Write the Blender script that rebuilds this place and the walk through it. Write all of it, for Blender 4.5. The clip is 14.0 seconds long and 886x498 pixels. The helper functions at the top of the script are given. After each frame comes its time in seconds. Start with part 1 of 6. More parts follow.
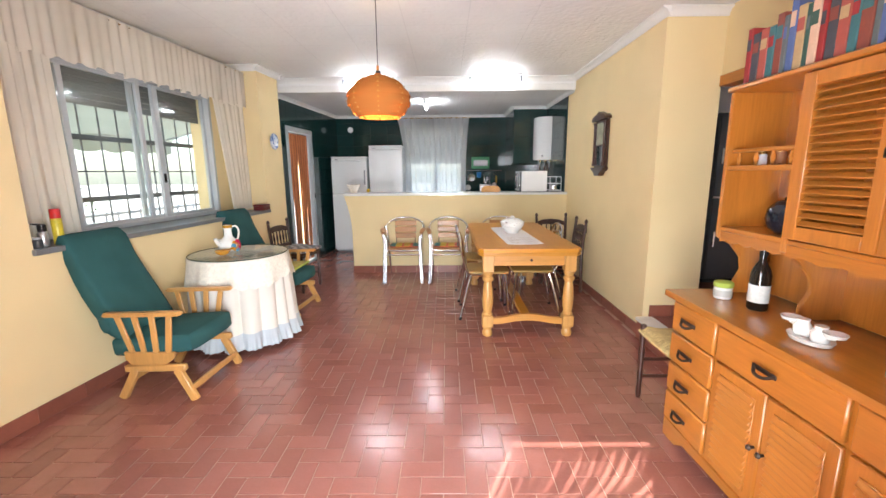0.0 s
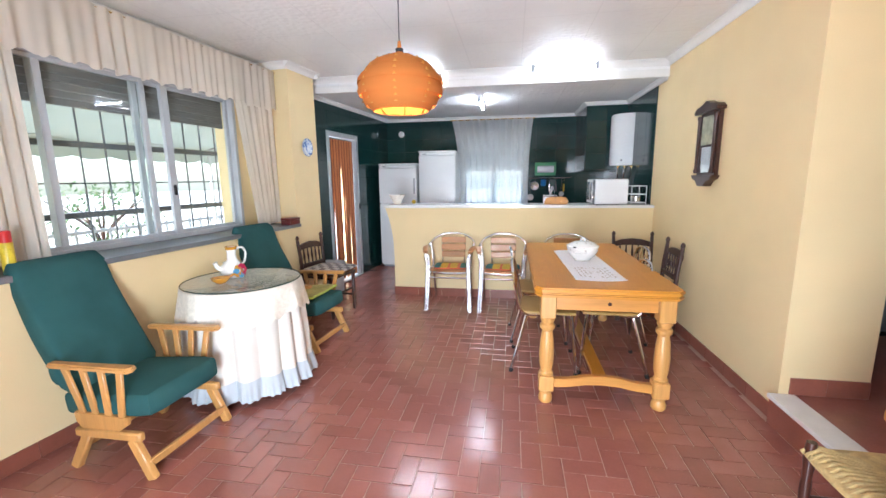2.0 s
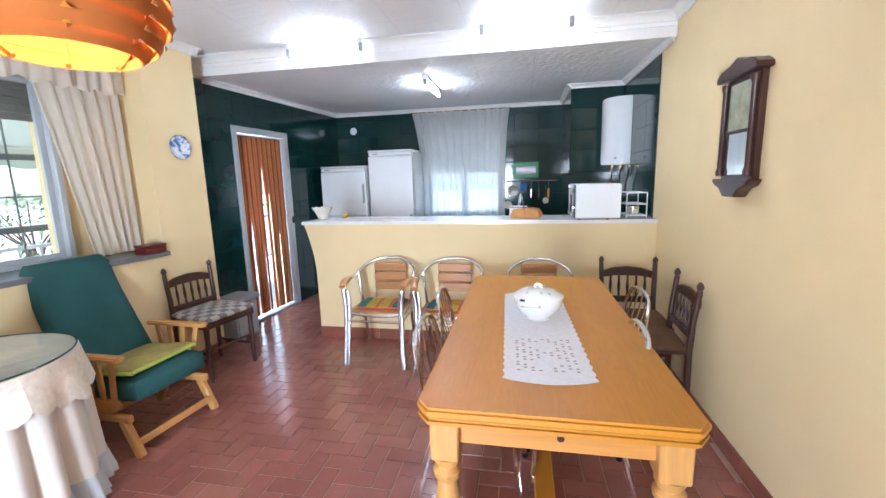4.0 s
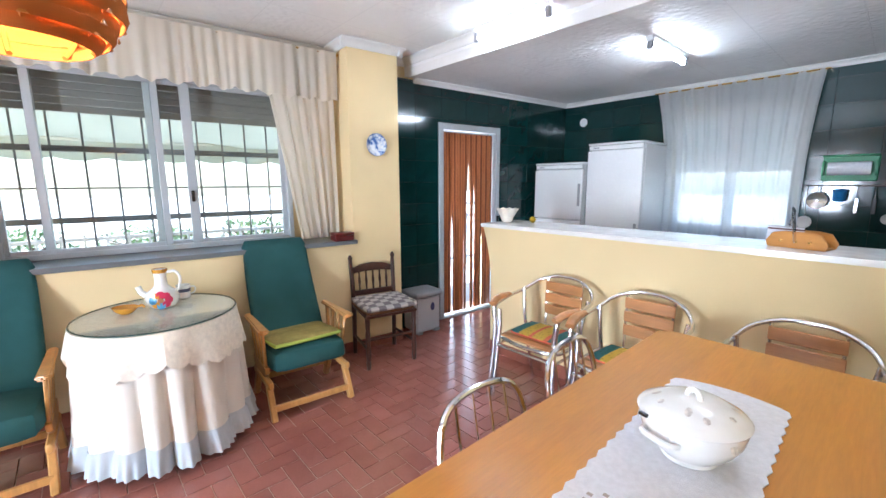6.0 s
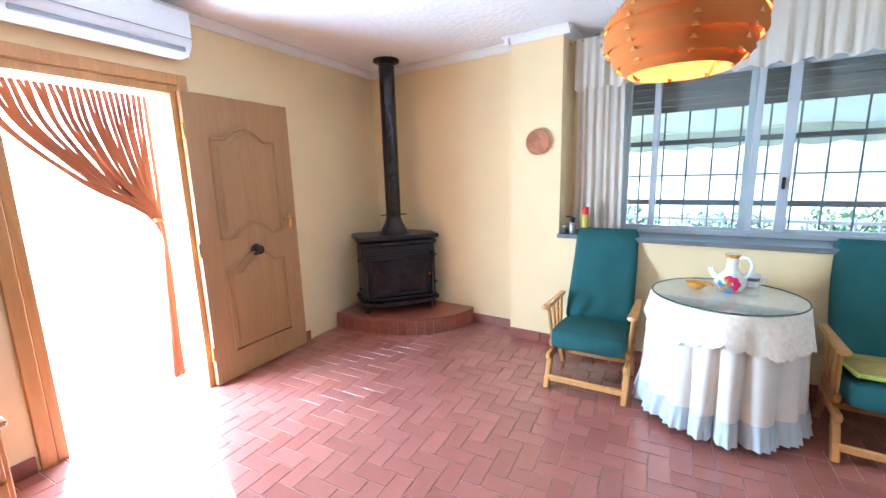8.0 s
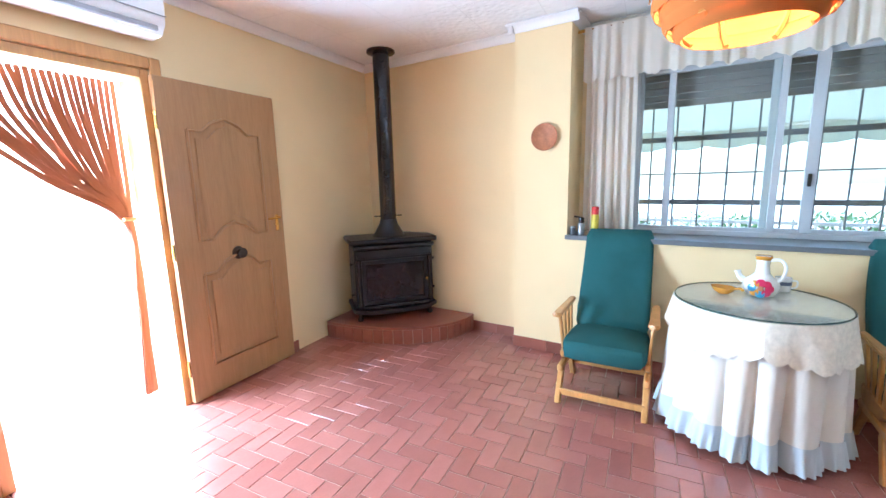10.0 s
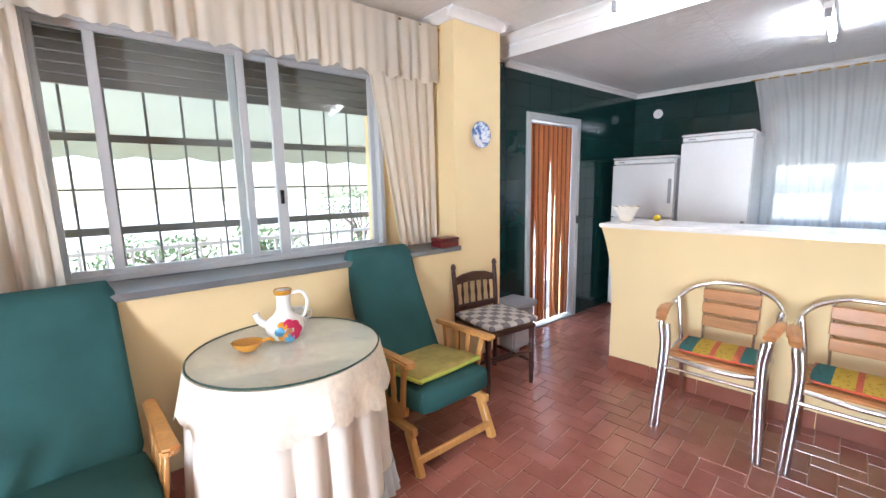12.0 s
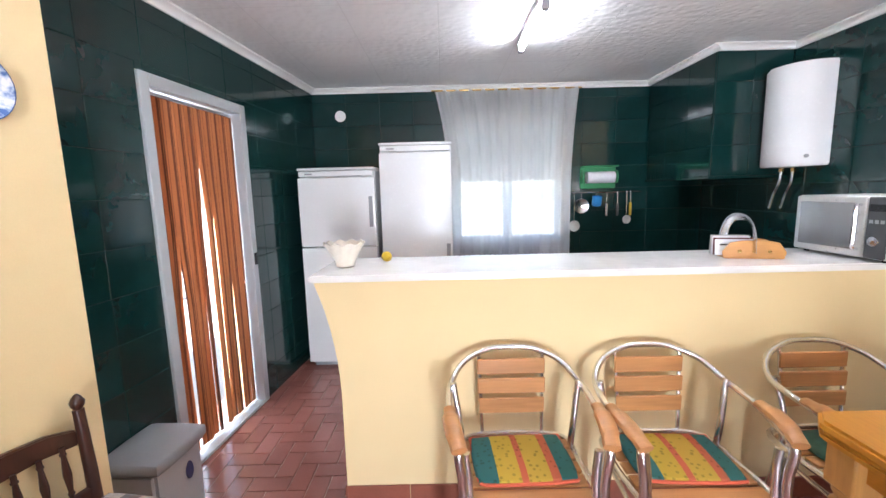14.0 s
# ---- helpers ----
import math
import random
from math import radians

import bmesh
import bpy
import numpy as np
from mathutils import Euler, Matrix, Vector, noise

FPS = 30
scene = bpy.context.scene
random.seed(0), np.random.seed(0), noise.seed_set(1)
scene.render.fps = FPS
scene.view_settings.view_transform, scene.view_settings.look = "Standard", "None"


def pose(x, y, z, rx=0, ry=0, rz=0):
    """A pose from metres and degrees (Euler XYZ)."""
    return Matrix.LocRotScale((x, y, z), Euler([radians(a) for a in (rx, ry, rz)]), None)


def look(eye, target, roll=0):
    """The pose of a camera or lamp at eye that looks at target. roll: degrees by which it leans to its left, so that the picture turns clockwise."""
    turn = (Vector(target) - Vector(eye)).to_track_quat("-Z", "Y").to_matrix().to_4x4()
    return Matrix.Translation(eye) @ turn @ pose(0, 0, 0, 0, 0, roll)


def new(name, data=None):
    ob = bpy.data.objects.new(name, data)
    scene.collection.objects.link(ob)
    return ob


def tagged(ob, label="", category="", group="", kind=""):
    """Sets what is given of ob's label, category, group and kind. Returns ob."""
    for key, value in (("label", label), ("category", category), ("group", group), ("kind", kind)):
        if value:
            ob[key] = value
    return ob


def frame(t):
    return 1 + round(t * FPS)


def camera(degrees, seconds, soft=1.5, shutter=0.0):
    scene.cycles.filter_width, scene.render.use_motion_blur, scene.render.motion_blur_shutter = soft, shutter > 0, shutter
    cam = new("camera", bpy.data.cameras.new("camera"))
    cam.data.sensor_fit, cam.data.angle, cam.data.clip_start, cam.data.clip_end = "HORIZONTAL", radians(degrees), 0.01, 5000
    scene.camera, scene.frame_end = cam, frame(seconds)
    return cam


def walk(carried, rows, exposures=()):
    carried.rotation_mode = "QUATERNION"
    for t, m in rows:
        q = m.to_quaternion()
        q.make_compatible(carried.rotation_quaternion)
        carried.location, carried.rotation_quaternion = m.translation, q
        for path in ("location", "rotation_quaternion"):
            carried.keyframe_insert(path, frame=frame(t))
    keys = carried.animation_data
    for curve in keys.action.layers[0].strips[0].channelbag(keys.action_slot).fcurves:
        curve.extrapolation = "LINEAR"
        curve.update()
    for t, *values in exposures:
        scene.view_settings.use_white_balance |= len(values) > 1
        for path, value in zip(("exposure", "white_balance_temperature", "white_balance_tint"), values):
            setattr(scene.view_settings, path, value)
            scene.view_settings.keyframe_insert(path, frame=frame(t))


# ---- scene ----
cam = camera(94.6, 14.0)
EXPOSURE = [(0, 2.08, 6400, 11), (0.5, 2.08, 6150, 10), (1.5, 2.2, 6000, 11), (3, 2.25, 5500, 10), (5.5, 2.44, 5600, 10), (6.5, 2.38, 5550, 10), (7, 2.48, 5450, 9), (8, 2.58, 4800, 3), (10.5, 2.58, 4800, 3), (11, 2.57, 4850, 5), (11.5, 2.42, 5500, 10), (12.5, 2.5, 6150, 15), (13.5, 2.55, 6200, 16), (14, 2.62, 6100, 15)]
PATH = [
    (0, (0.248, 0.157, 1.37), (0.041, 2.111, 1.001), -0.5),
    (0.5, (0.236, 0.333, 1.348), (-0.098, 2.27, 0.974), -0.4),
    (1, (0.21, 0.543, 1.343), (-0.225, 2.46, 0.971), -0.5),
    (1.5, (0.208, 0.759, 1.359), (-0.286, 2.664, 1.004), -0.6),
    (2, (0.282, 0.979, 1.402), (-0.233, 2.881, 1.063), -0.7),
    (2.5, (0.326, 1.206, 1.433), (-0.187, 3.11, 1.1), -0.8),
    (3, (0.403, 1.524, 1.449), (-0.104, 3.43, 1.118), -0.8),
    (3.2, (0.453, 1.671, 1.449), (-0.059, 3.576, 1.116), -1.1),
    (5.3, (0.778, 3.137, 1.416), (-0.277, 4.809, 1.116), -1.0),
    (5.5, (0.799, 3.193, 1.419), (-0.41, 4.758, 1.12), -1.0),
    (6, (0.887, 3.237, 1.429), (-0.701, 4.409, 1.109), -0.2),
    (6.5, (1.057, 3.186, 1.464), (-0.824, 3.772, 1.124), -0.5),
    (7, (1.169, 3.059, 1.474), (-0.799, 3.027, 1.121), -0.8),
    (7.5, (1.156, 3.061, 1.45), (-0.714, 2.44, 1.107), -1.3),
    (8, (1.014, 3.164, 1.459), (-0.627, 2.079, 1.102), -1.6),
    (8.2, (0.997, 3.189, 1.462), (-0.558, 1.984, 1.101), -1.8),
    (10.3, (0.771, 2.892, 1.384), (-0.959, 1.939, 1.068), -1.3),
    (10.5, (0.692, 2.833, 1.375), (-1.147, 2.112, 1.062), -1.2),
    (11, (0.45, 2.762, 1.363), (-1.528, 2.735, 1.07), -1.1),
    (11.5, (0.187, 2.685, 1.374), (-1.667, 3.376, 1.08), -1.2),
    (12, (-0.092, 2.737, 1.385), (-1.62, 3.991, 1.081), -1.1),
    (12.5, (-0.368, 2.899, 1.392), (-1.498, 4.52, 1.086), -1.2),
    (13, (-0.596, 3.128, 1.399), (-1.348, 4.956, 1.097), -1.4),
    (13.5, (-0.763, 3.489, 1.397), (-1.208, 5.417, 1.108), -1.4),
    (14, (-0.932, 3.883, 1.438), (-1.129, 5.853, 1.159), -1.4),
]
walk(cam, [(t, look(eye, target, roll)) for t, eye, target, roll in PATH], EXPOSURE)
# ---- world, sun, exposure ----
world = bpy.data.worlds.new("sky")
scene.world = world
world.use_nodes = True
wn, wl = world.node_tree.nodes, world.node_tree.links
SUN_DIR = Vector((0.34, 1.0, -0.99)).normalized()
sky = wn.new("ShaderNodeTexSky")
sky.sky_type = "NISHITA"
sky.sun_disc = False
sky.sun_elevation = math.asin(-SUN_DIR.z)
sky.sun_rotation = math.atan2(-SUN_DIR.x, -SUN_DIR.y)
sky.air_density, sky.dust_density = 1.0, 1.5
wl.new(sky.outputs[0], wn["Background"].inputs[0])
wn["Background"].inputs[1].default_value = 0.15
sun_data = bpy.data.lights.new("sun", "SUN")
sun_data.energy, sun_data.angle, sun_data.color = 4.8, radians(0.5), (1.0, 0.96, 0.90)
sun = new("sun", sun_data)
sun.matrix_world = look((0, 0, 10), Vector((0, 0, 10)) + SUN_DIR)


def daylight(name, m, w, h, watts):
    """The sky's light in an opening."""
    d = bpy.data.lights.new(name, "AREA")
    d.shape, d.size, d.size_y, d.energy, d.color = "RECTANGLE", w, h, watts, (0.86, 0.94, 1.0)
    new(name, d).matrix_world = m


daylight("entrance_daylight", look((0.085, -0.14, 1.02), (-0.20, 0.86, 0.95)), 0.9, 1.95, 64.0)
daylight("terrace_daylight", look((-2.86, 6.08, 1.0), (-1.5, 6.08, 0.95)), 0.9, 1.9, 10.0)
TUBE_GLOW, KITCHEN_GLOW, BULB_GLOW = 15.0, 22.0, 60.0


# ---- materials ----
def base_mat(name):
    m = bpy.data.materials.new(name)
    m.use_nodes = True
    n, l = m.node_tree.nodes, m.node_tree.links
    return m, n, l, n["Principled BSDF"]


def coords(n, l, kind="Object", scale=(1, 1, 1)):
    tc, mp = n.new("ShaderNodeTexCoord"), n.new("ShaderNodeMapping")
    l.new(tc.outputs[kind], mp.inputs[0])
    mp.inputs["Scale"].default_value = scale
    return mp.outputs[0]


def noise_tex(n, l, vec, scale, detail=4.0, rough=0.55, distort=0.0):
    t = n.new("ShaderNodeTexNoise")
    l.new(vec, t.inputs["Vector"])
    t.inputs["Scale"].default_value, t.inputs["Detail"].default_value = scale, detail
    t.inputs["Roughness"].default_value, t.inputs["Distortion"].default_value = rough, distort
    return t.outputs["Fac"]


def ramp(n, l, fac, stops):
    r = n.new("ShaderNodeValToRGB")
    els = r.color_ramp.elements
    while len(els) < len(stops):
        els.new(0.5)
    for e, (p, c) in zip(els, stops):
        e.position, e.color = p, (*c, 1)
    l.new(fac, r.inputs[0])
    return r.outputs[0]


def mix(n, l, a, b, fac, mode="MIX"):
    x = n.new("ShaderNodeMix")
    x.data_type, x.blend_type = "RGBA", mode
    for sock, v in ((x.inputs[0], fac), (x.inputs[6], a), (x.inputs[7], b)):
        if isinstance(v, (int, float)):
            sock.default_value = v
        elif isinstance(v, tuple):
            sock.default_value = (*v, 1)
        else:
            l.new(v, sock)
    return x.outputs[2]


def bump(n, l, p, height, strength, dist=0.01):
    b = n.new("ShaderNodeBump")
    b.inputs["Strength"].default_value, b.inputs["Distance"].default_value = strength, dist
    l.new(height, b.inputs["Height"])
    l.new(b.outputs[0], p.inputs["Normal"])


def shade(c, k):
    return tuple(max(0.0, min(1.0, v * k)) for v in c)


def surface(name, color, rough=0.6, metal=0.0, vary=0.12, coarse=2.5, fine=60.0, relief=0.1, random_tone=0.0, spec=0.5, coat=0.0):
    """Paint, plastic, cloth, ceramic or metal with a broad and a fine variation."""
    m, n, l, p = base_mat(name)
    v = coords(n, l)
    big, small = noise_tex(n, l, v, coarse, 3), noise_tex(n, l, v, fine, 5)
    c = ramp(n, l, big, [(0.3, shade(color, 1 - vary)), (0.7, shade(color, 1 + vary))])
    c = mix(n, l, c, ramp(n, l, small, [(0.3, (0.82, 0.82, 0.82)), (0.7, (1, 1, 1))]), min(1.0, vary * 4), "MULTIPLY")
    if random_tone:
        info = n.new("ShaderNodeObjectInfo")
        c = mix(n, l, c, ramp(n, l, info.outputs["Random"], [(0.0, (1 - random_tone,) * 3), (1.0, (1, 1, 1))]), 1.0, "MULTIPLY")
    l.new(c, p.inputs["Base Color"])
    p.inputs["Metallic"].default_value = metal
    p.inputs["Specular IOR Level"].default_value = spec
    p.inputs["Coat Weight"].default_value = coat
    r = n.new("ShaderNodeMapRange")
    l.new(small, r.inputs[0])
    r.inputs[3].default_value, r.inputs[4].default_value = max(0.02, rough - 0.08), min(1.0, rough + 0.08)
    l.new(r.outputs[0], p.inputs["Roughness"])
    if relief:
        bump(n, l, p, small, relief, 0.004)
    return m


def wood(name, color, axis=2, rough=0.38, contrast=0.22, coat=0.25, scale=1.0):
    """Varnished wood, grain along one axis."""
    m, n, l, p = base_mat(name)
    s = [9.0 * scale] * 3
    s[axis] = 0.7 * scale
    v = coords(n, l, scale=tuple(s))
    g1, g2 = noise_tex(n, l, v, 1.6, 5, 0.6, 0.9), noise_tex(n, l, v, 14.0, 3, 0.6)
    c = ramp(n, l, g1, [(0.25, shade(color, 1 - contrast)), (0.5, color), (0.75, shade(color, 1 + contrast * 0.8))])
    c = mix(n, l, c, ramp(n, l, g2, [(0.35, (0.8, 0.76, 0.7)), (0.65, (1, 1, 1))]), 0.45, "MULTIPLY")
    info = n.new("ShaderNodeObjectInfo")
    c = mix(n, l, c, ramp(n, l, info.outputs["Random"], [(0, (0.9, 0.9, 0.9)), (1, (1, 1, 1))]), 1.0, "MULTIPLY")
    l.new(c, p.inputs["Base Color"])
    p.inputs["Roughness"].default_value, p.inputs["Coat Weight"].default_value = rough, coat
    p.inputs["Coat Roughness"].default_value = 0.15
    bump(n, l, p, g2, 0.06, 0.003)
    return m


def thin_cloth(name, color, light=0.5, weave=900.0, alpha=1.0):
    """Cloth that lets part of the light through."""
    m, n, l, p = base_mat(name)
    v = coords(n, l)
    w = noise_tex(n, l, v, weave * 0.25, 3)
    big = noise_tex(n, l, v, 3.0, 3)
    c = ramp(n, l, big, [(0.3, shade(color, 0.93)), (0.7, color)])
    l.new(c, p.inputs["Base Color"])
    p.inputs["Roughness"].default_value = 0.9
    p.inputs["Specular IOR Level"].default_value = 0.1
    bump(n, l, p, w, 0.15, 0.002)
    tr, mx, out = n.new("ShaderNodeBsdfTranslucent"), n.new("ShaderNodeMixShader"), n["Material Output"]
    l.new(c, tr.inputs[0])
    mx.inputs[0].default_value = light
    l.new(p.outputs[0], mx.inputs[1])
    l.new(tr.outputs[0], mx.inputs[2])
    last = mx.outputs[0]
    if alpha < 1:
        tp, m2 = n.new("ShaderNodeBsdfTransparent"), n.new("ShaderNodeMixShader")
        m2.inputs[0].default_value = 1 - alpha
        l.new(last, m2.inputs[1])
        l.new(tp.outputs[0], m2.inputs[2])
        last = m2.outputs[0]
    l.new(last, out.inputs[0])
    return m


def glow(name, color, strength):
    m, n, l, p = base_mat(name)
    p.inputs["Base Color"].default_value = (*color, 1)
    p.inputs["Emission Color"].default_value = (*color, 1)
    p.inputs["Emission Strength"].default_value = strength
    return m


def clear_glass(name, tint=(0.95, 0.98, 0.97)):
    """Thin glass: clear, with a gloss that grows towards grazing sight."""
    m, n, l, p = base_mat(name)
    tp, gl, mx, lw, pw, mr = n.new("ShaderNodeBsdfTransparent"), n.new("ShaderNodeBsdfGlossy"), n.new("ShaderNodeMixShader"), n.new("ShaderNodeLayerWeight"), n.new("ShaderNodeMath"), n.new("ShaderNodeMapRange")
    tp.inputs[0].default_value = (*tint, 1)
    gl.inputs["Roughness"].default_value = 0.02
    pw.operation = "POWER"
    pw.inputs[1].default_value = 5.0
    l.new(lw.outputs["Facing"], pw.inputs[0])
    l.new(pw.outputs[0], mr.inputs[0])
    mr.inputs[3].default_value, mr.inputs[4].default_value = 0.03, 0.7
    l.new(mr.outputs[0], mx.inputs[0])
    l.new(tp.outputs[0], mx.inputs[1])
    l.new(gl.outputs[0], mx.inputs[2])
    l.new(mx.outputs[0], n["Material Output"].inputs[0])
    return m


def terracotta(name):
    m, n, l, p = base_mat(name)
    v = coords(n, l, "Object")
    info, geo = n.new("ShaderNodeObjectInfo"), n.new("ShaderNodeNewGeometry")
    tone = n.new("ShaderNodeMath")
    tone.operation = "ADD"
    l.new(info.outputs["Random"], tone.inputs[0])
    l.new(geo.outputs["Random Per Island"], tone.inputs[1])
    fr = n.new("ShaderNodeMath")
    fr.operation = "FRACT"
    l.new(tone.outputs[0], fr.inputs[0])
    big = noise_tex(n, l, v, 7.0, 4)
    fine = noise_tex(n, l, v, 90.0, 4)
    c = ramp(n, l, fr.outputs[0], [(0, (0.31, 0.115, 0.09)), (0.5, (0.35, 0.135, 0.106)), (1, (0.395, 0.155, 0.122))])
    c = mix(n, l, c, ramp(n, l, big, [(0.3, (0.78, 0.74, 0.72)), (0.7, (1, 1, 1))]), 0.7, "MULTIPLY")
    c = mix(n, l, c, ramp(n, l, fine, [(0.3, (0.8, 0.78, 0.76)), (0.7, (1, 1, 1))]), 0.4, "MULTIPLY")
    l.new(c, p.inputs["Base Color"])
    r = n.new("ShaderNodeMapRange")
    l.new(big, r.inputs[0])
    r.inputs[3].default_value, r.inputs[4].default_value = 0.12, 0.26
    l.new(r.outputs[0], p.inputs["Roughness"])
    p.inputs["Specular IOR Level"].default_value = 0.75
    bump(n, l, p, big, 0.10, 0.004)
    return m


def embossed_ceiling(name):
    """White polystyrene ceiling tiles, 0.5 m, pressed with a small flower relief."""
    m, n, l, p = base_mat(name)
    v = coords(n, l, "Object")
    vor = n.new("ShaderNodeTexVoronoi")
    vor.feature = "SMOOTH_F1"
    vor.inputs["Scale"].default_value = 26.0
    l.new(v, vor.inputs["Vector"])
    br = n.new("ShaderNodeTexBrick")
    br.offset = 0.0
    l.new(v, br.inputs["Vector"])
    br.inputs["Scale"].default_value = 1.0
    br.inputs["Mortar Size"].default_value = 0.004
    br.inputs["Brick Width"].default_value = br.inputs["Row Height"].default_value = 0.5
    br.inputs["Color1"].default_value = br.inputs["Color2"].default_value = (1, 1, 1, 1)
    br.inputs["Mortar"].default_value = (0.25, 0.25, 0.25, 1)
    big = noise_tex(n, l, v, 1.3, 3)
    c = ramp(n, l, big, [(0.3, (0.82, 0.81, 0.81)), (0.7, (0.89, 0.885, 0.88))])
    c = mix(n, l, c, br.outputs["Color"], 0.10, "MULTIPLY")
    l.new(c, p.inputs["Base Color"])
    p.inputs["Roughness"].default_value = 0.55
    add = n.new("ShaderNodeMath")
    add.operation = "MULTIPLY"
    l.new(vor.outputs["Distance"], add.inputs[0])
    l.new(br.outputs["Color"], add.inputs[1])
    bump(n, l, p, add.outputs[0], 0.5, 0.012)
    return m


def checks(name, a, b, size):
    m, n, l, p = base_mat(name)
    v = coords(n, l, "Object")
    ch = n.new("ShaderNodeTexChecker")
    l.new(v, ch.inputs[0])
    ch.inputs["Scale"].default_value = 1 / size
    ch.inputs[1].default_value, ch.inputs[2].default_value = (*a, 1), (*b, 1)
    f = noise_tex(n, l, v, 120, 3)
    l.new(mix(n, l, ch.outputs[0], ramp(n, l, f, [(0.3, (0.7, 0.7, 0.7)), (0.7, (1, 1, 1))]), 0.6, "MULTIPLY"), p.inputs["Base Color"])
    p.inputs["Roughness"].default_value = 0.95
    bump(n, l, p, f, 0.3, 0.004)
    return m


def stripes(name, stops, width, axis=0):
    """Printed cloth with bands across one axis; each stop is a start in 0..1 and a colour."""
    m, n, l, p = base_mat(name)
    tc, sep = n.new("ShaderNodeTexCoord"), n.new("ShaderNodeSeparateXYZ")
    l.new(tc.outputs["Object"], sep.inputs[0])
    mr = n.new("ShaderNodeMapRange")
    l.new(sep.outputs[axis], mr.inputs[0])
    mr.inputs[1].default_value, mr.inputs[2].default_value = -width / 2, width / 2
    r = n.new("ShaderNodeValToRGB")
    r.color_ramp.interpolation = "CONSTANT"
    els = r.color_ramp.elements
    while len(els) < len(stops):
        els.new(0.5)
    for e, (q, c) in zip(els, stops):
        e.position, e.color = q, (*c, 1)
    l.new(mr.outputs[0], r.inputs[0])
    vor = n.new("ShaderNodeTexVoronoi")
    l.new(tc.outputs["Object"], vor.inputs["Vector"])
    vor.inputs["Scale"].default_value = 42.0
    spot = ramp(n, l, vor.outputs["Distance"], [(0.22, (0.25, 0.3, 0.12)), (0.3, (1, 1, 1))])
    l.new(mix(n, l, r.outputs[0], spot, 0.6, "MULTIPLY"), p.inputs["Base Color"])
    p.inputs["Roughness"].default_value = 0.9
    return m


YELLOW = surface("yellow wall paint", (0.81, 0.645, 0.36), 0.75, vary=0.05, coarse=1.2, fine=180, relief=0.12)
CEIL = embossed_ceiling("embossed white ceiling tiles")
WHITE = surface("white plaster moulding", (0.82, 0.81, 0.79), 0.6, vary=0.04, relief=0.05)
TERRA = terracotta("glazed terracotta")
GROUT = surface("pale floor grout", (0.48, 0.29, 0.22), 0.85, vary=0.15, fine=200, relief=0.2)
SKIRT = surface("red terracotta skirting", (0.30, 0.10, 0.065), 0.32, vary=0.15, coarse=5, fine=80, relief=0.08, random_tone=0.18)
GREEN = surface("dark green glazed tile", (0.006, 0.036, 0.034), 0.1, vary=0.12, coarse=6, fine=30, relief=0.015, random_tone=0.2, spec=0.6)
GREENJOINT = surface("dark green joint", (0.02, 0.045, 0.042), 0.7, vary=0.1)
MARBLE = surface("white marble", (0.80, 0.79, 0.77), 0.16, vary=0.08, coarse=3, fine=14, relief=0.0)
SILL = surface("grey stone sill", (0.17, 0.18, 0.19), 0.4, vary=0.15, coarse=5, fine=120)
PINE_X = wood("honey pine", (0.57, 0.26, 0.058), 0)
PINE_Y = wood("honey pine, long grain", (0.56, 0.235, 0.018), 1, rough=0.42, contrast=0.10, coat=0.06)
PINE_Z = wood("honey pine, upright grain", (0.60, 0.31, 0.09), 2)
HUTCH = wood("orange-brown varnished pine", (0.50, 0.18, 0.028), 1, rough=0.3, coat=0.4)
HUTCH_Z = wood("orange-brown varnished pine, upright", (0.50, 0.18, 0.028), 2, rough=0.3, coat=0.4)
BEECH = wood("light beech", (0.60, 0.31, 0.095), 2, rough=0.35)
DOORWOOD = wood("oak veneer", (0.42, 0.235, 0.10), 2, rough=0.45, contrast=0.12)
DARKWOOD = wood("dark stained wood", (0.055, 0.018, 0.012), 2, rough=0.3, contrast=0.35)
SLATWOOD = wood("orange teak slat", (0.52, 0.24, 0.085), 0, rough=0.4)
TEAL = surface("dark teal upholstery", (0.030, 0.100, 0.100), 0.85, vary=0.14, coarse=4, fine=260, relief=0.3, spec=0.2)
CLOTH = surface("cream table skirt cloth", (0.72, 0.68, 0.61), 0.95, vary=0.05, fine=240, relief=0.25, spec=0.1)
RUFFLE = surface("pale grey ruffle", (0.50, 0.54, 0.57), 0.95, vary=0.06, fine=240, relief=0.25, spec=0.1)
LACE = surface("cream crochet lace", (0.82, 0.77, 0.67), 0.95, vary=0.1, coarse=40, fine=300, relief=0.6, spec=0.1)
CURTAIN = thin_cloth("cream curtain cloth", (0.93, 0.89, 0.82), 0.66)
SHEER = thin_cloth("white sheer curtain", (0.92, 0.92, 0.93), 0.5, alpha=0.78)
CHROME = surface("chrome tube", (0.78, 0.78, 0.80), 0.12, 1.0, vary=0.05, relief=0.0)
ALU = surface("brushed aluminium", (0.72, 0.72, 0.74), 0.24, 1.0, vary=0.06, fine=150, relief=0.05)
ALUWHITE = surface("pale aluminium window frame", (0.47, 0.50, 0.52), 0.35, vary=0.05, relief=0.02)
IRON = surface("black cast iron", (0.009, 0.009, 0.013), 0.36, 0.1, vary=0.25, fine=160, relief=0.25)
FLUE = surface("black enamelled flue", (0.014, 0.014, 0.018), 0.16, 0.1, vary=0.2, relief=0.03)
BARS = surface("grey painted iron bars", (0.14, 0.145, 0.155), 0.5, vary=0.2)
SHUTTER = surface("grey roller shutter", (0.20, 0.19, 0.18), 0.6, vary=0.1, relief=0.05)
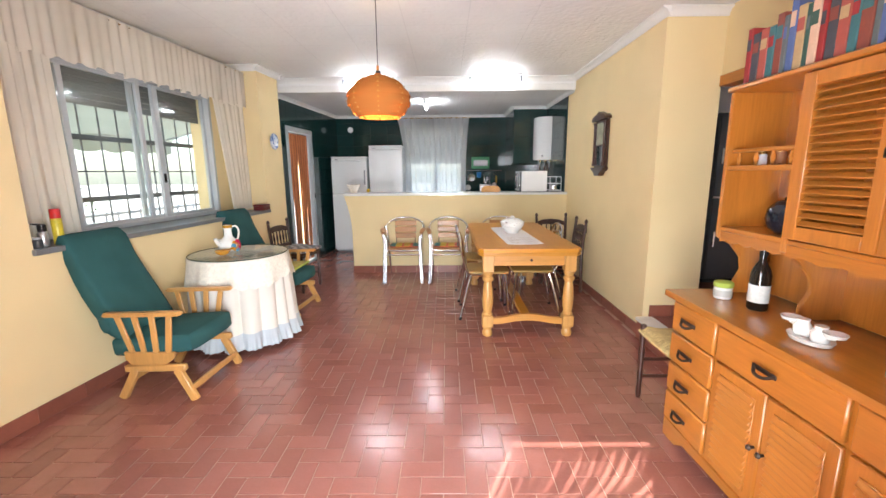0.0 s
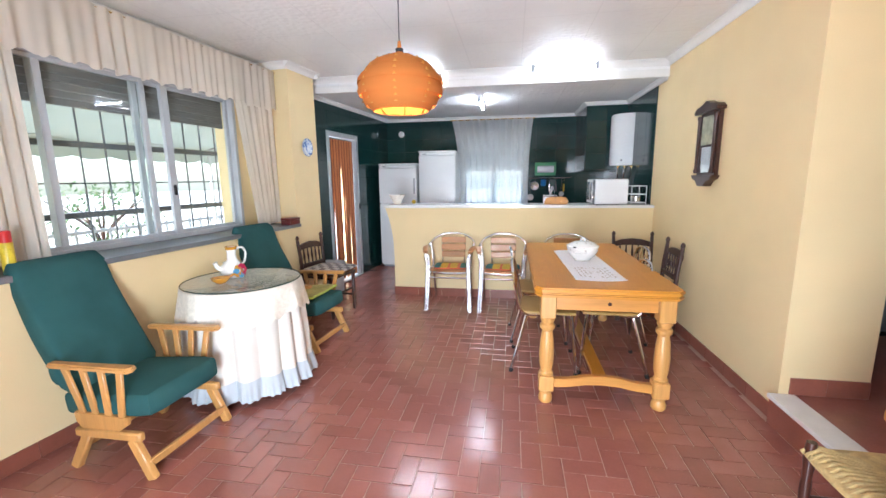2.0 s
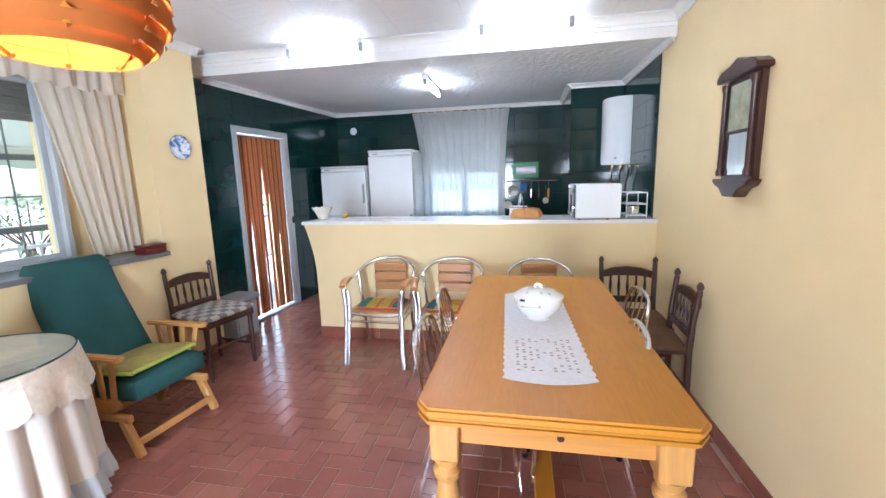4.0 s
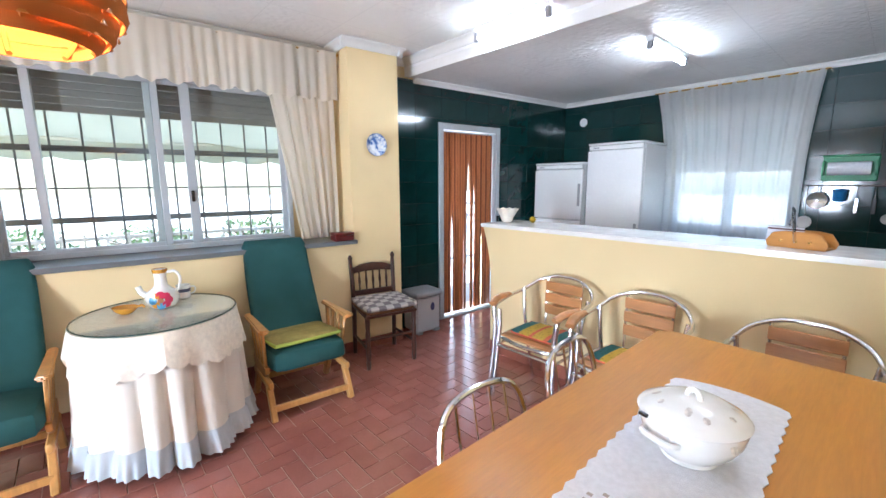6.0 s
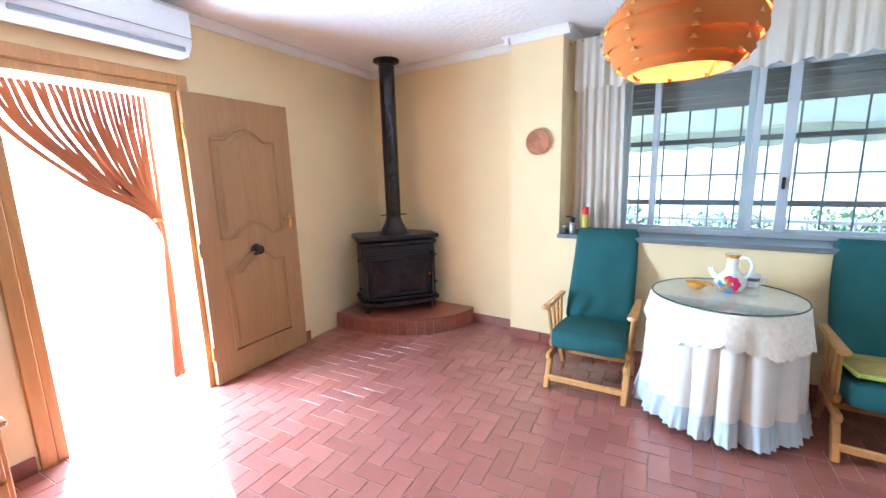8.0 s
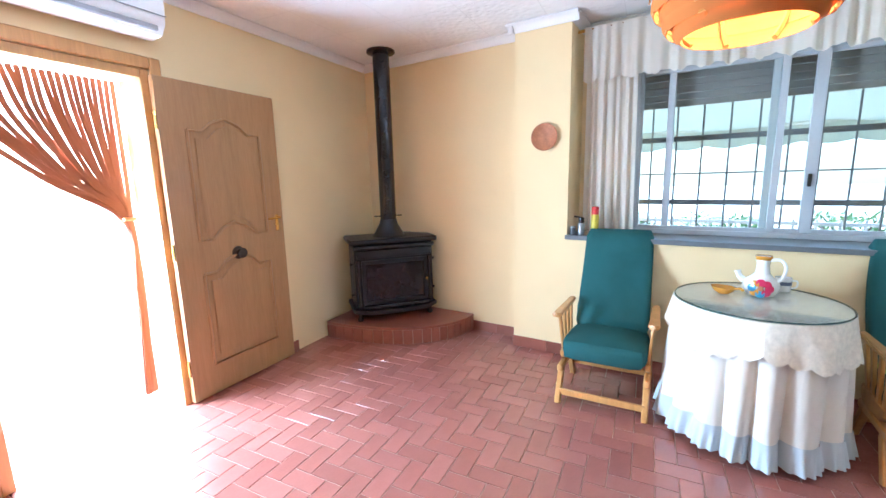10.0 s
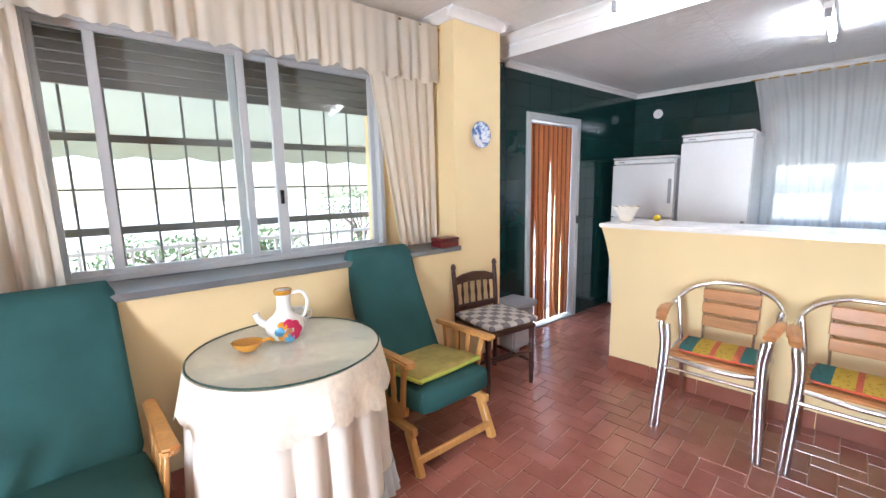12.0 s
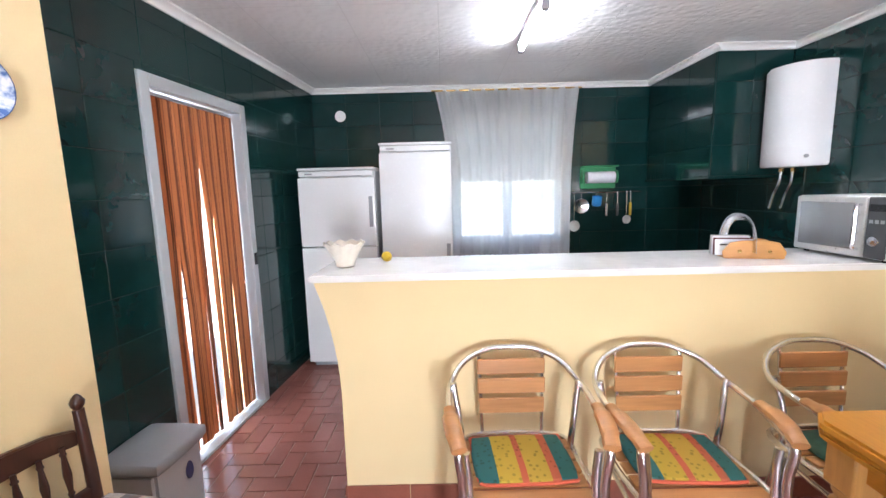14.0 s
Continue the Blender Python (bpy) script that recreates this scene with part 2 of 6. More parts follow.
ENAMEL = surface("white enamel", (0.82, 0.83, 0.84), 0.25, vary=0.025, coarse=2, relief=0.01)
GREYPLASTIC = surface("grey plastic", (0.32, 0.33, 0.35), 0.5, vary=0.06, relief=0.05)
DARKGREY = surface("dark grey plastic", (0.055, 0.06, 0.065), 0.4, vary=0.1, relief=0.05)
BLACK = surface("black plastic", (0.012, 0.012, 0.014), 0.25, vary=0.1, relief=0.02)
CERAMIC = surface("white glazed ceramic", (0.84, 0.83, 0.80), 0.12, vary=0.04, relief=0.0, coat=0.5)
GLASS = clear_glass("window glass")
GREENGLASS = clear_glass("table glass", (0.97, 0.985, 0.975))
TUBE = glow("lit fluorescent tube", (0.93, 0.97, 1.0), TUBE_GLOW)
TUBE_K = glow("lit kitchen fluorescent tube", (0.93, 0.97, 1.0), KITCHEN_GLOW)
BULB = glow("lit warm bulb", (1.0, 0.68, 0.30), BULB_GLOW)
VENEER = thin_cloth("orange wood veneer", (0.47, 0.165, 0.04), 0.10, 200)
STRIP = thin_cloth("orange-brown plastic strip", (0.60, 0.25, 0.105), 0.22, 100)
STRIP_DARK = thin_cloth("brown plastic strip", (0.24, 0.095, 0.055), 0.08, 100)
RUSH = surface("straw rush", (0.50, 0.36, 0.15), 0.85, vary=0.25, coarse=30, fine=160, relief=0.6)
MUSTARD = surface("mustard seat vinyl", (0.40, 0.24, 0.06), 0.5, vary=0.1, fine=120)
OLIVE = surface("olive yellow cushion", (0.33, 0.27, 0.075), 0.95, vary=0.25, coarse=12, fine=160, relief=0.4)
LIME = surface("lime piping", (0.40, 0.48, 0.08), 0.9, vary=0.1)
BROWNCLOTH = surface("brown velvet seat", (0.13, 0.062, 0.030), 0.9, vary=0.25, coarse=12, fine=200, relief=0.4)
CHECK = checks("grey checked cushion", (0.50, 0.47, 0.44), (0.19, 0.17, 0.18), 0.06)
PRINT = stripes("striped print cushion", [(0.0, (0.02, 0.12, 0.12)), (0.24, (0.46, 0.31, 0.03)), (0.44, (0.45, 0.09, 0.045)), (0.5, (0.45, 0.30, 0.035)), (0.7, (0.45, 0.10, 0.045)), (0.78, (0.02, 0.11, 0.10))], 0.40)
WHITECLOTH = surface("white crochet runner", (0.80, 0.80, 0.84), 0.95, vary=0.06, coarse=60, fine=320, relief=0.6, spec=0.1)
RED = surface("red lacquer", (0.10, 0.008, 0.010), 0.3, vary=0.15)
BRASS = surface("brass", (0.72, 0.48, 0.17), 0.25, 1.0, vary=0.08)
DARKMETAL = surface("antique bronze", (0.08, 0.06, 0.05), 0.4, 0.8, vary=0.2)
CLAY = surface("carved clay", (0.42, 0.17, 0.075), 0.6, vary=0.2, coarse=20, fine=80, relief=0.5)
AMBER = surface("amber glazed ceramic", (0.60, 0.28, 0.03), 0.15, vary=0.15, relief=0.0, coat=0.5)
AWNING = thin_cloth("grey-green awning cloth", (0.48, 0.53, 0.51), 0.30, 60)
PIPING = surface("orange cotton piping", (0.55, 0.10, 0.05), 0.9, vary=0.1)
MIRROR = surface("silvered mirror", (0.9, 0.9, 0.9), 0.02, 1.0, vary=0.0, relief=0.0)


# ---- mesh helpers ----
def mesh_of(name, bm, material, smooth=None):
    me = bpy.data.meshes.new(name)
    if smooth is not None:
        for f in bm.faces:
            f.smooth = True
        for e in bm.edges:
            if len(e.link_faces) == 2 and e.calc_face_angle(0) > radians(smooth):
                e.smooth = False
    bm.to_mesh(me)
    bm.free()
    me.materials.append(material)
    return me


def part(name, bm, material, parent=None, label="", m=None, smooth=38):
    """Link a bmesh as one mesh object, under a thing or a part."""
    ob = new(name, mesh_of(name, bm, material, smooth))
    if parent is not None:
        ob.parent = parent
    if m is not None:
        ob.matrix_basis = m
    return tagged(ob, label)


def again(ob, m, parent=None):
    """One more part on the same mesh."""
    o = new(ob.name.split(".")[0], ob.data)
    o.parent = parent if parent is not None else ob.parent
    o.matrix_basis = m
    if "label" in ob:
        o["label"] = ob["label"]
    return o


def thing(name, m, label, category, group=""):
    e = new(name)
    e.empty_display_size = 0.1
    e.matrix_basis = m
    return tagged(e, label, category, group)


def box(x0, x1, y0, y1, z0, z1, bevel=0.0, bm=None, seg=1):
    out = bmesh.new() if bm is None else bm
    b = bmesh.new() if bm is not None else out
    vs = [b.verts.new((x, y, z)) for x in (x0, x1) for y in (y0, y1) for z in (z0, z1)]
    for q in ((0, 1, 3, 2), (4, 6, 7, 5), (0, 4, 5, 1), (2, 3, 7, 6), (0, 2, 6, 4), (1, 5, 7, 3)):
        b.faces.new([vs[i] for i in q])
    bmesh.ops.recalc_face_normals(b, faces=b.faces)
    if bevel:
        bmesh.ops.bevel(b, geom=list(b.edges), offset=bevel, segments=seg, profile=0.6, affect="EDGES", clamp_overlap=True)
    if bm is not None:
        join(out, b)
    return out


def join(out, b, m=None):
    if m is not None:
        b.transform(m)
    me = bpy.data.meshes.new("tmp")
    b.to_mesh(me)
    b.free()
    out.from_mesh(me)
    bpy.data.meshes.remove(me)
    return out


def lathe(profile, steps=24, bm=None, cap=True, sx=1.0, sy=1.0, at=(0, 0, 0)):
    out = bmesh.new() if bm is None else bm
    b = bmesh.new()
    rings = []
    for r, z in profile:
        rings.append([b.verts.new((at[0] + sx * r * math.cos(2 * math.pi * i / steps), at[1] + sy * r * math.sin(2 * math.pi * i / steps), at[2] + z)) for i in range(steps)])
    for a, c in zip(rings, rings[1:]):
        for i in range(steps):
            b.faces.new((a[i], a[(i + 1) % steps], c[(i + 1) % steps], c[i]))
    if cap:
        b.faces.new(rings[0][::-1])
        b.faces.new(rings[-1])
    bmesh.ops.recalc_face_normals(b, faces=b.faces)
    return join(out, b)


def spline(points, n=6):
    """Points of a smooth curve through the given ones."""
    p = [Vector(q) for q in points]
    p = [2 * p[0] - p[1]] + p + [2 * p[-1] - p[-2]]
    out = []
    for i in range(1, len(p) - 2):
        for k in range(n):
            t = k / n
            out.append(0.5 * (2 * p[i] + (p[i + 1] - p[i - 1]) * t + (2 * p[i - 1] - 5 * p[i] + 4 * p[i + 1] - p[i + 2]) * t * t + (3 * p[i] - p[i - 1] - 3 * p[i + 1] + p[i + 2]) * t ** 3))
    return out + [p[-2]]


def tube(points, radius, sides=10, bm=None, flat=1.0, cap=True):
    """A tube along points; radius a number or one for each point; flat squeezes it."""
    out = bmesh.new() if bm is None else bm
    b = bmesh.new()
    p = [Vector(q) for q in points]
    r = [radius] * len(p) if isinstance(radius, (int, float)) else radius
    up, rings = None, []
    for i, c in enumerate(p):
        d = ((p[min(i + 1, len(p) - 1)] - p[max(i - 1, 0)])).normalized()
        if up is None:
            up = Vector((0, 0, 1)) if abs(d.z) < 0.9 else Vector((1, 0, 0))
        side = d.cross(up).normalized()
        up = side.cross(d).normalized()
        rings.append([b.verts.new(c + r[i] * (math.cos(2 * math.pi * k / sides) * side + flat * math.sin(2 * math.pi * k / sides) * up)) for k in range(sides)])
    for a, c in zip(rings, rings[1:]):
        for k in range(sides):
            b.faces.new((a[k], a[(k + 1) % sides], c[(k + 1) % sides], c[k]))
    if cap:
        b.faces.new(rings[0][::-1])
        b.faces.new(rings[-1])
    bmesh.ops.recalc_face_normals(b, faces=b.faces)
    return join(out, b)


def beam(a, c, w, h, bevel=0.004, bm=None, up=(0, 0, 1)):
    """A bar of w by h from a to c."""
    a, c = Vector(a), Vector(c)
    d = (c - a)
    x = d.normalized()
    u = Vector(up)
    if abs(x.dot(u)) > 0.95:
        u = Vector((1, 0, 0))
    y = u.cross(x).normalized()
    z = x.cross(y)
    b = box(0, d.length, -w / 2, w / 2, -h / 2, h / 2, bevel)
    m = Matrix((x, y, z)).transposed().to_4x4()
    m.translation = a
    return join(bmesh.new() if bm is None else bm, b, m)


def plate(outline, depth, bevel=0.0, axis="y"):
    """A flat outline of (u, v) with thickness, upright (axis y or x) or lying (axis z)."""
    b = bmesh.new()
    put = {"y": lambda u, v, w: (u, w, v), "x": lambda u, v, w: (w, u, v), "z": lambda u, v, w: (u, v, w)}[axis]
    f = b.faces.new([b.verts.new(put(u, v, 0)) for u, v in outline])
    g = bmesh.ops.extrude_face_region(b, geom=[f])
    bmesh.ops.translate(b, verts=[v for v in g["geom"] if isinstance(v, bmesh.types.BMVert)], vec=put(0, 0, depth))
    bmesh.ops.recalc_face_normals(b, faces=b.faces)
    if bevel:
        sharp = [e for e in b.edges if e.calc_face_angle(0) > 0.9]
        bmesh.ops.bevel(b, geom=sharp, offset=bevel, segments=2, affect="EDGES", clamp_overlap=True)
    return b


def sheet(fn, nu, nv, thick=0.0):
    """A skin of points fn(u, v), u and v from 0 to 1, with thickness."""
    b = bmesh.new()
    g = [[b.verts.new(fn(i / nu, j / nv)) for j in range(nv + 1)] for i in range(nu + 1)]
    for i in range(nu):
        for j in range(nv):
            b.faces.new((g[i][j], g[i + 1][j], g[i + 1][j + 1], g[i][j + 1]))
    bmesh.ops.recalc_face_normals(b, faces=b.faces)
    if thick:
        bmesh.ops.solidify(b, geom=list(b.faces), thickness=thick)
    return b


def pillow(x0, x1, y0, y1, z0, z1, puff=0.02, bevel=0.03):
    """An upholstered block with rounded edges and swollen faces."""
    b = box(x0, x1, y0, y1, z0, z1)
    bmesh.ops.subdivide_edges(b, edges=list(b.edges), cuts=5, use_grid_fill=True)
    c, h = Vector(((x0 + x1) / 2, (y0 + y1) / 2, (z0 + z1) / 2)), Vector(((x1 - x0) / 2, (y1 - y0) / 2, (z1 - z0) / 2))
    for v in b.verts:
        q = v.co - c
        n_ = [q[i] / h[i] for i in range(3)]
        for i in range(3):
            lim = h[i] - bevel
            if abs(q[i]) > lim:
                pass
        core = Vector([max(-(h[i] - bevel), min(h[i] - bevel, q[i])) for i in range(3)])
        d = q - core
        if d.length > 1e-6:
            q = core + d.normalized() * bevel
        for i in range(3):
            o = [k for k in range(3) if k != i]
            q[i] += puff * (1 if n_[i] > 0 else -1) * (abs(n_[i]) > 0.99) * (1 - n_[o[0]] ** 2) * (1 - n_[o[1]] ** 2)
        v.co = c + q
    return b


def setting(name, bm, material, label, category, smooth=38):
    return tagged(part(name, bm, material, smooth=smooth), label, category, kind="structure")


# ---- the large structure ----
# the window wall runs along y; the rest of the house stands 5.5 degrees off it, in the frame HM
H, KH = 2.53, 2.385
ZB = 1.096  # top of the bar
WX, PX, KX = -2.42, -2.25, -2.485
EX, NY, SY = 2.94, 2.17, -5.40
HM = pose(-1.60, 5.55, 0, 0, 0, 5.5)


def house(ob):
    ob.matrix_basis = HM
    return ob


b = box(-2.80, PX, 2.14, 4.63, 0, 0.93)
box(-2.80, PX, 1.715, 2.14, 0, H, bm=b)
box(-2.80, PX, 4.63, 5.08, 0, H, bm=b)
box(-2.80, -2.61, 2.14, 2.53, 0.93, H, bm=b)
box(-2.80, -2.61, 4.25, 4.63, 0.93, H, bm=b)
box(-2.80, -2.61, 2.53, 4.25, 2.16, H, bm=b)
box(-2.80, WX, -0.25, 1.715, 0, H, bm=b)
setting("wall_west", b, YELLOW, "pale yellow painted wall with two piers and a window recess", "wall")
b = box(-2.80, KX, 5.08, 5.68, 0, H)
box(-2.80, KX, 6.495, 7.90, 0, H, bm=b)
box(-2.80, KX, 5.68, 6.495, 2.015, H, bm=b)
wall_kitchen_west = setting("wall_kitchen_west", b, YELLOW, "kitchen side wall faced with dark green tiles round a door", "wall")
b = box(-1.35, 0.72, -5.60, SY, 0, H)
box(1.62, 3.0, -5.60, SY, 0, H, bm=b)
box(0.72, 1.62, -5.60, SY, 2.06, H, bm=b)
house(setting("wall_south", b, YELLOW, "pale yellow painted wall with the open entrance door", "wall"))
wall_east = house(setting("wall_east", box(EX, 3.38, -2.30, 2.4, 0, H), YELLOW, "pale yellow painted wall ending beside a raised doorway", "wall"))
b = box(2.885, 3.48, -5.60, -3.62, 0, H)
box(3.38, 3.48, -3.62, -2.30, 2.06, H, bm=b)
house(setting("wall_south_east", b, YELLOW, "pale yellow painted wall behind the dresser", "wall"))
b = box(-1.10, 0.62, NY, 2.38, 0, H)
box(1.63, EX, NY, 2.38, 0, H, bm=b)
box(0.62, 1.63, NY, 2.38, 0, 0.95, bm=b)
box(0.62, 1.63, NY, 2.38, 2.1, H, bm=b)
wall_north = house(setting("wall_north", b, YELLOW, "kitchen back wall faced with dark green tiles round a window", "wall"))
house(setting("ceiling", box(-1.9, 3.48, -5.60, -0.17, H, H + 0.12), CEIL, "white embossed polystyrene tile ceiling", "ceiling"))
house(setting("ceiling_kitchen", box(-1.35, EX + 0.05, -0.17, 2.38, KH, H + 0.12), CEIL, "lower white embossed kitchen ceiling", "ceiling"))
floor = setting("floor", box(-2.80, 1.9, -0.25, 7.95, -0.12, -0.004), GROUT, "herringbone floor of red terracotta tiles", "floor")


def cove(a, c, inward, z, s=0.06):
    """Plaster cove from a to c below a ceiling at z."""
    a, c, w = Vector((*a, 0)), Vector((*c, 0)), Vector((*inward, 0))
    prof = [(0, 0), (s, 0), (s, -0.010), (s * 0.55, -s * 0.35), (s * 0.28, -s * 0.7), (0.012, -s), (0, -s)]
    b = bmesh.new()
    ends = [[b.verts.new(p + w * u + Vector((0, 0, z + v))) for u, v in prof] for p in (a, c)]
    for i in range(len(prof)):
        j = (i + 1) % len(prof)
        b.faces.new((ends[0][i], ends[0][j], ends[1][j], ends[1][i]))
    b.faces.new(ends[0])
    b.faces.new(ends[1][::-1])
    bmesh.ops.recalc_face_normals(b, faces=b.faces)
    return b


b = bmesh.new()
for a, c, w in (((WX, -0.1), (WX, 1.715), (1, 0)), ((PX, 1.665), (PX, 2.19), (1, 0)), ((WX, 1.715), (PX + 0.05, 1.715), (0, -1)), ((PX, 2.14), (-2.61, 2.14), (0, 1)),
                ((-2.61, 2.14), (-2.61, 4.63), (1, 0)), ((PX, 4.63), (-2.61, 4.63), (0, -1)), ((PX, 4.58), (PX, 5.13), (1, 0)), ((PX + 0.05, 5.08), (KX, 5.08), (0, 1)),
                ((KX, 5.08), (KX, 5.34), (1, 0))):
    join(b, cove(a, c, w, H - 0.003))
setting("trim", b, WHITE, "white plaster cove along the ceiling", "moulding")
b = bmesh.new()
for a, c, w in (((-1.3, SY), (2.885, SY), (0, 1)), ((EX, -2.35), (EX, -0.17), (-1, 0)), ((EX, -2.30), (3.38, -2.30), (0, -1)), ((2.885, SY), (2.885, -3.62), (-1, 0)),
                ((-0.95, -0.17), (EX, -0.17), (0, -1))):
    join(b, cove(a, c, w, H - 0.003))
house(setting("trim_house", b, WHITE, "white plaster cove along the ceiling", "moulding"))
b = cove((KX + 0.01, 5.38), (KX + 0.01, 7.70), (1, 0), KH - 0.003, 0.045)
setting("trim_kitchen", b, WHITE, "white plaster cove along the kitchen ceiling", "moulding")
b = bmesh.new()
for a, c, w in (((-0.75, NY - 0.01), (2.40, NY - 0.01), (0, -1)), ((EX - 0.01, -0.17), (EX - 0.01, 1.22), (-1, 0)), ((2.39, 1.22), (EX, 1.22), (0, -1)), ((2.40, 1.18), (2.40, NY), (-1, 0))):
    join(b, cove(a, c, w, KH - 0.003, 0.045))
house(setting("trim_kitchen_house", b, WHITE, "white plaster cove along the kitchen ceiling", "moulding"))
b = box(-0.84, EX - 0.004, -0.19, -0.172, KH - 0.025, KH + 0.05, 0.004)
house(setting("trim_beam", b, WHITE, "white moulding on the ceiling step", "moulding"))


def skirting(name, runs, h=0.09):
    """Skirting of single tiles; each run is a start, an end and the way into the room."""
    e = thing(name, Matrix(), "red terracotta tile skirting along the wall foot", "skirting")
    e["kind"] = "structure"
    cache = {}
    for a, c, w in runs:
        a, c, w = Vector((*a, 0)), Vector((*c, 0)), Vector((*w, 0))
        d = (c - a)
        n_ = max(1, round(d.length / 0.28))
        step = d.length / n_
        key = round(step, 3)
        if key not in cache:
            cache[key] = mesh_of("tile", box(0.0015, step - 0.0015, 0, 0.011, 0, h, 0.002), SKIRT)
        x = d.normalized()
        m = Matrix((x, w, Vector((0, 0, 1)))).transposed().to_4x4()
        for i in range(n_):
            o = new("tile", cache[key])
            o.parent = e
            m2 = m.copy()
            m2.translation = a + x * step * i
            o.matrix_basis = m2
    return e


skirting("baseboard", [((WX, 1.24), (WX, 1.715), (1, 0)), ((WX, 1.715), (PX, 1.715), (0, -1)), ((PX, 1.715), (PX, 5.08), (1, 0)), ((KX, 5.08), (PX, 5.08), (0, 1))])
house(skirting("baseboard_house", [((-0.20, SY), (0.64, SY), (0, 1)), ((1.70, SY), (2.885, SY), (0, 1)), ((EX, -2.30), (EX, -0.03), (-1, 0))]))
house(skirting("baseboard_bar", [((0.03, 0), (EX, 0), (0, -1)), ((0.03, 0), (0.03, 0.12), (-1, 0))], 0.10))
e = house(thing("baseboard_landing", Matrix(), "red terracotta skirting on the raised landing", "skirting"))
e["kind"] = "structure"
part("tile", box(2.99, 3.17, -2.311, -2.30, 0.18, 0.278, 0.002), SKIRT, e)
part("tile", box(3.173, 3.378, -2.311, -2.30, 0.18, 0.278, 0.002), SKIRT, e)

# raised landing with a marble step
house(setting("step_landing", box(2.90, 5.4, -3.58, -2.30, 0, 0.155), SKIRT, "terracotta riser of the raised landing", "step"))
house(setting("step_tread", box(2.88, 3.02, -3.575, -2.304, 0.155, 0.182, 0.004), MARBLE, "white marble step edge", "step"))
house(setting("floor_store", box(3.02, 5.4, -4.6, 0, 0.156, 0.18), TERRA, "dark terracotta floor of the store room", "floor"))
b = box(5.4, 5.5, -4.7, 0.1, 0, H)
box(3.48, 5.4, 0, 0.1, 0, H, bm=b)
box(3.48, 4.2, -4.7, -4.6, 0, H, bm=b)
box(4.9, 5.4, -4.7, -4.6, 0, H, bm=b)
box(4.2, 4.9, -4.7, -4.6, 0, 1.2, bm=b)
box(4.2, 4.9, -4.7, -4.6, 2.0, H, bm=b)
house(setting("wall_store", b, WHITE, "plain white store room walls", "wall"))
house(setting("ceiling_store", box(3.48, 5.5, -4.7, 0.1, H, H + 0.12), WHITE, "plain white store room ceiling", "ceiling"))
house(setting("door_frame_store", box(3.365, 3.495, -3.62, -2.30, 1.98, 2.058, 0.004), HUTCH, "orange-brown wooden lintel over the store doorway", "door frame"))

# half-height bar wall with a flared end
out = [(0.03, 0)]
for i in range(9):
    t_ = i / 8
    out.append((0.03 - 0.095 * t_ ** 2.2, 0.50 + 0.565 * t_))
out += [(EX - 0.001, 1.065), (EX - 0.001, 0)]
house(setting("wall_bar", plate(out, 0.12, 0, "y"), YELLOW, "pale yellow half wall with a curved flared end", "half wall"))
b = plate([(-0.075, -0.03), (EX - 0.002, -0.03), (EX - 0.002, 0.44), (-0.035, 0.44), (-0.075, 0.36)], 0.03, 0.006, "z")
b.transform(Matrix.Translation((0, 0, 1.065)))
house(tagged(part("worktop", b, MARBLE), "white marble worktop on the yellow half wall", "worktop"))


# ---- windows and doors ----
def bars_frame(x, y0, y1, z0, z1, w, d, bm=None):
    """A rectangular frame in the plane x."""
    b = bmesh.new() if bm is None else bm
    box(x - d / 2, x + d / 2, y0, y0 + w, z0, z1, 0.003, b)
    box(x - d / 2, x + d / 2, y1 - w, y1, z0, z1, 0.003, b)
    box(x - d / 2, x + d / 2, y0 + w, y1 - w, z0, z0 + w, 0.003, b)
    box(x - d / 2, x + d / 2, y0 + w, y1 - w, z1 - w, z1, 0.003, b)
    return b


win = thing("window_1", pose(0, 0, 0), "wide sliding window in a pale aluminium frame with grey roller shutter", "window")
win["kind"] = "structure"
part("window_frame", bars_frame(-2.61, 2.53, 4.25, 0.966, 2.16, 0.034, 0.10), ALUWHITE, win)
for y0, y1, x in ((2.545, 3.405, -2.595), (3.325, 4.222, -2.625)):
    s = part("sash", bars_frame(x, y0, y1, 0.985, 2.14, 0.04, 0.028), ALUWHITE, win)
    p = part("pane", box(x - 0.003, x + 0.003, y0 + 0.035, y1 - 0.035, 1.02, 2.105), GLASS, s)
    p.visible_shadow = False
part("mullion", box(-2.65, -2.59, 2.742, 2.785, 1.0, 2.12, 0.003), ALUWHITE, win)
part("latch", box(-2.582, -2.567, 3.545, 3.565, 1.30, 1.38, 0.003), BLACK, win)
part("mullion", box(-2.615, -2.582, 3.53, 3.59, 1.0, 2.12, 0.003), ALUWHITE, win)
sl0 = part("slat", box(-0.007, 0.007, 2.54, 4.25, 0, 0.046, 0.004), SHUTTER, win, m=pose(-2.715, 0, 1.88))
for i in range(1, 7):
    again(sl0, pose(-2.715, 0, 1.88 + 0.048 * i))
setting("window_sill", box(-2.61, PX + 0.025, 2.13, 4.66, 0.932, 0.965, 0.004), SILL, "dark grey stone window sill", "window sill")

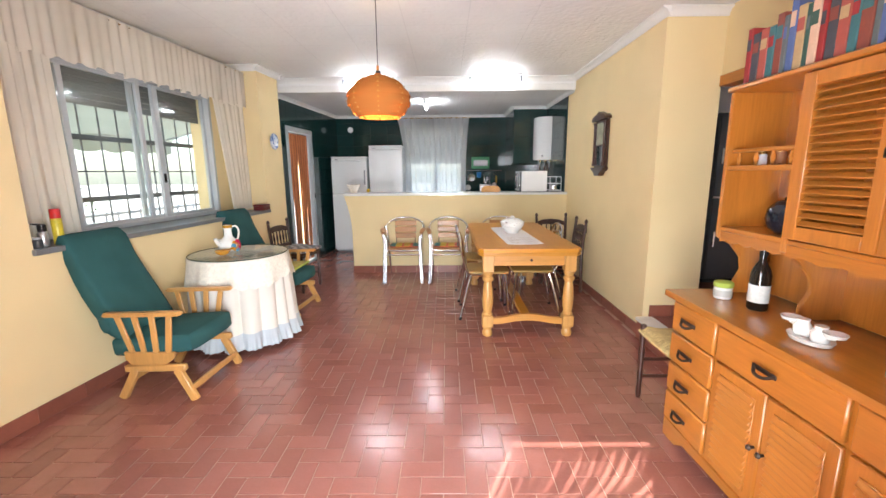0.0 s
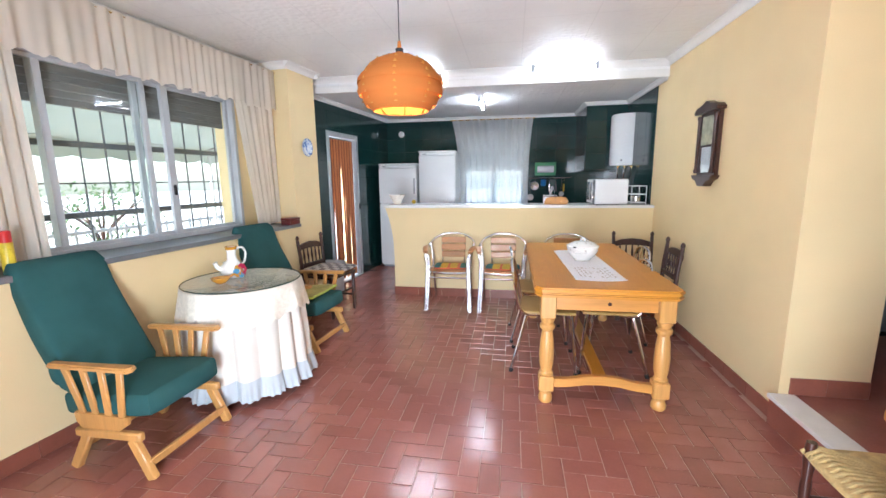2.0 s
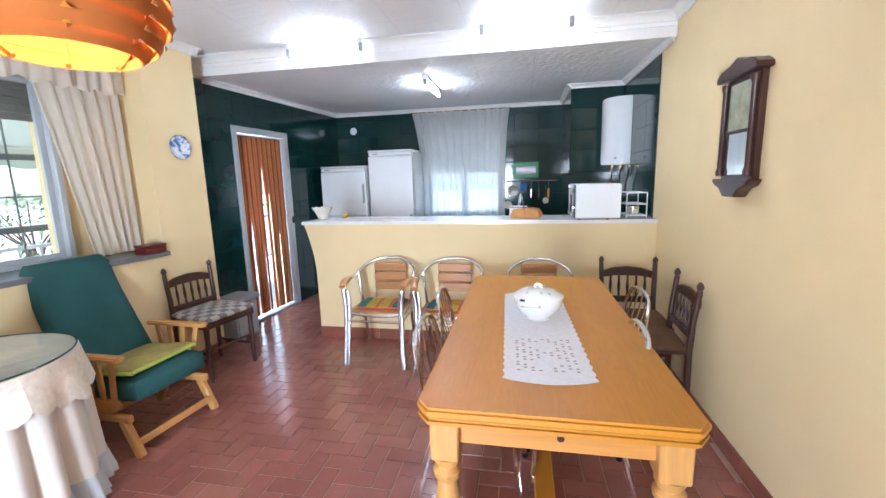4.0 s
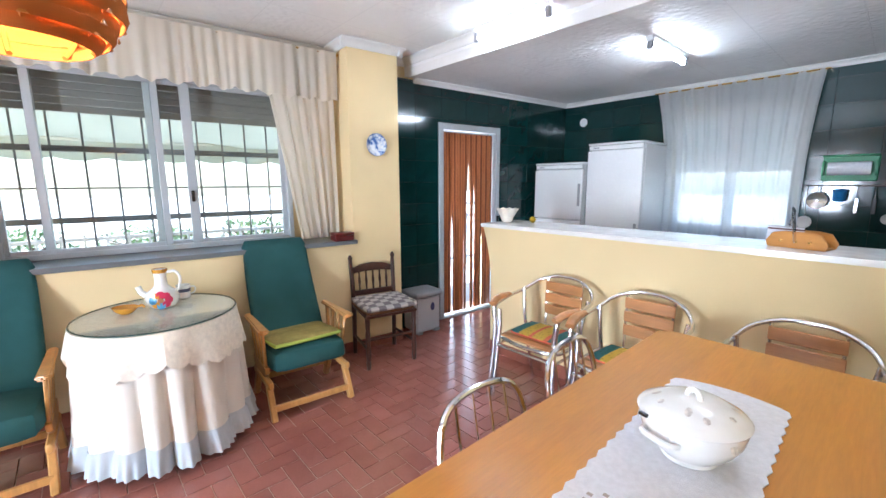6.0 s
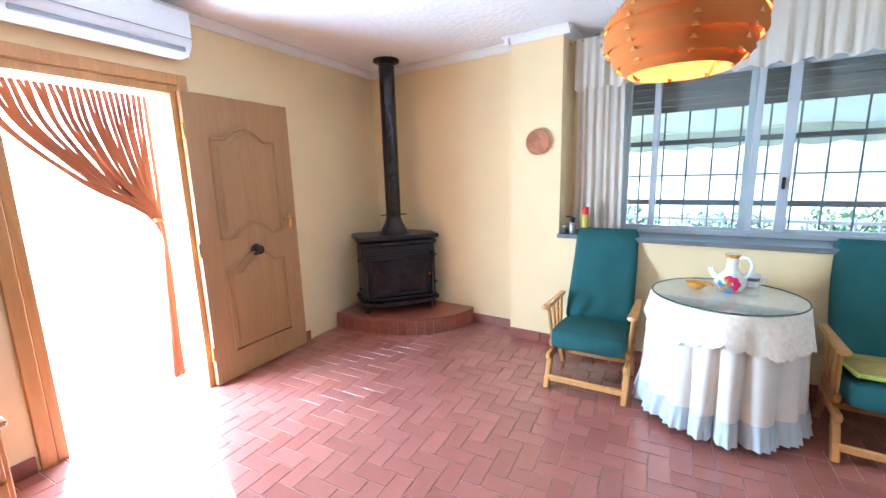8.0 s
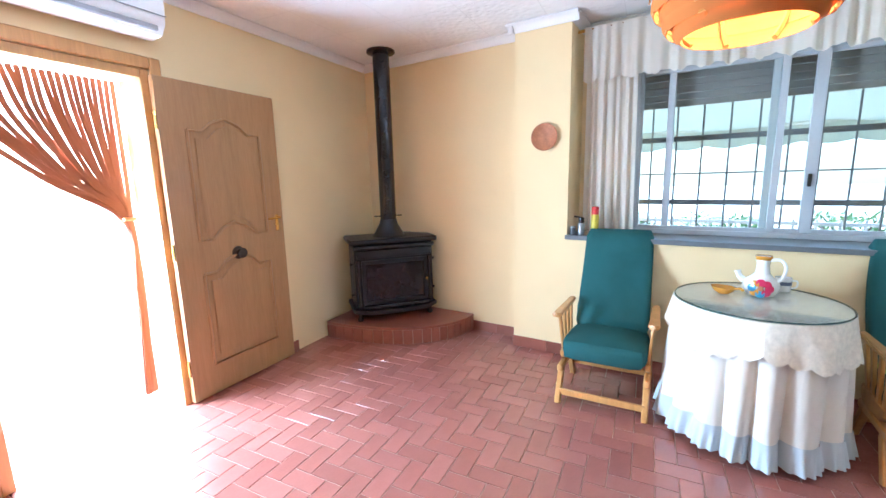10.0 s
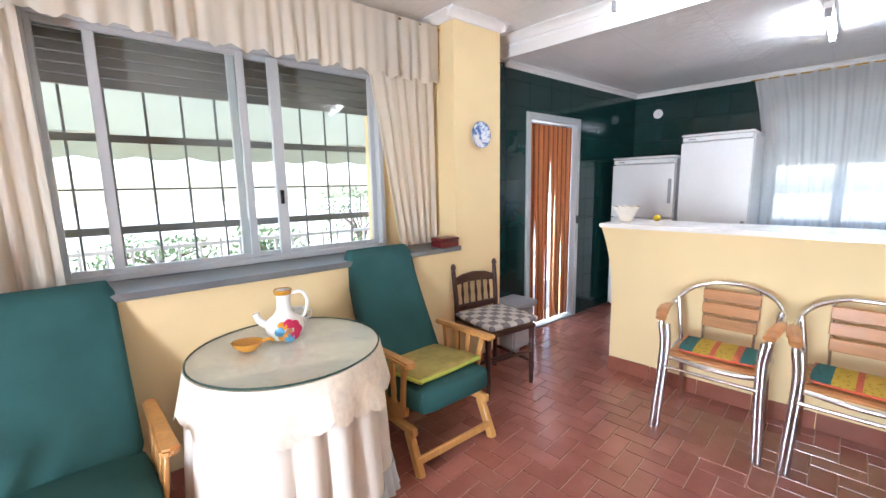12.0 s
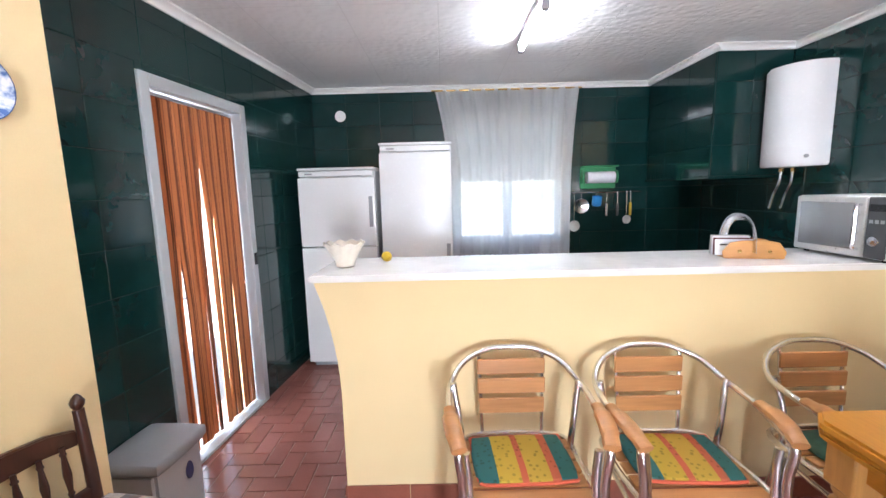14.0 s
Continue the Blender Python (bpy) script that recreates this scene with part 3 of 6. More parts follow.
grille = thing("window_grille", pose(-2.90, 0, 0), "black iron security bars outside the window", "window grille")
bar0 = part("bar", tube([(0, 0, 0.95), (0, 0, 2.2)], 0.007, 6), BARS, grille, m=pose(0, 2.453, 0))
for i in range(1, 12):
    again(bar0, pose(0, 2.453 + 0.1705 * i, 0))
for z in (1.18, 1.40, 1.665, 2.05):
    part("crossbar", box(-0.006, 0.006, 2.4, 4.42, z - (0.02 if z in (1.18, 1.665) else 0.005), z + (0.02 if z in (1.18, 1.665) else 0.005)), BARS, grille)
for z in (0.97, 2.15):
    for y in (2.45, 4.38):
        part("bracket", box(-0.01, 0.12, y - 0.01, y + 0.01, z - 0.01, z + 0.01), BARS, grille)

# kitchen window, roller shutter half lowered
win2 = thing("window_2", HM, "kitchen window with the roller shutter half lowered", "window")
win2["kind"] = "structure"
b = bmesh.new()
for x0, x1, z0, z1 in ((0.62, 0.67, 0.95, 2.1), (1.58, 1.63, 0.95, 2.1), (0.67, 1.58, 0.95, 1.0), (0.67, 1.58, 2.05, 2.1), (1.08, 1.16, 1.0, 2.05)):
    box(x0, x1, 2.22, 2.28, z0, z1, 0.003, b)
part("window_frame", b, ALUWHITE, win2)
for x0, x1 in ((0.67, 1.08), (1.16, 1.58)):
    p = part("pane", box(x0, x1, 2.247, 2.253, 1.0, 2.05), GLASS, win2)
    p.visible_shadow = False
k0 = part("slat", box(0.66, 1.59, -0.006, 0.006, 0, 0.046, 0.004), ENAMEL, win2, m=pose(0, 2.32, 1.52))
for i in range(1, 12):
    again(k0, pose(0, 2.32, 1.52 + 0.048 * i))

# terrace door of the kitchen, aluminium frame and strip curtain
kd = thing("door_2", pose(KX, 0, 0), "kitchen terrace doorway with an aluminium frame", "door")
kd["kind"] = "structure"
b = bmesh.new()
for y0, y1, z0, z1 in ((5.668, 5.725, 0, 2.015), (6.442, 6.499, 0, 2.015), (5.725, 6.442, 1.955, 2.015), (5.725, 6.442, 0, 0.02)):
    box(-0.12, 0.022, y0, y1, z0, z1, 0.004, b)
part("door_frame", b, ALUWHITE, kd)
part("latch", box(0.022, 0.034, 6.455, 6.485, 0.98, 1.06, 0.004), BLACK, kd)


def strips(name, x, y0, y1, z0, z1, n_, label, seed=3):
    """A doorway curtain of hanging plastic strips along y."""
    rnd = random.Random(seed)
    e = thing(name, pose(x, (y0 + y1) / 2, 0), label, "strip curtain")
    part("rail", box(-0.012, 0.012, y0 - (y0 + y1) / 2, y1 - (y0 + y1) / 2, z1, z1 + 0.02, 0.003), ALU, e)
    w, half = (y1 - y0) / n_, (y1 - y0) / 2
    gaps = ((-0.30, 0.028, 0.62), (0.04, 0.030, 0.85), (0.13, 0.022, 0.80), (0.30, 0.012, 0.5))
    for i in range(n_):
        yc = -half + (i + 0.5) * w
        turn, ph, sway = (0.55 if i % 2 else -0.55) + rnd.uniform(-0.2, 0.2), rnd.uniform(0, 6), rnd.uniform(-0.006, 0.006)
        def skin(u, v):
            part_ = 0.0
            for g, wide, top in gaps:
                d = yc - g * 2 * half
                if abs(d) < 0.09 and v < top:
                    part_ += math.copysign(wide, d) * (1 - abs(d) / 0.09) * min(1, (top - v) * 5)
            ang = turn + 0.12 * math.sin(3 * v + ph)
            off = (u - 0.5) * w * 1.75
            return (off * math.sin(ang) + sway * (1 - v), yc + off * math.cos(ang) + part_ + sway * (1 - v), z0 + (z1 - z0) * v)
        part("strip", sheet(skin, 1, 14, 0.0012), STRIP if i % 3 else STRIP_DARK, e, smooth=60)
    return e


strips("strip_curtain", KX - 0.05, 5.73, 6.437, 0.03, 1.93, 58, "orange-brown plastic strip curtain hanging in the kitchen doorway")

# entrance door, folded back against the wall
ed = thing("door_1", HM @ pose(0.735, -5.365, 0, 0, 0, 180), "oak veneer entrance door folded back against the wall", "door")
ed["kind"] = "structure"


def arch_panel(w, z0, z1, arch, low):
    """Outline of a raised panel; the top (or the bottom) edge is a shallow bow."""
    o = []
    top = [(-w / 2, z1 - arch), (-w * 0.32, z1 - arch), (-w * 0.18, z1 - arch * 0.35), (0, z1), (w * 0.18, z1 - arch * 0.35), (w * 0.32, z1 - arch), (w / 2, z1 - arch)]
    bot = [(w / 2, z0), (-w / 2, z0)]
    if low:
        bot = [(w / 2, z0), (w * 0.32, z0), (w * 0.18, z0 + low * 0.65), (0, z0 + low), (-w * 0.18, z0 + low * 0.65), (-w * 0.32, z0), (-w / 2, z0)]
    return top + bot


leaf = part("door_leaf", box(0, 0.84, -0.02, 0.02, 0.012, 2.03, 0.003), DOORWOOD, ed)
for z0, z1, arch, low in ((1.05, 1.83, 0.09, 0.10), (0.22, 0.93, 0.10, 0)):
    ring = bmesh.new()
    o_ = arch_panel(0.52, z0, z1, arch, low)
    tube([(0.42 + u, -0.022, v) for u, v in o_] + [(0.42 + o_[0][0], -0.022, o_[0][1])], 0.012, 6, ring)
    part("panel_moulding", ring, DOORWOOD, leaf)
    q = plate(arch_panel(0.44, z0 + 0.05, z1 - 0.045, arch, low), -0.012, 0.004, "y")
    q.transform(Matrix.Translation((0.42, -0.018, 0)))
    part("panel", q, DOORWOOD, leaf)
part("door_knob", lathe([(0.045, 0), (0.045, 0.006), (0.02, 0.012), (0.018, 0.03), (0.034, 0.04), (0.034, 0.055), (0.015, 0.062)], 16), DARKMETAL, ed, "round antique bronze pull", pose(0.42, -0.02, 0.935, 90))
b = box(0.76, 0.79, -0.027, -0.02, 1.05, 1.17, 0.004)
tube(spline([(0.775, -0.025, 1.15), (0.775, -0.06, 1.15), (0.75, -0.066, 1.15), (0.67, -0.066, 1.145)], 4), 0.008, 8, b)
lathe([(0.018, 0), (0.018, 0.012), (0.008, 0.014)], 12, b, at=(0.775, 0, 0))
part("door_handle", b, BRASS, ed, "polished brass lever handle")
for z in (0.25, 1.0, 1.78):
    part("hinge", tube([(-0.008, -0.015, z - 0.05), (-0.008, -0.015, z + 0.05)], 0.009, 8), BRASS, ed)
b = bmesh.new()
for x0, x1, z0, z1 in ((0.72, 0.77, 0, 2.06), (1.57, 1.62, 0, 2.06), (0.77, 1.57, 2.01, 2.06)):
    box(x0, x1, -5.62, SY + 0.006, z0, z1, 0.004, b)
for x0, x1, z0, z1 in ((0.655, 0.718, 0, 2.13), (1.622, 1.69, 0, 2.13), (0.718, 1.622, 2.062, 2.13)):
    box(x0, x1, SY + 0.001, SY + 0.02, z0, z1, 0.006, b)
house(setting("door_frame_1", b, BEECH, "pale wooden frame of the entrance door", "door frame"))

# the entrance's strip curtain, drawn aside
e = thing("strip_curtain", HM @ pose(1.33, -5.68, 0), "brown strip curtain drawn aside in the entrance", "strip curtain")
part("rail", box(-0.62, 0.30, -0.012, 0.012, 2.02, 2.04, 0.003), ALU, e)
rnd = random.Random(5)
for i in range(26):
    x0 = -0.555 + 0.80 * i / 25
    zt = 1.20 + rnd.uniform(-0.02, 0.03)
    xe = -0.545 + 0.03 * i / 25
    dx, dz = xe - x0, 2.02 - zt
    yy = rnd.uniform(-0.025, 0.025)
    pts = spline([(x0, 0, 2.02), (x0 + dx * rnd.uniform(0.08, 0.16), yy * 0.5, 2.02 - 0.30 * dz), (x0 + dx * 0.50, yy, 2.02 - dz * rnd.uniform(0.62, 0.72)), (xe, yy, zt), (xe - 0.008, yy, 0.75), (xe + rnd.uniform(-0.012, 0.03), yy, 0.06)], 5)
    part("strip", tube(pts, 0.0022, 6, flat=6.5), STRIP_DARK, e)
part("tie", tube([(-0.56, 0.03, 1.21), (-0.49, 0.04, 1.21)], 0.012, 8), STRIP, e)

# ---- outside ----
setting("ground", box(-60, 60, -60, 60, -0.30, -0.14), surface("pale concrete paving", (0.46, 0.44, 0.40), 0.85, vary=0.15, coarse=1.0, fine=30), "pale concrete terrace and garden ground", "ground")
aw = thing("awning", pose(-3.1, 3.6, 0), "grey-green cloth awning with a scalloped edge over the terrace", "awning")
def aw_fn(u, v):
    return (-1.5 * u, -2.6 + 5.2 * v, 2.36 - 0.50 * u + 0.02 * math.sin(26 * v))
part("canopy", sheet(aw_fn, 6, 60, 0.002), AWNING, aw)
def val_fn(u, v):
    return (-1.5 - 0.02 * math.sin(40 * v), -2.6 + 5.2 * v, 1.86 - u * (0.17 + 0.035 * abs(math.sin(13 * math.pi * v))))
part("valance", sheet(val_fn, 3, 104, 0.002), AWNING, aw)
part("front_bar", tube([(-1.5, -2.6, 1.87), (-1.5, 2.6, 1.87)], 0.02, 8), ALUWHITE, aw)
for y in (-2.4, 2.4):
    part("arm", tube([(-0.02, y, 2.2), (-1.5, y, 1.85)], 0.015, 8), ALUWHITE, aw)
    part("post", tube([(-1.5, y, -0.14), (-1.5, y, 1.85)], 0.025, 8), ALUWHITE, aw)
rail = thing("railing", pose(-5.2, 3.6, -0.14), "pale metal terrace railing with upright balusters", "railing")
for z in (0.15, 0.95, 1.18):
    part("crossbar", box(-0.02, 0.02, -6, 6, z - 0.02, z + 0.02, 0.004), GREYPLASTIC, rail)
r0 = part("baluster", box(-0.012, 0.012, -0.012, 0.012, 0, 1.0), GREYPLASTIC, rail, m=pose(0, -5.9, 0))
for i in range(1, 60):
    again(r0, pose(0, -5.9 + 0.2 * i, 0))


def bush(name, m, w, h, n_, seed, label):
    rnd = random.Random(seed)
    e = thing(name, m, label, "shrub")
    b = bmesh.new()
    for k in range(9):
        a = rnd.uniform(0, 6.28)
        tube(spline([(0, 0, 0), (0.1 * w * math.cos(a), 0.1 * w * math.sin(a), h * 0.4), (0.4 * w * math.cos(a), 0.4 * w * math.sin(a), h * rnd.uniform(0.7, 0.95))], 4), [0.03 * (1 - i / 10) + 0.004 for i in range(9)], 5, b)
    part("trunk", b, DARKWOOD, e)
    verts, faces = [], []
    for k in range(n_):
        a, r, z = rnd.uniform(0, 6.28), w * 0.5 * rnd.random() ** 0.5, rnd.uniform(0.15, 1.0)
        r *= (1.1 - 0.6 * abs(z - 0.5))
        c = Vector((r * math.cos(a), r * math.sin(a), h * z + rnd.uniform(-0.06, 0.06)))
        u = Vector((rnd.uniform(-1, 1), rnd.uniform(-1, 1), rnd.uniform(-0.6, 0.6))).normalized() * rnd.uniform(0.05, 0.1)
        s = u.cross(Vector((0.2, 0.3, 1))).normalized() * 0.025
        i = len(verts)
        verts += [c - u, c + s, c + u, c - s]
        faces.append((i, i + 1, i + 2, i + 3))
    me = bpy.data.meshes.new("crown")
    me.from_pydata(verts, [], faces)
    me.materials.append(LEAF)
    o = new("crown", me)
    o.parent = e
    o["kind"] = "stuff"


LEAF = thin_cloth("green leaf", (0.10, 0.155, 0.07), 0.4, 60)
for k, (x, y, w, h) in enumerate(((-8.6, 1.5, 1.6, 0.8), (-8.9, 3.4, 1.9, 0.7), (-8.5, 5.2, 1.5, 0.8), (-9.2, 7.6, 2.2, 1.5), (-8.4, -0.6, 2.0, 0.8))):
    bush("shrub", pose(x, y, -0.14), w, h, 900, 20 + k, "green leafy garden shrub beyond the terrace railing")


# ---- curtains ----
def drape(y_lo, y_hi, x, z_lo, z_hi, folds, depth, gather=None, seed=1):
    """A hanging cloth along y; gather(v) gives its two edges at height v."""
    rnd = random.Random(seed)
    ph = [rnd.uniform(0, 6.28) for _ in range(3)]
    def fn(u, v):
        a, c = gather(v) if gather else (y_lo, y_hi)
        w = math.sin(2 * math.pi * folds * u + ph[0]) + 0.4 * math.sin(2 * math.pi * folds * 1.7 * u + ph[1] + v)
        return (x + depth * w * (0.55 + 0.45 * (1 - v)), a + (c - a) * u, z_lo + (z_hi - z_lo) * v)
    return fn


cu = thing("curtain", pose(0, 0, 0), "cream curtains with a gathered valance round the window", "curtain")
part("curtain_rod", tube([(-2.39, 2.15, 2.432), (-2.39, 4.62, 2.432)], 0.012, 8), BRASS, cu)
part("drape", sheet(drape(0, 0, -2.42, 0.985, 2.43, 6, 0.015, lambda v: (2.215, 2.575 - 0.02 * v), 3), 90, 12, 0.0015), CURTAIN, cu, smooth=80)
part("drape", sheet(drape(0, 0, -2.42, 0.985, 2.43, 6, 0.015, lambda v: (4.26 - 0.24 * v, 4.575), 4), 90, 12, 0.0015), CURTAIN, cu, smooth=80)
def val2(u, v):
    w = math.sin(2 * math.pi * 33 * u + 2.5 * math.sin(11 * u)) * (0.7 + 0.4 * math.sin(23 * u)) + 0.7 * math.sin(2 * math.pi * 21 * u + 1 + 1.5 * math.sin(17 * u))
    return (-2.375 + (0.004 + 0.012 * (1 - v)) * w, 2.20 + 2.40 * u, 2.445 - (1 - v) * (0.362 + 0.012 * math.sin(2 * math.pi * 17 * u) + 0.009 * abs(math.sin(2 * math.pi * 24 * u))))
part("valance", sheet(val2, 300, 5, 0.0015), CURTAIN, cu, smooth=80)

cu2 = thing("curtain", HM, "white sheer curtain over the kitchen window", "curtain")
part("curtain_rod", tube([(0.42, 2.08, 2.325), (1.76, 2.08, 2.325)], 0.008, 8), BRASS, cu2)
for x in (0.44, 1.76):
    part("bracket", tube([(x, 2.08, 2.325), (x, NY - 0.005, 2.325)], 0.006, 6), BRASS, cu2)
def sheer(u, v):
    k = max(0, (v - 0.35) / 0.65) ** 2
    a, c = 0.57 - 0.12 * k, 1.68 + 0.06 * k
    w = math.sin(2 * math.pi * 11 * u + 0.4) + 0.4 * math.sin(2 * math.pi * 23 * u)
    return (a + (c - a) * u, 2.08 + 0.012 * w, 0.80 + 1.53 * v)
part("drape", sheet(sheer, 140, 14), SHEER, cu2, smooth=80)


# ---- living room things ----
def armchair(m):
    """Wooden armchair facing +x with a tall upholstered back."""
    e = thing("armchair", m, "", "armchair", "armchairs by the round table")
    for s in (-1, 1):
        y = s * 0.245
        part("leg", beam((0.16, y, 0.20), (0.255, y, 0.0), 0.035, 0.05, 0.006), BEECH, e)
        part("leg", beam((-0.10, y, 0.20), (-0.215, y, 0.0), 0.035, 0.05, 0.006), BEECH, e)
        part("side_rail", beam((-0.17, y, 0.20), (0.22, y, 0.215), 0.034, 0.045, 0.008), BEECH, e)
        cup = plate([(-0.12, 0.225), (0.10, 0.235), (0.15, 0.27), (0.155, 0.31), (-0.16, 0.31), (-0.155, 0.26)], 0.026, 0.004, "y")
        cup.transform(Matrix.Translation((0, y - 0.013, 0)))
        part("slat_holder", cup, BEECH, e)
        for k, x in enumerate((-0.11, -0.035, 0.04, 0.115)):
            part("slat", beam((x, y, 0.30), (x * 1.45 - 0.005, s * 0.262, 0.545), 0.016, 0.036, 0.004, up=(1, 0, 0)), BEECH, e)
        arm = plate([(-0.24, -0.022), (0.16, -0.028), (0.235, -0.03), (0.25, 0), (0.235, 0.03), (0.16, 0.028), (-0.24, 0.022)], 0.026, 0.008, "z")
        part("armrest", arm, BEECH, e, m=pose(0, s * 0.265, 0.545, 0, -2, 0))
    part("stretcher", beam((0.235, -0.245, 0.075), (0.235, 0.245, 0.075), 0.02, 0.04, 0.004), BEECH, e)
    part("stretcher", beam((-0.16, -0.245, 0.12), (-0.16, 0.245, 0.12), 0.02, 0.04, 0.004), BEECH, e)
    part("seat_cushion", pillow(-0.24, 0.29, -0.228, 0.228, 0.30, 0.435, 0.02, 0.04), TEAL, e, m=pose(0, 0, -0.03, 0, -5, 0), smooth=80)
    def back(u, v):
        # a bowed back, thicker at the loins
        z = 0.36 + 0.658 * v
        lean = -0.19 - 0.30 * v - 0.03 * math.sin(math.pi * v)
        return z, lean
    b = bmesh.new()
    nz, ny = 14, 10
    rings = []
    for i in range(nz + 1):
        v = i / nz
        z, lean = back(0, v)
        th = 0.055 + 0.02 * math.sin(math.pi * min(1, v * 1.4))
        w = 0.232 - 0.012 * v
        if i in (0, nz):
            th *= 0.55
            w -= 0.02
        ring = []
        for k in range(24):
            a = 2 * math.pi * k / 24
            ca, sa = math.cos(a), math.sin(a)
            ex = 0.35
            yy = w * (1 if sa > 0 else -1) * abs(sa) ** ex
            xx = th * (1 if ca > 0 else -1) * abs(ca) ** ex
            ring.append(b.verts.new((lean + xx, yy, z)))
        rings.append(ring)
    for r0_, r1_ in zip(rings, rings[1:]):
        for k in range(24):
            b.faces.new((r0_[k], r0_[(k + 1) % 24], r1_[(k + 1) % 24], r1_[k]))
    b.faces.new(rings[0][::-1])
    b.faces.new(rings[-1])
    bmesh.ops.recalc_face_normals(b, faces=b.faces)
    part("backrest", b, TEAL, e, smooth=60)
    return e


a1 = armchair(pose(-1.79, 2.535, 0, 0, 0, 3))
a1["label"] = "dark teal upholstered armchair with light wooden slatted arms"
b_roll = bmesh.new()
join(b_roll, pillow(-0.10, 0.02, -0.20, 0.02, 0.42, 0.58, 0.02, 0.045))
part("lumbar_roll", b_roll, TEAL, a1, smooth=80, m=pose(-0.12, -0.02, 0.0, 0, -14, 0))
a2 = armchair(pose(-1.80, 4.013, 0, 0, 0, 0))
a2["label"] = "dark teal armchair with slatted wooden arms holding a cushion"
seat_c = thing("seat_cushion", pose(-1.765, 4.013, 0.418, 0, -5, 3), "flat olive-yellow cushion with lime piping on the armchair", "cushion")
part("pad", pillow(-0.20, 0.16, -0.205, 0.205, 0.0, 0.042, 0.012, 0.018), OLIVE, seat_c, smooth=80)
part("piping", tube(spline([(-0.19, -0.208, 0.02), (0.13, -0.208, 0.02), (0.158, -0.18, 0.02), (0.165, 0.0, 0.02), (0.158, 0.18, 0.02), (0.13, 0.208, 0.02), (-0.19, 0.208, 0.02)], 4), 0.011, 8), LIME, seat_c, "lime green piping")

# round table under its skirt
rt = thing("round_table", pose(-1.765, 3.265, 0), "round table with a glass top under a long cream skirt", "table")
RR = 0.372
def fold_wave(a):
    """Rounded folds with tight creases between them, uneven round the table."""
    q = 8.5 * a + 0.45 * math.sin(3 * a + 1.0) + 0.3 * math.sin(5 * a)
    return (2.2 * abs(math.sin(q)) ** 0.8 - 1.2) * (0.8 + 0.25 * math.sin(4 * a + 0.7))


def skirt_fn(u, v):
    a = 2 * math.pi * u
    k = 1 - v
    r = RR + (0.390 - RR) * k ** 0.8 + 0.034 * fold_wave(a) * k ** 0.7
    return (r * math.cos(a), r * math.sin(a), 0.165 + (0.725 - 0.165) * v)


part("skirt", sheet(skirt_fn, 260, 14, 0.0015), CLOTH, rt, smooth=80)


def ruffle_fn(u, v):
    a = 2 * math.pi * u
    w = fold_wave(a)
    r = 0.394 + 0.034 * w + (1 - v) * (0.022 + 0.010 * math.sin(61 * a))
    return (r * math.cos(a), r * math.sin(a), 0.045 + 0.125 * v)
part("ruffle", sheet(ruffle_fn, 400, 4, 0.0015), RUFFLE, rt, "pale grey gathered ruffle", smooth=80)
def lace_fn(u, v):
    a = 2 * math.pi * u
    drop = 0.145 + 0.05 * abs(math.sin(2 * a)) + 0.022 * abs(math.sin(14 * a)) + 0.006 * abs(math.sin(42 * a))
    r = RR + 0.006 + (1 - v) * (0.030 + 0.014 * math.sin(11 * a + 1))
    return (r * math.cos(a), r * math.sin(a), 0.732 - drop * (1 - v))
part("lace_cover", sheet(lace_fn, 220, 6, 0.002), LACE, rt, "cream crochet lace edge", smooth=80)
part("cloth_top", lathe([(0.02, 0.70), (RR + 0.004, 0.70), (RR + 0.006, 0.73), (RR - 0.01, 0.733), (0.01, 0.733)], 64), LACE, rt)
part("glass_top", lathe([(0.01, 0.734), (RR - 0.004, 0.734), (RR, 0.737), (RR - 0.003, 0.742), (0.01, 0.742)], 64), GREENGLASS, rt, "clear greenish glass top").visible_shadow = False
part("glass_rim", tube([(RR * math.cos(2 * math.pi * i / 64), RR * math.sin(2 * math.pi * i / 64), 0.738) for i in range(65)], 0.004, 6), surface("dark glass edge", (0.03, 0.07, 0.06), 0.1, vary=0.05), rt, "dark green glass edge")

ZT = 0.742
jug = thing("jug", pose(-1.865, 3.29, ZT, 0, 0, -22), "white ceramic jug painted with bright flowers on the glass", "jug")
part("body", lathe([(0.045, 0), (0.062, 0.004), (0.078, 0.03), (0.084, 0.055), (0.074, 0.085), (0.048, 0.105), (0.032, 0.125), (0.028, 0.17), (0.033, 0.20), (0.036, 0.215), (0.029, 0.212), (0.024, 0.17)], 28), CERAMIC, jug)
part("rim_band", lathe([(0.0345, 0.195), (0.0385, 0.213), (0.036, 0.2165), (0.030, 0.214)], 24, cap=False), AMBER, jug, "amber glazed rim")
part("handle", tube(spline([(0, 0.030, 0.195), (0, 0.075, 0.20), (0, 0.098, 0.16), (0, 0.085, 0.10), (0, 0.066, 0.085)], 5), 0.008, 8), CERAMIC, jug)
part("spout", tube(spline([(0, -0.065, 0.06), (0, -0.10, 0.085), (0, -0.115, 0.12)], 5), [0.020, 0.019, 0.018, 0.017, 0.016, 0.015, 0.015, 0.014, 0.014, 0.015, 0.016][:11], 10), CERAMIC, jug)
PINKP = surface("pink petal glaze", (0.55, 0.03, 0.10), 0.2, vary=0.15)
BLUEP = surface("blue petal glaze", (0.10, 0.32, 0.55), 0.2, vary=0.15)
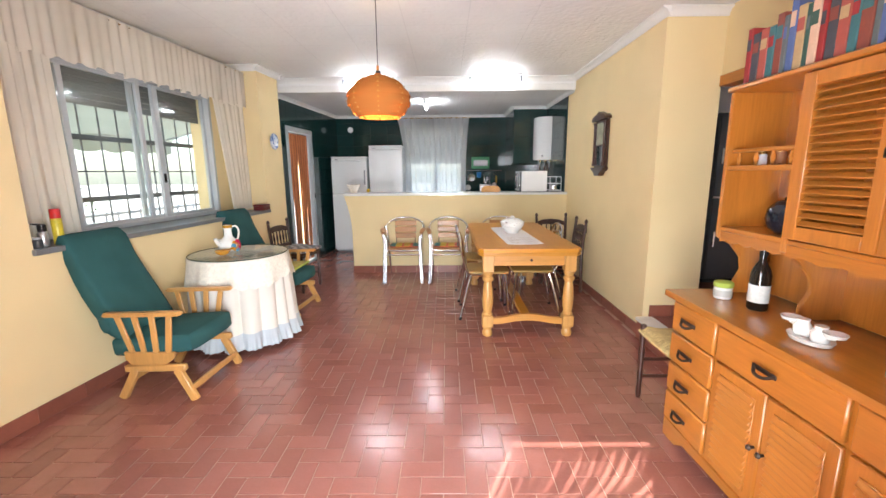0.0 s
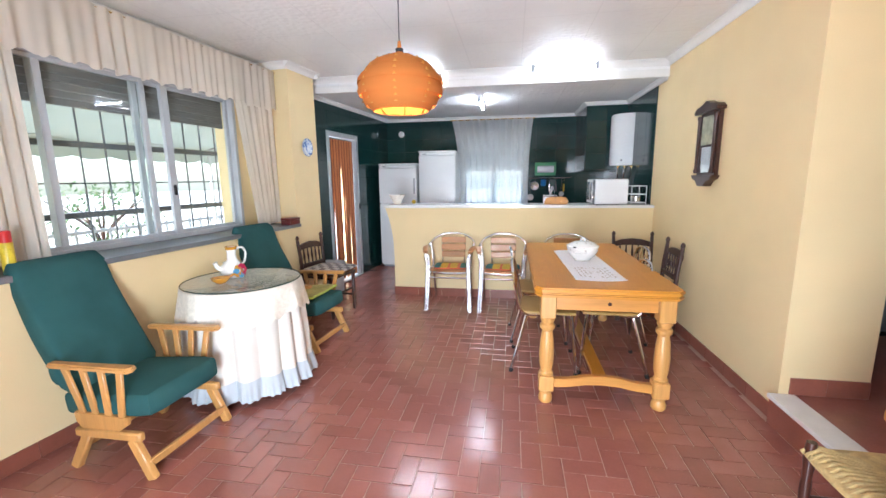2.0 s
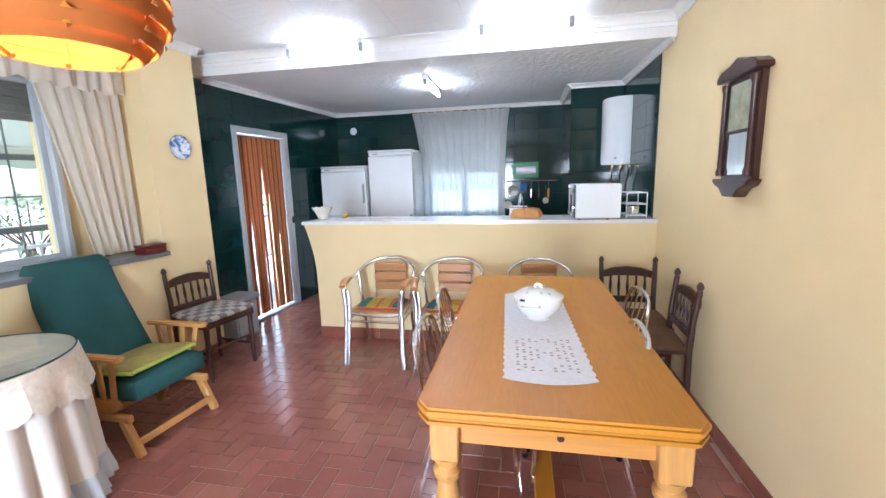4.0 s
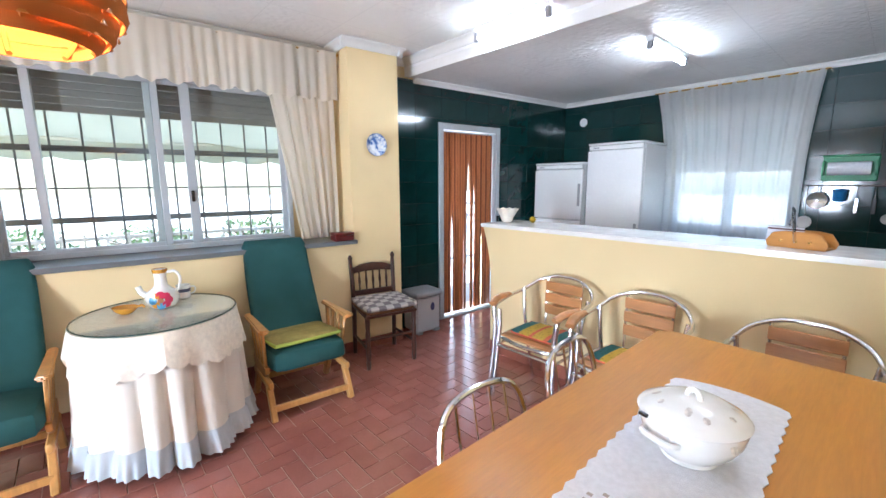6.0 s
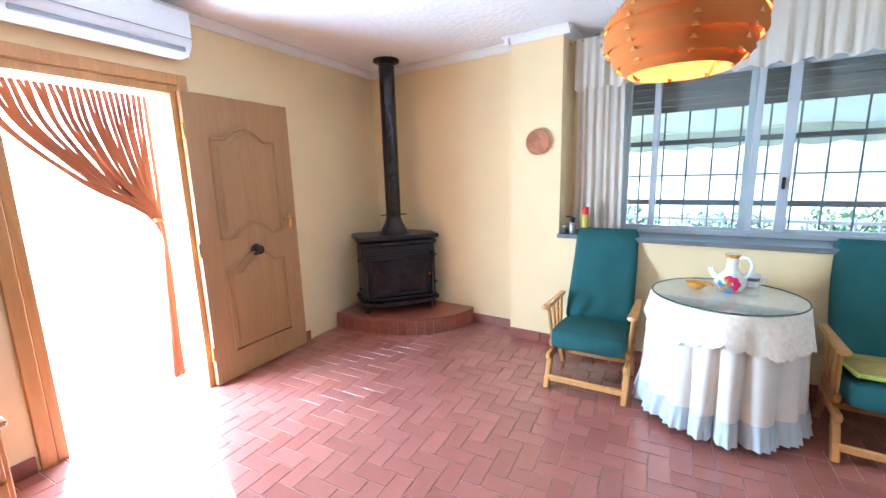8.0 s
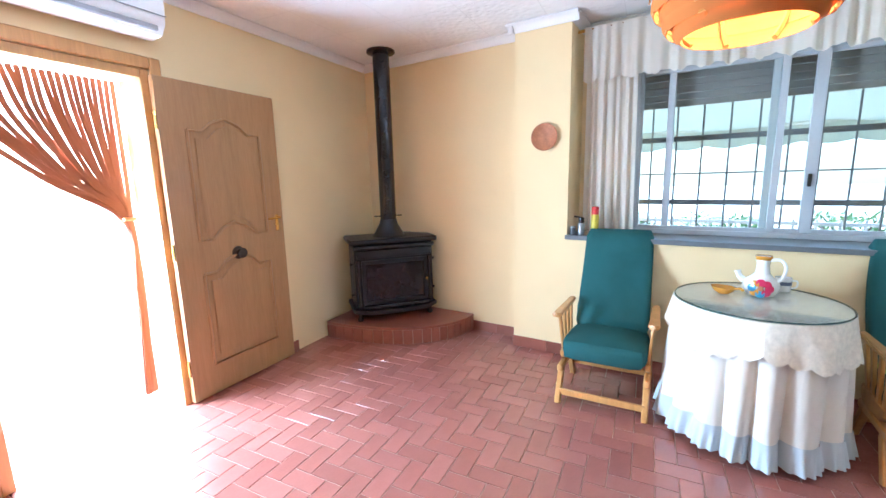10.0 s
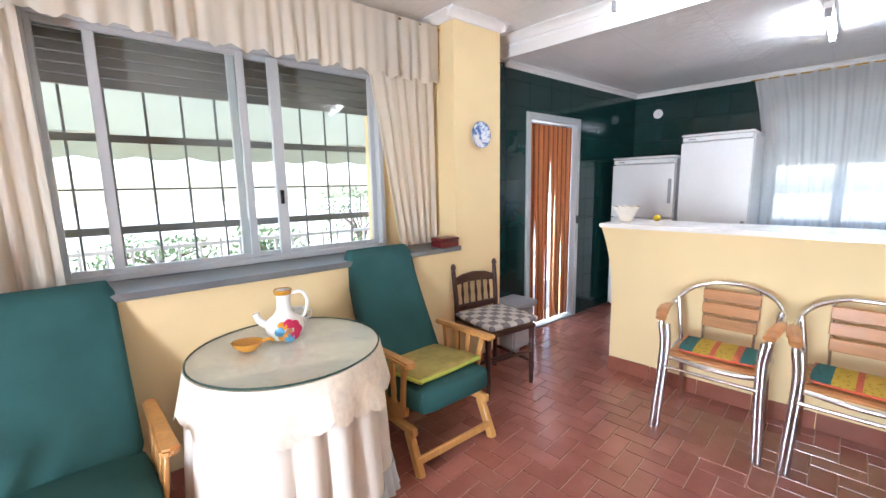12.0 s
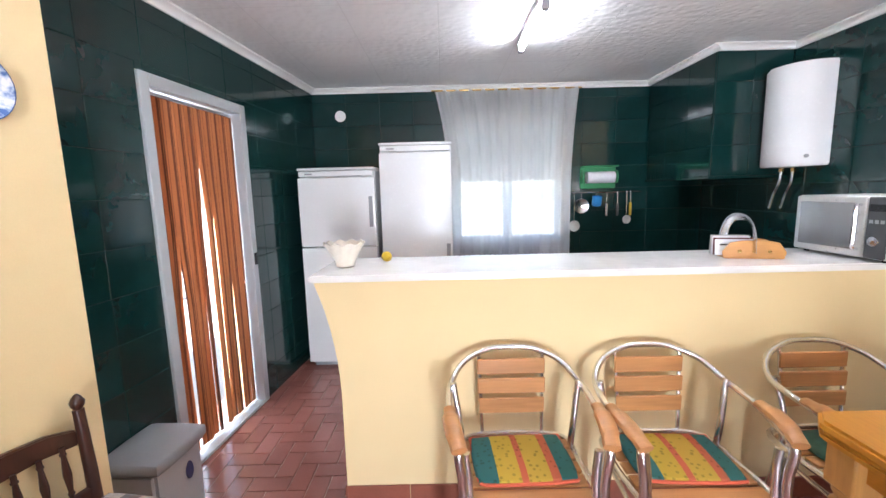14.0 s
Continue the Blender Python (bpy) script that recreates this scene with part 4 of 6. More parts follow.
for k in range(8):
    a = 2 * math.pi * k / 8
    mat_ = (PINKP, PINKP, PINKP, AMBER, BLUEP, AMBER, BLUEP, PINKP)[k]
    for side in (0.25,):
        ang = side + 0.46 * math.cos(a)
        z = 0.052 + 0.030 * math.sin(a)
        r = 0.0825 if abs(z - 0.055) < 0.018 else 0.0775
        part("painted_petal", lathe([(0.003, 0), (0.021, 0.001), (0.021, 0.003), (0.004, 0.005)], 12), mat_, jug, m=Matrix.Translation((r * math.cos(ang), r * math.sin(ang), z)) @ Euler((0, radians(90), ang)).to_matrix().to_4x4())
part("painted_heart", lathe([(0.003, 0), (0.014, 0.001), (0.013, 0.004), (0.004, 0.005)], 12), CLAY, jug, m=Matrix.Translation((0.084 * math.cos(0.25), 0.084 * math.sin(0.25), 0.052)) @ Euler((0, radians(90), 0.25)).to_matrix().to_4x4())
sb = thing("sauce_boat", pose(-1.81, 3.12, ZT, 0, 0, 60), "small amber glazed ceramic bowl with a handle", "bowl")
part("bowl", lathe([(0.018, 0), (0.024, 0.004), (0.042, 0.022), (0.050, 0.040), (0.046, 0.040), (0.038, 0.024), (0.014, 0.010)], 20, sx=1.25), AMBER, sb)
part("handle", tube(spline([(0.055, 0, 0.036), (0.085, 0, 0.046), (0.10, 0, 0.035)], 4), 0.007, 7), AMBER, sb)
mug = thing("mug", pose(-2.0, 3.40, ZT), "white mug with a blue band behind the jug", "mug")
part("body", lathe([(0.030, 0), (0.036, 0.005), (0.038, 0.08), (0.034, 0.08), (0.032, 0.01), (0.01, 0.008)], 20), CERAMIC, mug)
part("band", lathe([(0.0385, 0.04), (0.039, 0.06)], 20, cap=False), surface("slate blue glaze", (0.12, 0.14, 0.22), 0.3), mug)
part("handle", tube(spline([(0, 0.036, 0.065), (0, 0.06, 0.06), (0, 0.058, 0.03), (0, 0.036, 0.02)], 4), 0.005, 7), CERAMIC, mug)


def turned(x, y, z0, z1, r, steps=12, bulge=1.3):
    """A turned spindle."""
    h = z1 - z0
    return [(r * 0.8, z0), (r * 0.8, z0 + 0.1 * h), (r * 1.1, z0 + 0.13 * h), (r * 0.7, z0 + 0.17 * h), (r * bulge, z0 + 0.5 * h), (r * 0.7, z0 + 0.83 * h), (r * 1.1, z0 + 0.87 * h), (r * 0.8, z0 + 0.9 * h), (r * 0.8, z1)]


def dark_chair(m, label, seat_mat):
    """Dark spindle-back dining chair facing -y."""
    e = thing("dining_chair", m, label, "chair", "dark spindle-back chairs")
    for s in (-1, 1):
        part("leg", lathe([(0.014, 0), (0.019, 0.05), (0.016, 0.07), (0.021, 0.12), (0.017, 0.20), (0.021, 0.29), (0.016, 0.31), (0.02, 0.36), (0.02, 0.43)], 10), DARKWOOD, e, m=pose(s * 0.195, -0.18, 0))
        part("post", tube([(s * 0.18, 0.19, 0), (s * 0.18, 0.18, 0.42), (s * 0.182, 0.19, 0.6), (s * 0.188, 0.212, 0.79)], [0.017, 0.02, 0.018, 0.016], 10), DARKWOOD, e)
        part("finial", lathe([(0.010, 0), (0.018, 0.012), (0.020, 0.026), (0.012, 0.042), (0.004, 0.05)], 10), DARKWOOD, e, m=pose(s * 0.188, 0.212, 0.79))
        part("stretcher", tube([(s * 0.195, -0.18, 0.16), (s * 0.18, 0.185, 0.16)], 0.011, 8), DARKWOOD, e)
    part("stretcher", tube([(-0.19, -0.18, 0.24), (0.19, -0.18, 0.24)], 0.011, 8), DARKWOOD, e)
    part("stretcher", tube([(-0.19, 0.0, 0.16), (0.19, 0.0, 0.16)], 0.011, 8), DARKWOOD, e)
    part("seat_frame", plate([(-0.215, -0.205), (0.215, -0.205), (0.195, 0.195), (-0.195, 0.195)], 0.03, 0.006, "z"), DARKWOOD, e, m=pose(0, 0, 0.41))
    part("seat", pillow(-0.20, 0.20, -0.195, 0.165, 0.43, 0.458, 0.01, 0.012), seat_mat, e, smooth=80)
    top = plate([(-0.175, 0.68), (-0.175, 0.73), (-0.10, 0.755), (0, 0.765), (0.10, 0.755), (0.175, 0.73), (0.175, 0.68), (0.08, 0.695), (-0.08, 0.695)], 0.022, 0.004, "y")
    part("top_rail", top, DARKWOOD, e, m=pose(0, 0.172, 0, -3))
    part("lower_rail", beam((-0.175, 0.187, 0.52), (0.175, 0.187, 0.52), 0.022, 0.045, 0.005), DARKWOOD, e)
    sp = lathe(turned(0, 0, 0, 0.17, 0.009), 8)
    first = part("spindle", sp, DARKWOOD, e, m=pose(-0.12, 0.188, 0.535, -4))
    for k in range(1, 5):
        again(first, pose(-0.12 + 0.06 * k, 0.188, 0.535, -4))
    return e


dark_chair(pose(-2.01, 4.755, 0, 0, 0, 84), "dark stained spindle-back chair beside the pier", BROWNCLOTH)
cc = thing("seat_cushion", pose(-1.99, 4.755, 0.462, 0, 0, 84), "thin grey checked cushion on the dark chair", "cushion")
part("pad", pillow(-0.21, 0.21, -0.21, 0.19, 0.0, 0.04, 0.012, 0.018), CHECK, cc, smooth=80)

# trash can beside the kitchen door
tc_ = thing("trash_can", pose(-2.34, 5.36, 0, 0, 0, 2), "pale grey plastic pedal bin with a darker lid", "trash can")
part("body", plate([(-0.11, -0.14), (0.11, -0.14), (0.12, 0), (0.11, 0.14), (-0.11, 0.14)], 0.34, 0.015, "z"), surface("light grey plastic", (0.50, 0.52, 0.55), 0.45, vary=0.04), tc_, m=pose(0, 0, 0.02))
part("lid", pillow(-0.13, 0.14, -0.155, 0.155, 0.355, 0.415, 0.012, 0.02), GREYPLASTIC, tc_, "darker grey lid", smooth=70)
part("sticker", lathe([(0.004, 0), (0.04, 0.0005), (0.04, 0.002), (0.004, 0.0025)], 16, sy=0.6), surface("navy print", (0.03, 0.04, 0.14), 0.4), tc_, m=pose(0.118, 0.04, 0.26, 0, 86, 0))
for y in (-0.10, 0.10):
    part("foot", box(0.06, 0.12, y - 0.03, y + 0.03, 0, 0.03, 0.006), GREYPLASTIC, tc_)
part("foot", box(-0.11, -0.05, -0.08, 0.08, 0, 0.03, 0.006), GREYPLASTIC, tc_)


# wall plates
def wall_plate(name, m, r, rim, mat_, label):
    e = thing(name, m, label, "wall plate")
    part("dish", lathe([(0.01, 0.004), (r * 0.62, 0.006), (r * 0.68, 0.012), (r, 0.024), (r * 1.01, 0.028), (r * 0.97, 0.03), (r * 0.68, 0.018), (r * 0.6, 0.012), (0.01, 0.011)], 32), mat_, e)
    if rim:
        part("rim_line", lathe([(r * 0.97, 0.0305), (r * 1.0, 0.0305), (r * 0.985, 0.032)], 32, cap=False), rim, e)
    return e


def delft(name):
    m, n, l, p = base_mat(name)
    v = coords(n, l)
    f = noise_tex(n, l, v, 26, 3)
    c = ramp(n, l, f, [(0.42, (0.08, 0.16, 0.42)), (0.5, (0.45, 0.55, 0.72)), (0.58, (0.78, 0.80, 0.82))])
    l.new(c, p.inputs["Base Color"])
    p.inputs["Roughness"].default_value = 0.15
    return m


wall_plate("wall_plate", Matrix.Translation((PX, 1.96, 1.697)) @ pose(0, 0, 0, 0, 90, 0), 0.10, None, CLAY, "round carved brown clay plate on the yellow pier")
wall_plate("wall_plate", Matrix.Translation((PX, 4.858, 1.74)) @ pose(0, 0, 0, 0, 90, 0), 0.092, surface("cobalt glaze", (0.06, 0.12, 0.35), 0.2), delft("blue and white glaze"), "blue and white painted ceramic plate on the pier")

# things on the window sill
ZS = 0.967
can = thing("spray_can", pose(-2.30, 2.33, ZS), "yellow spray can with a red cap on the sill", "spray can")
part("body", lathe([(0.026, 0), (0.027, 0.004), (0.027, 0.15), (0.020, 0.165)], 20), surface("yellow can print", (0.62, 0.50, 0.04), 0.3, vary=0.15, coarse=30), can)
part("cap", lathe([(0.0255, 0.152), (0.0255, 0.205), (0.022, 0.21)], 20), surface("red plastic cap", (0.55, 0.02, 0.02), 0.35), can, "red plastic cap")
jar = thing("storm_lighter", pose(-2.29, 2.235, ZS), "small black and silver flask on the sill", "flask")
part("body", lathe([(0.024, 0), (0.026, 0.004), (0.026, 0.075), (0.018, 0.09)], 18), surface("pewter", (0.45, 0.45, 0.46), 0.3, 0.8), jar)
part("cap", lathe([(0.019, 0.088), (0.021, 0.092), (0.021, 0.125), (0.012, 0.13)], 18), BLACK, jar)
part("lever", beam((0, 0, 0.128), (0.0, -0.055, 0.135), 0.014, 0.01, 0.003), BLACK, jar)
glass_j = thing("small_jar", pose(-2.265, 2.18, ZS), "small dark jar on the window sill", "jar")
part("body", lathe([(0.020, 0), (0.022, 0.004), (0.022, 0.045), (0.017, 0.05)], 16), DARKGREY, glass_j)
part("lid", lathe([(0.019, 0.05), (0.019, 0.062)], 16), GREYPLASTIC, glass_j)
rb_ = thing("box", pose(-2.27, 4.545, ZS), "small dark red lacquered box on the window sill", "box")
part("base", box(-0.055, 0.055, -0.08, 0.08, 0, 0.045, 0.004), RED, rb_)
part("lid", box(-0.058, 0.058, -0.083, 0.083, 0.046, 0.066, 0.005), RED, rb_)

# pendant lamp of bent veneer bands
pl = thing("pendant_lamp", pose(-0.492, 3.045, 1.748), "orange bent-veneer pendant lamp, lit, on a thin cord", "pendant lamp")
PR = [(0.138, 0.0), (0.155, 0.012), (0.174, 0.034), (0.193, 0.062), (0.207, 0.092), (0.210, 0.118), (0.202, 0.150), (0.182, 0.182), (0.151, 0.214), (0.111, 0.242), (0.066, 0.262), (0.030, 0.270)]
def lamp_r(z):
    for (r0_, z0_), (r1_, z1_) in zip(PR, PR[1:]):
        if z0_ <= z <= z1_:
            return r0_ + (r1_ - r0_) * (z - z0_) / (z1_ - z0_)
    return PR[-1][0]
bands = [0.0, 0.023, 0.046, 0.072, 0.100, 0.133, 0.167, 0.200, 0.234, 0.264]
for k, (z0_, z1_) in enumerate(zip(bands, bands[1:])):
    b = bmesh.new()
    off = 0.008 if k % 2 else 0.0
    lathe([(lamp_r(z0_) + off + 0.003, z0_ - 0.003), (lamp_r((z0_ + z1_) / 2) + off + 0.004, (z0_ + z1_) / 2), (lamp_r(z1_) + off - 0.001, z1_ + 0.004)], 56, b, cap=False)
    bmesh.ops.solidify(b, geom=list(b.faces), thickness=0.0015)
    part("veneer_band", b, VENEER, pl)
for k in range(8):
    a = 2 * math.pi * (k + 0.3) / 8
    part("rib", tube([((lamp_r(z) - 0.006) * math.cos(a), (lamp_r(z) - 0.006) * math.sin(a), z) for z in [0.004 + 0.258 * i / 14 for i in range(15)]], 0.007, 5), VENEER, pl)
    for z in bands[1:-1]:
        r_ = lamp_r(z) + 0.012
        part("wedge", plate([(-0.009, -0.003), (0.009, -0.003), (0.0, 0.009)], 0.003, 0, "x"), PINE_Y, pl, m=Matrix.Translation((r_ * math.cos(a), r_ * math.sin(a), z)) @ Matrix.Rotation(a, 4, "Z"))
part("cap", lathe([(0.03, 0.262), (0.03, 0.272), (0.012, 0.29), (0.008, 0.335)], 16), VENEER, pl)
part("cord", tube([(0, 0, 0.33), (0, 0, H - 1.748 - 0.02)], 0.003, 6), DARKGREY, pl)
part("canopy", lathe([(0.045, -0.03), (0.04, -0.012), (0.02, -0.001)], 18), ENAMEL, pl, m=pose(0, 0, H - 1.748))
part("lamp_holder", lathe([(0.018, 0.20), (0.02, 0.30)], 12), BLACK, pl)
part("bulb", lathe([(0.004, 0.085), (0.022, 0.092), (0.031, 0.115), (0.028, 0.145), (0.016, 0.18), (0.014, 0.20)], 18), BULB, pl, "lit warm bulb")

# stove on its hearth in the corner
hearth = []
hc = (-2.415, 0.085)
for i in range(19):
    a = math.pi / 2 * i / 18
    hearth.append((hc[0] + 0.80 * math.cos(a), hc[1] + 0.07 * math.cos(a) + 1.15 * math.sin(a)))
he = thing("hearth", pose(0, 0, 0), "curved red tiled hearth in the corner under the stove", "hearth")
part("core", plate(hearth + [(-2.415, 0.07)], 0.13, 0, "z"), GROUT, he)
part("top_slab", plate([(hc[0] + (x - hc[0]) * 1.012, hc[1] + (y - hc[1]) * 1.012) for x, y in hearth] + [(-2.415, 0.07)], 0.022, 0.004, "z"), SKIRT, he, m=pose(0, 0, 0.131))
for (xa, ya), (xb, yb) in zip(hearth, hearth[1:]):
    d_ = Vector((xb - xa, yb - ya, 0))
    n2 = Vector((d_.y, -d_.x, 0)).normalized()
    m_ = Matrix((d_.normalized(), n2, Vector((0, 0, 1)))).transposed().to_4x4()
    m_.translation = (xa, ya, 0)
    part("tile", box(0.002, d_.length - 0.002, 0, 0.010, 0.004, 0.128, 0.002), SKIRT, he, m=m_)

st = thing("wood_stove", pose(-2.11, 0.52, 0.153, 0, 0, 51.5), "black cast iron wood stove with a tall flue pipe", "stove")
# faces +x in its own frame
part("body", box(-0.19, 0.19, -0.36, 0.36, 0.12, 0.70, 0.012), IRON, st)
part("top_plate", box(-0.22, 0.22, -0.40, 0.40, 0.70, 0.745, 0.012), IRON, st)
part("base_plate", plate([(-0.20, -0.39), (0.20, -0.39), (0.30, -0.25), (0.32, 0), (0.30, 0.25), (0.20, 0.39), (-0.20, 0.39)], 0.035, 0.006, "z"), IRON, st, m=pose(0, 0, 0.085))
for x in (-0.15, 0.16):
    for y in (-0.33, 0.33):
        part("leg", lathe([(0.024, 0), (0.028, 0.02), (0.018, 0.05), (0.03, 0.09)], 10), IRON, st, m=pose(x, y, 0))
for s in (-1, 1):
    part("pilaster", lathe([(0.022, 0.14), (0.022, 0.18), (0.015, 0.2), (0.015, 0.53), (0.022, 0.55), (0.022, 0.565)], 12), FLUE, st, m=pose(0.198, s * 0.325, 0))
    for z in (0.24, 0.52):
        part("side_knob", lathe([(0.006, 0), (0.006, 0.018), (0.013, 0.026), (0.008, 0.036)], 10), IRON, st, m=pose(0.12, s * 0.358, z, -90 * s, 0, 0))
b = bmesh.new()
for y0_, y1_, z0_, z1_ in ((-0.30, -0.265, 0.155, 0.555), (0.265, 0.30, 0.155, 0.555), (-0.265, 0.265, 0.52, 0.555), (-0.265, 0.265, 0.155, 0.19)):
    box(0.186, 0.212, y0_, y1_, z0_, z1_, 0.004, b)
d_ = part("fire_door", b, IRON, st)
part("door_panel", box(0.186, 0.200, -0.264, 0.264, 0.191, 0.519, 0.003), FLUE, d_, "dark glass of the fire door")
part("frieze", box(0.186, 0.206, -0.34, 0.34, 0.575, 0.65, 0.006), IRON, st)
part("cornice", box(0.185, 0.225, -0.37, 0.37, 0.655, 0.69, 0.008), IRON, st)
part("ash_lip", box(0.19, 0.25, -0.30, 0.30, 0.125, 0.15, 0.006), IRON, st)
part("knob", lathe([(0.006, 0), (0.006, 0.02), (0.014, 0.03), (0.010, 0.045)], 10), BRASS, st, m=pose(0.212, 0.28, 0.36, 0, 90, 0))
part("flue_collar", lathe([(0.16, 0.745), (0.14, 0.76), (0.085, 0.86), (0.076, 0.90)], 28), IRON, st)
part("flue_pipe", lathe([(0.073, 0.88), (0.073, 1.48), (0.0745, 1.481), (0.0745, 1.50), (0.073, 1.501), (0.073, 2.34)], 28), FLUE, st, "glossy black enamel flue pipe")
part("ceiling_rose", lathe([(0.075, 2.335), (0.12, 2.35), (0.125, 2.36), (0.12, 2.374)], 28), FLUE, st)
part("damper_rod", tube([(0.0, -0.13, 0.93), (0.0, 0.13, 0.93)], 0.006, 6), IRON, st)
lt = thing("cigarette_lighter", pose(-1.86, 0.36, 0.154 + 0.123, 0, 0, 40), "small white lighter lying on the stove base", "lighter")
part("body", box(-0.035, 0.035, -0.01, 0.01, 0, 0.014, 0.004), ENAMEL, lt)
part("tip", box(0.036, 0.048, -0.009, 0.009, 0.001, 0.013, 0.003), DARKGREY, lt)

# air conditioner over the entrance
ac = thing("air_conditioner", HM @ pose(0.70, SY, 2.21), "white wall-mounted air conditioner above the entrance door", "air conditioner")
prof = [(0, 0.015), (0.06, 0.0), (0.15, 0.01), (0.19, 0.06), (0.20, 0.14), (0.195, 0.25), (0.17, 0.275), (0, 0.28)]
b = plate(prof, 0.86, 0.006, "x")
part("casing", b, ENAMEL, ac)
part("outlet_flap", box(0.04, 0.82, 0.165, 0.182, 0.022, 0.05, 0.004), GREYPLASTIC, ac, m=pose(0, 0.005, 0))
part("seam", box(0.0, 0.86, 0.197, 0.202, 0.10, 0.104), GREYPLASTIC, ac)
sw = house(thing("light_switch", Matrix(), "white double light switch beside the entrance", "light switch"))
sw.matrix_basis = HM @ pose(1.775, SY, 1.48)
part("plate", box(-0.04, 0.04, 0, 0.012, -0.045, 0.045, 0.004), ENAMEL, sw)
part("rocker", box(-0.032, -0.002, 0.012, 0.018, -0.03, 0.03, 0.003), ENAMEL, sw)
part("rocker", box(0.002, 0.032, 0.012, 0.018, -0.03, 0.03, 0.003), ENAMEL, sw)

# television on a low pale cabinet beside the entrance
tvc = thing("tv_cabinet", HM @ pose(2.31, -5.155, 0), "low pale wooden television cabinet with drawers", "tv cabinet")
part("body", box(-0.42, 0.42, -0.22, 0.22, 0.04, 0.50, 0.006), PINE_X, tvc)
part("top", box(-0.44, 0.44, -0.235, 0.235, 0.50, 0.53, 0.008), PINE_X, tvc)
part("plinth", box(-0.40, 0.40, -0.20, 0.20, 0, 0.04), PINE_X, tvc)
for x in (-0.205, 0.205):
    for z0_ in (0.07, 0.285):
        d_ = part("drawer", box(x - 0.195, x + 0.195, 0.221, 0.237, z0_, z0_ + 0.20, 0.004), PINE_X, tvc)
        part("handle", tube(spline([(x - 0.05, 0.238, z0_ + 0.1), (x, 0.262, z0_ + 0.095), (x + 0.05, 0.238, z0_ + 0.1)], 4), 0.005, 6), DARKMETAL, d_)
tv = thing("television", HM @ pose(2.24, -5.25, 0.531), "black flat television on the low cabinet", "television")
part("stand", box(-0.16, 0.16, -0.10, 0.10, 0, 0.02, 0.008), BLACK, tv)
part("neck", box(-0.05, 0.05, -0.03, 0.02, 0.02, 0.22, 0.008), BLACK, tv)
part("casing", box(-0.42, 0.42, -0.03, 0.03, 0.21, 0.76, 0.01), BLACK, tv)
part("screen", box(-0.395, 0.395, 0.031, 0.034, 0.24, 0.735, 0.001), surface("dark screen glass", (0.01, 0.011, 0.014), 0.08, vary=0.02, relief=0), tv)


# ---- dining things ----
TM = pose(0.527, 4.295, 0, 0, 0, 5.5)
dt = thing("dining_table", TM, "honey pine dining table with turned legs and a stretcher", "dining table")
oct_ = [(-0.42, -0.83), (-0.38, -0.88), (0.38, -0.88), (0.42, -0.83), (0.42, 0.83), (0.38, 0.88), (-0.38, 0.88), (-0.42, 0.83)]
part("tabletop", plate(oct_, 0.032, 0.009, "z"), PINE_Y, dt, m=pose(0, 0, 0.728))
part("extension_leaf", plate([(x * 0.995, y * 0.997) for x, y in oct_], 0.026, 0.008, "z"), PINE_Y, dt, m=pose(0, 0, 0.700))
for s in (-1, 1):
    part("apron", box(s * 0.335 - 0.012, s * 0.335 + 0.012, -0.76, 0.76, 0.61, 0.699, 0.003), PINE_Y, dt)
    part("apron", box(-0.30, 0.30, s * 0.80 - 0.012, s * 0.80 + 0.012, 0.61, 0.699, 0.003), PINE_X, dt)
    part("knot_plug", lathe([(0.003, 0), (0.012, 0.001), (0.003, 0.002)], 10), DARKWOOD, dt, m=pose(0.02, s * 0.813, 0.655, 90 * s))
LEG = [(0.032, 0), (0.042, 0.012), (0.044, 0.035), (0.034, 0.062), (0.040, 0.075), (0.040, 0.085)]
LEG2 = [(0.040, 0.185), (0.044, 0.20), (0.034, 0.215), (0.043, 0.26), (0.046, 0.33), (0.040, 0.42), (0.032, 0.475), (0.045, 0.49), (0.047, 0.51), (0.034, 0.525), (0.044, 0.545), (0.044, 0.56)]
for sx_ in (-1, 1):
    for sy_ in (-1, 1):
        b = lathe(LEG, 20)
        box(-0.046, 0.046, -0.046, 0.046, 0.085, 0.185, 0.006, b)
        lathe(LEG2, 20, b)
        box(-0.046, 0.046, -0.046, 0.046, 0.56, 0.70, 0.006, b)
        part("leg", b, PINE_Z, dt, m=pose(sx_ * 0.335, sy_ * 0.80, 0))
for s in (-1, 1):
    o_ = [(-0.292, 0.105), (-0.20, 0.112), (-0.10, 0.132), (0, 0.138), (0.10, 0.132), (0.20, 0.112), (0.292, 0.105), (0.292, 0.160), (0.20, 0.166), (0.10, 0.188), (0, 0.196), (-0.10, 0.188), (-0.20, 0.166), (-0.292, 0.160)]
    b = plate(o_, 0.045, 0.005, "y")
    b.transform(Matrix.Translation((0, s * 0.80 - 0.0225, 0)))
    part("stretcher", b, PINE_X, dt)
part("long_stretcher", box(-0.04, 0.04, -0.777, 0.777, 0.140, 0.172, 0.005), PINE_Y, dt)

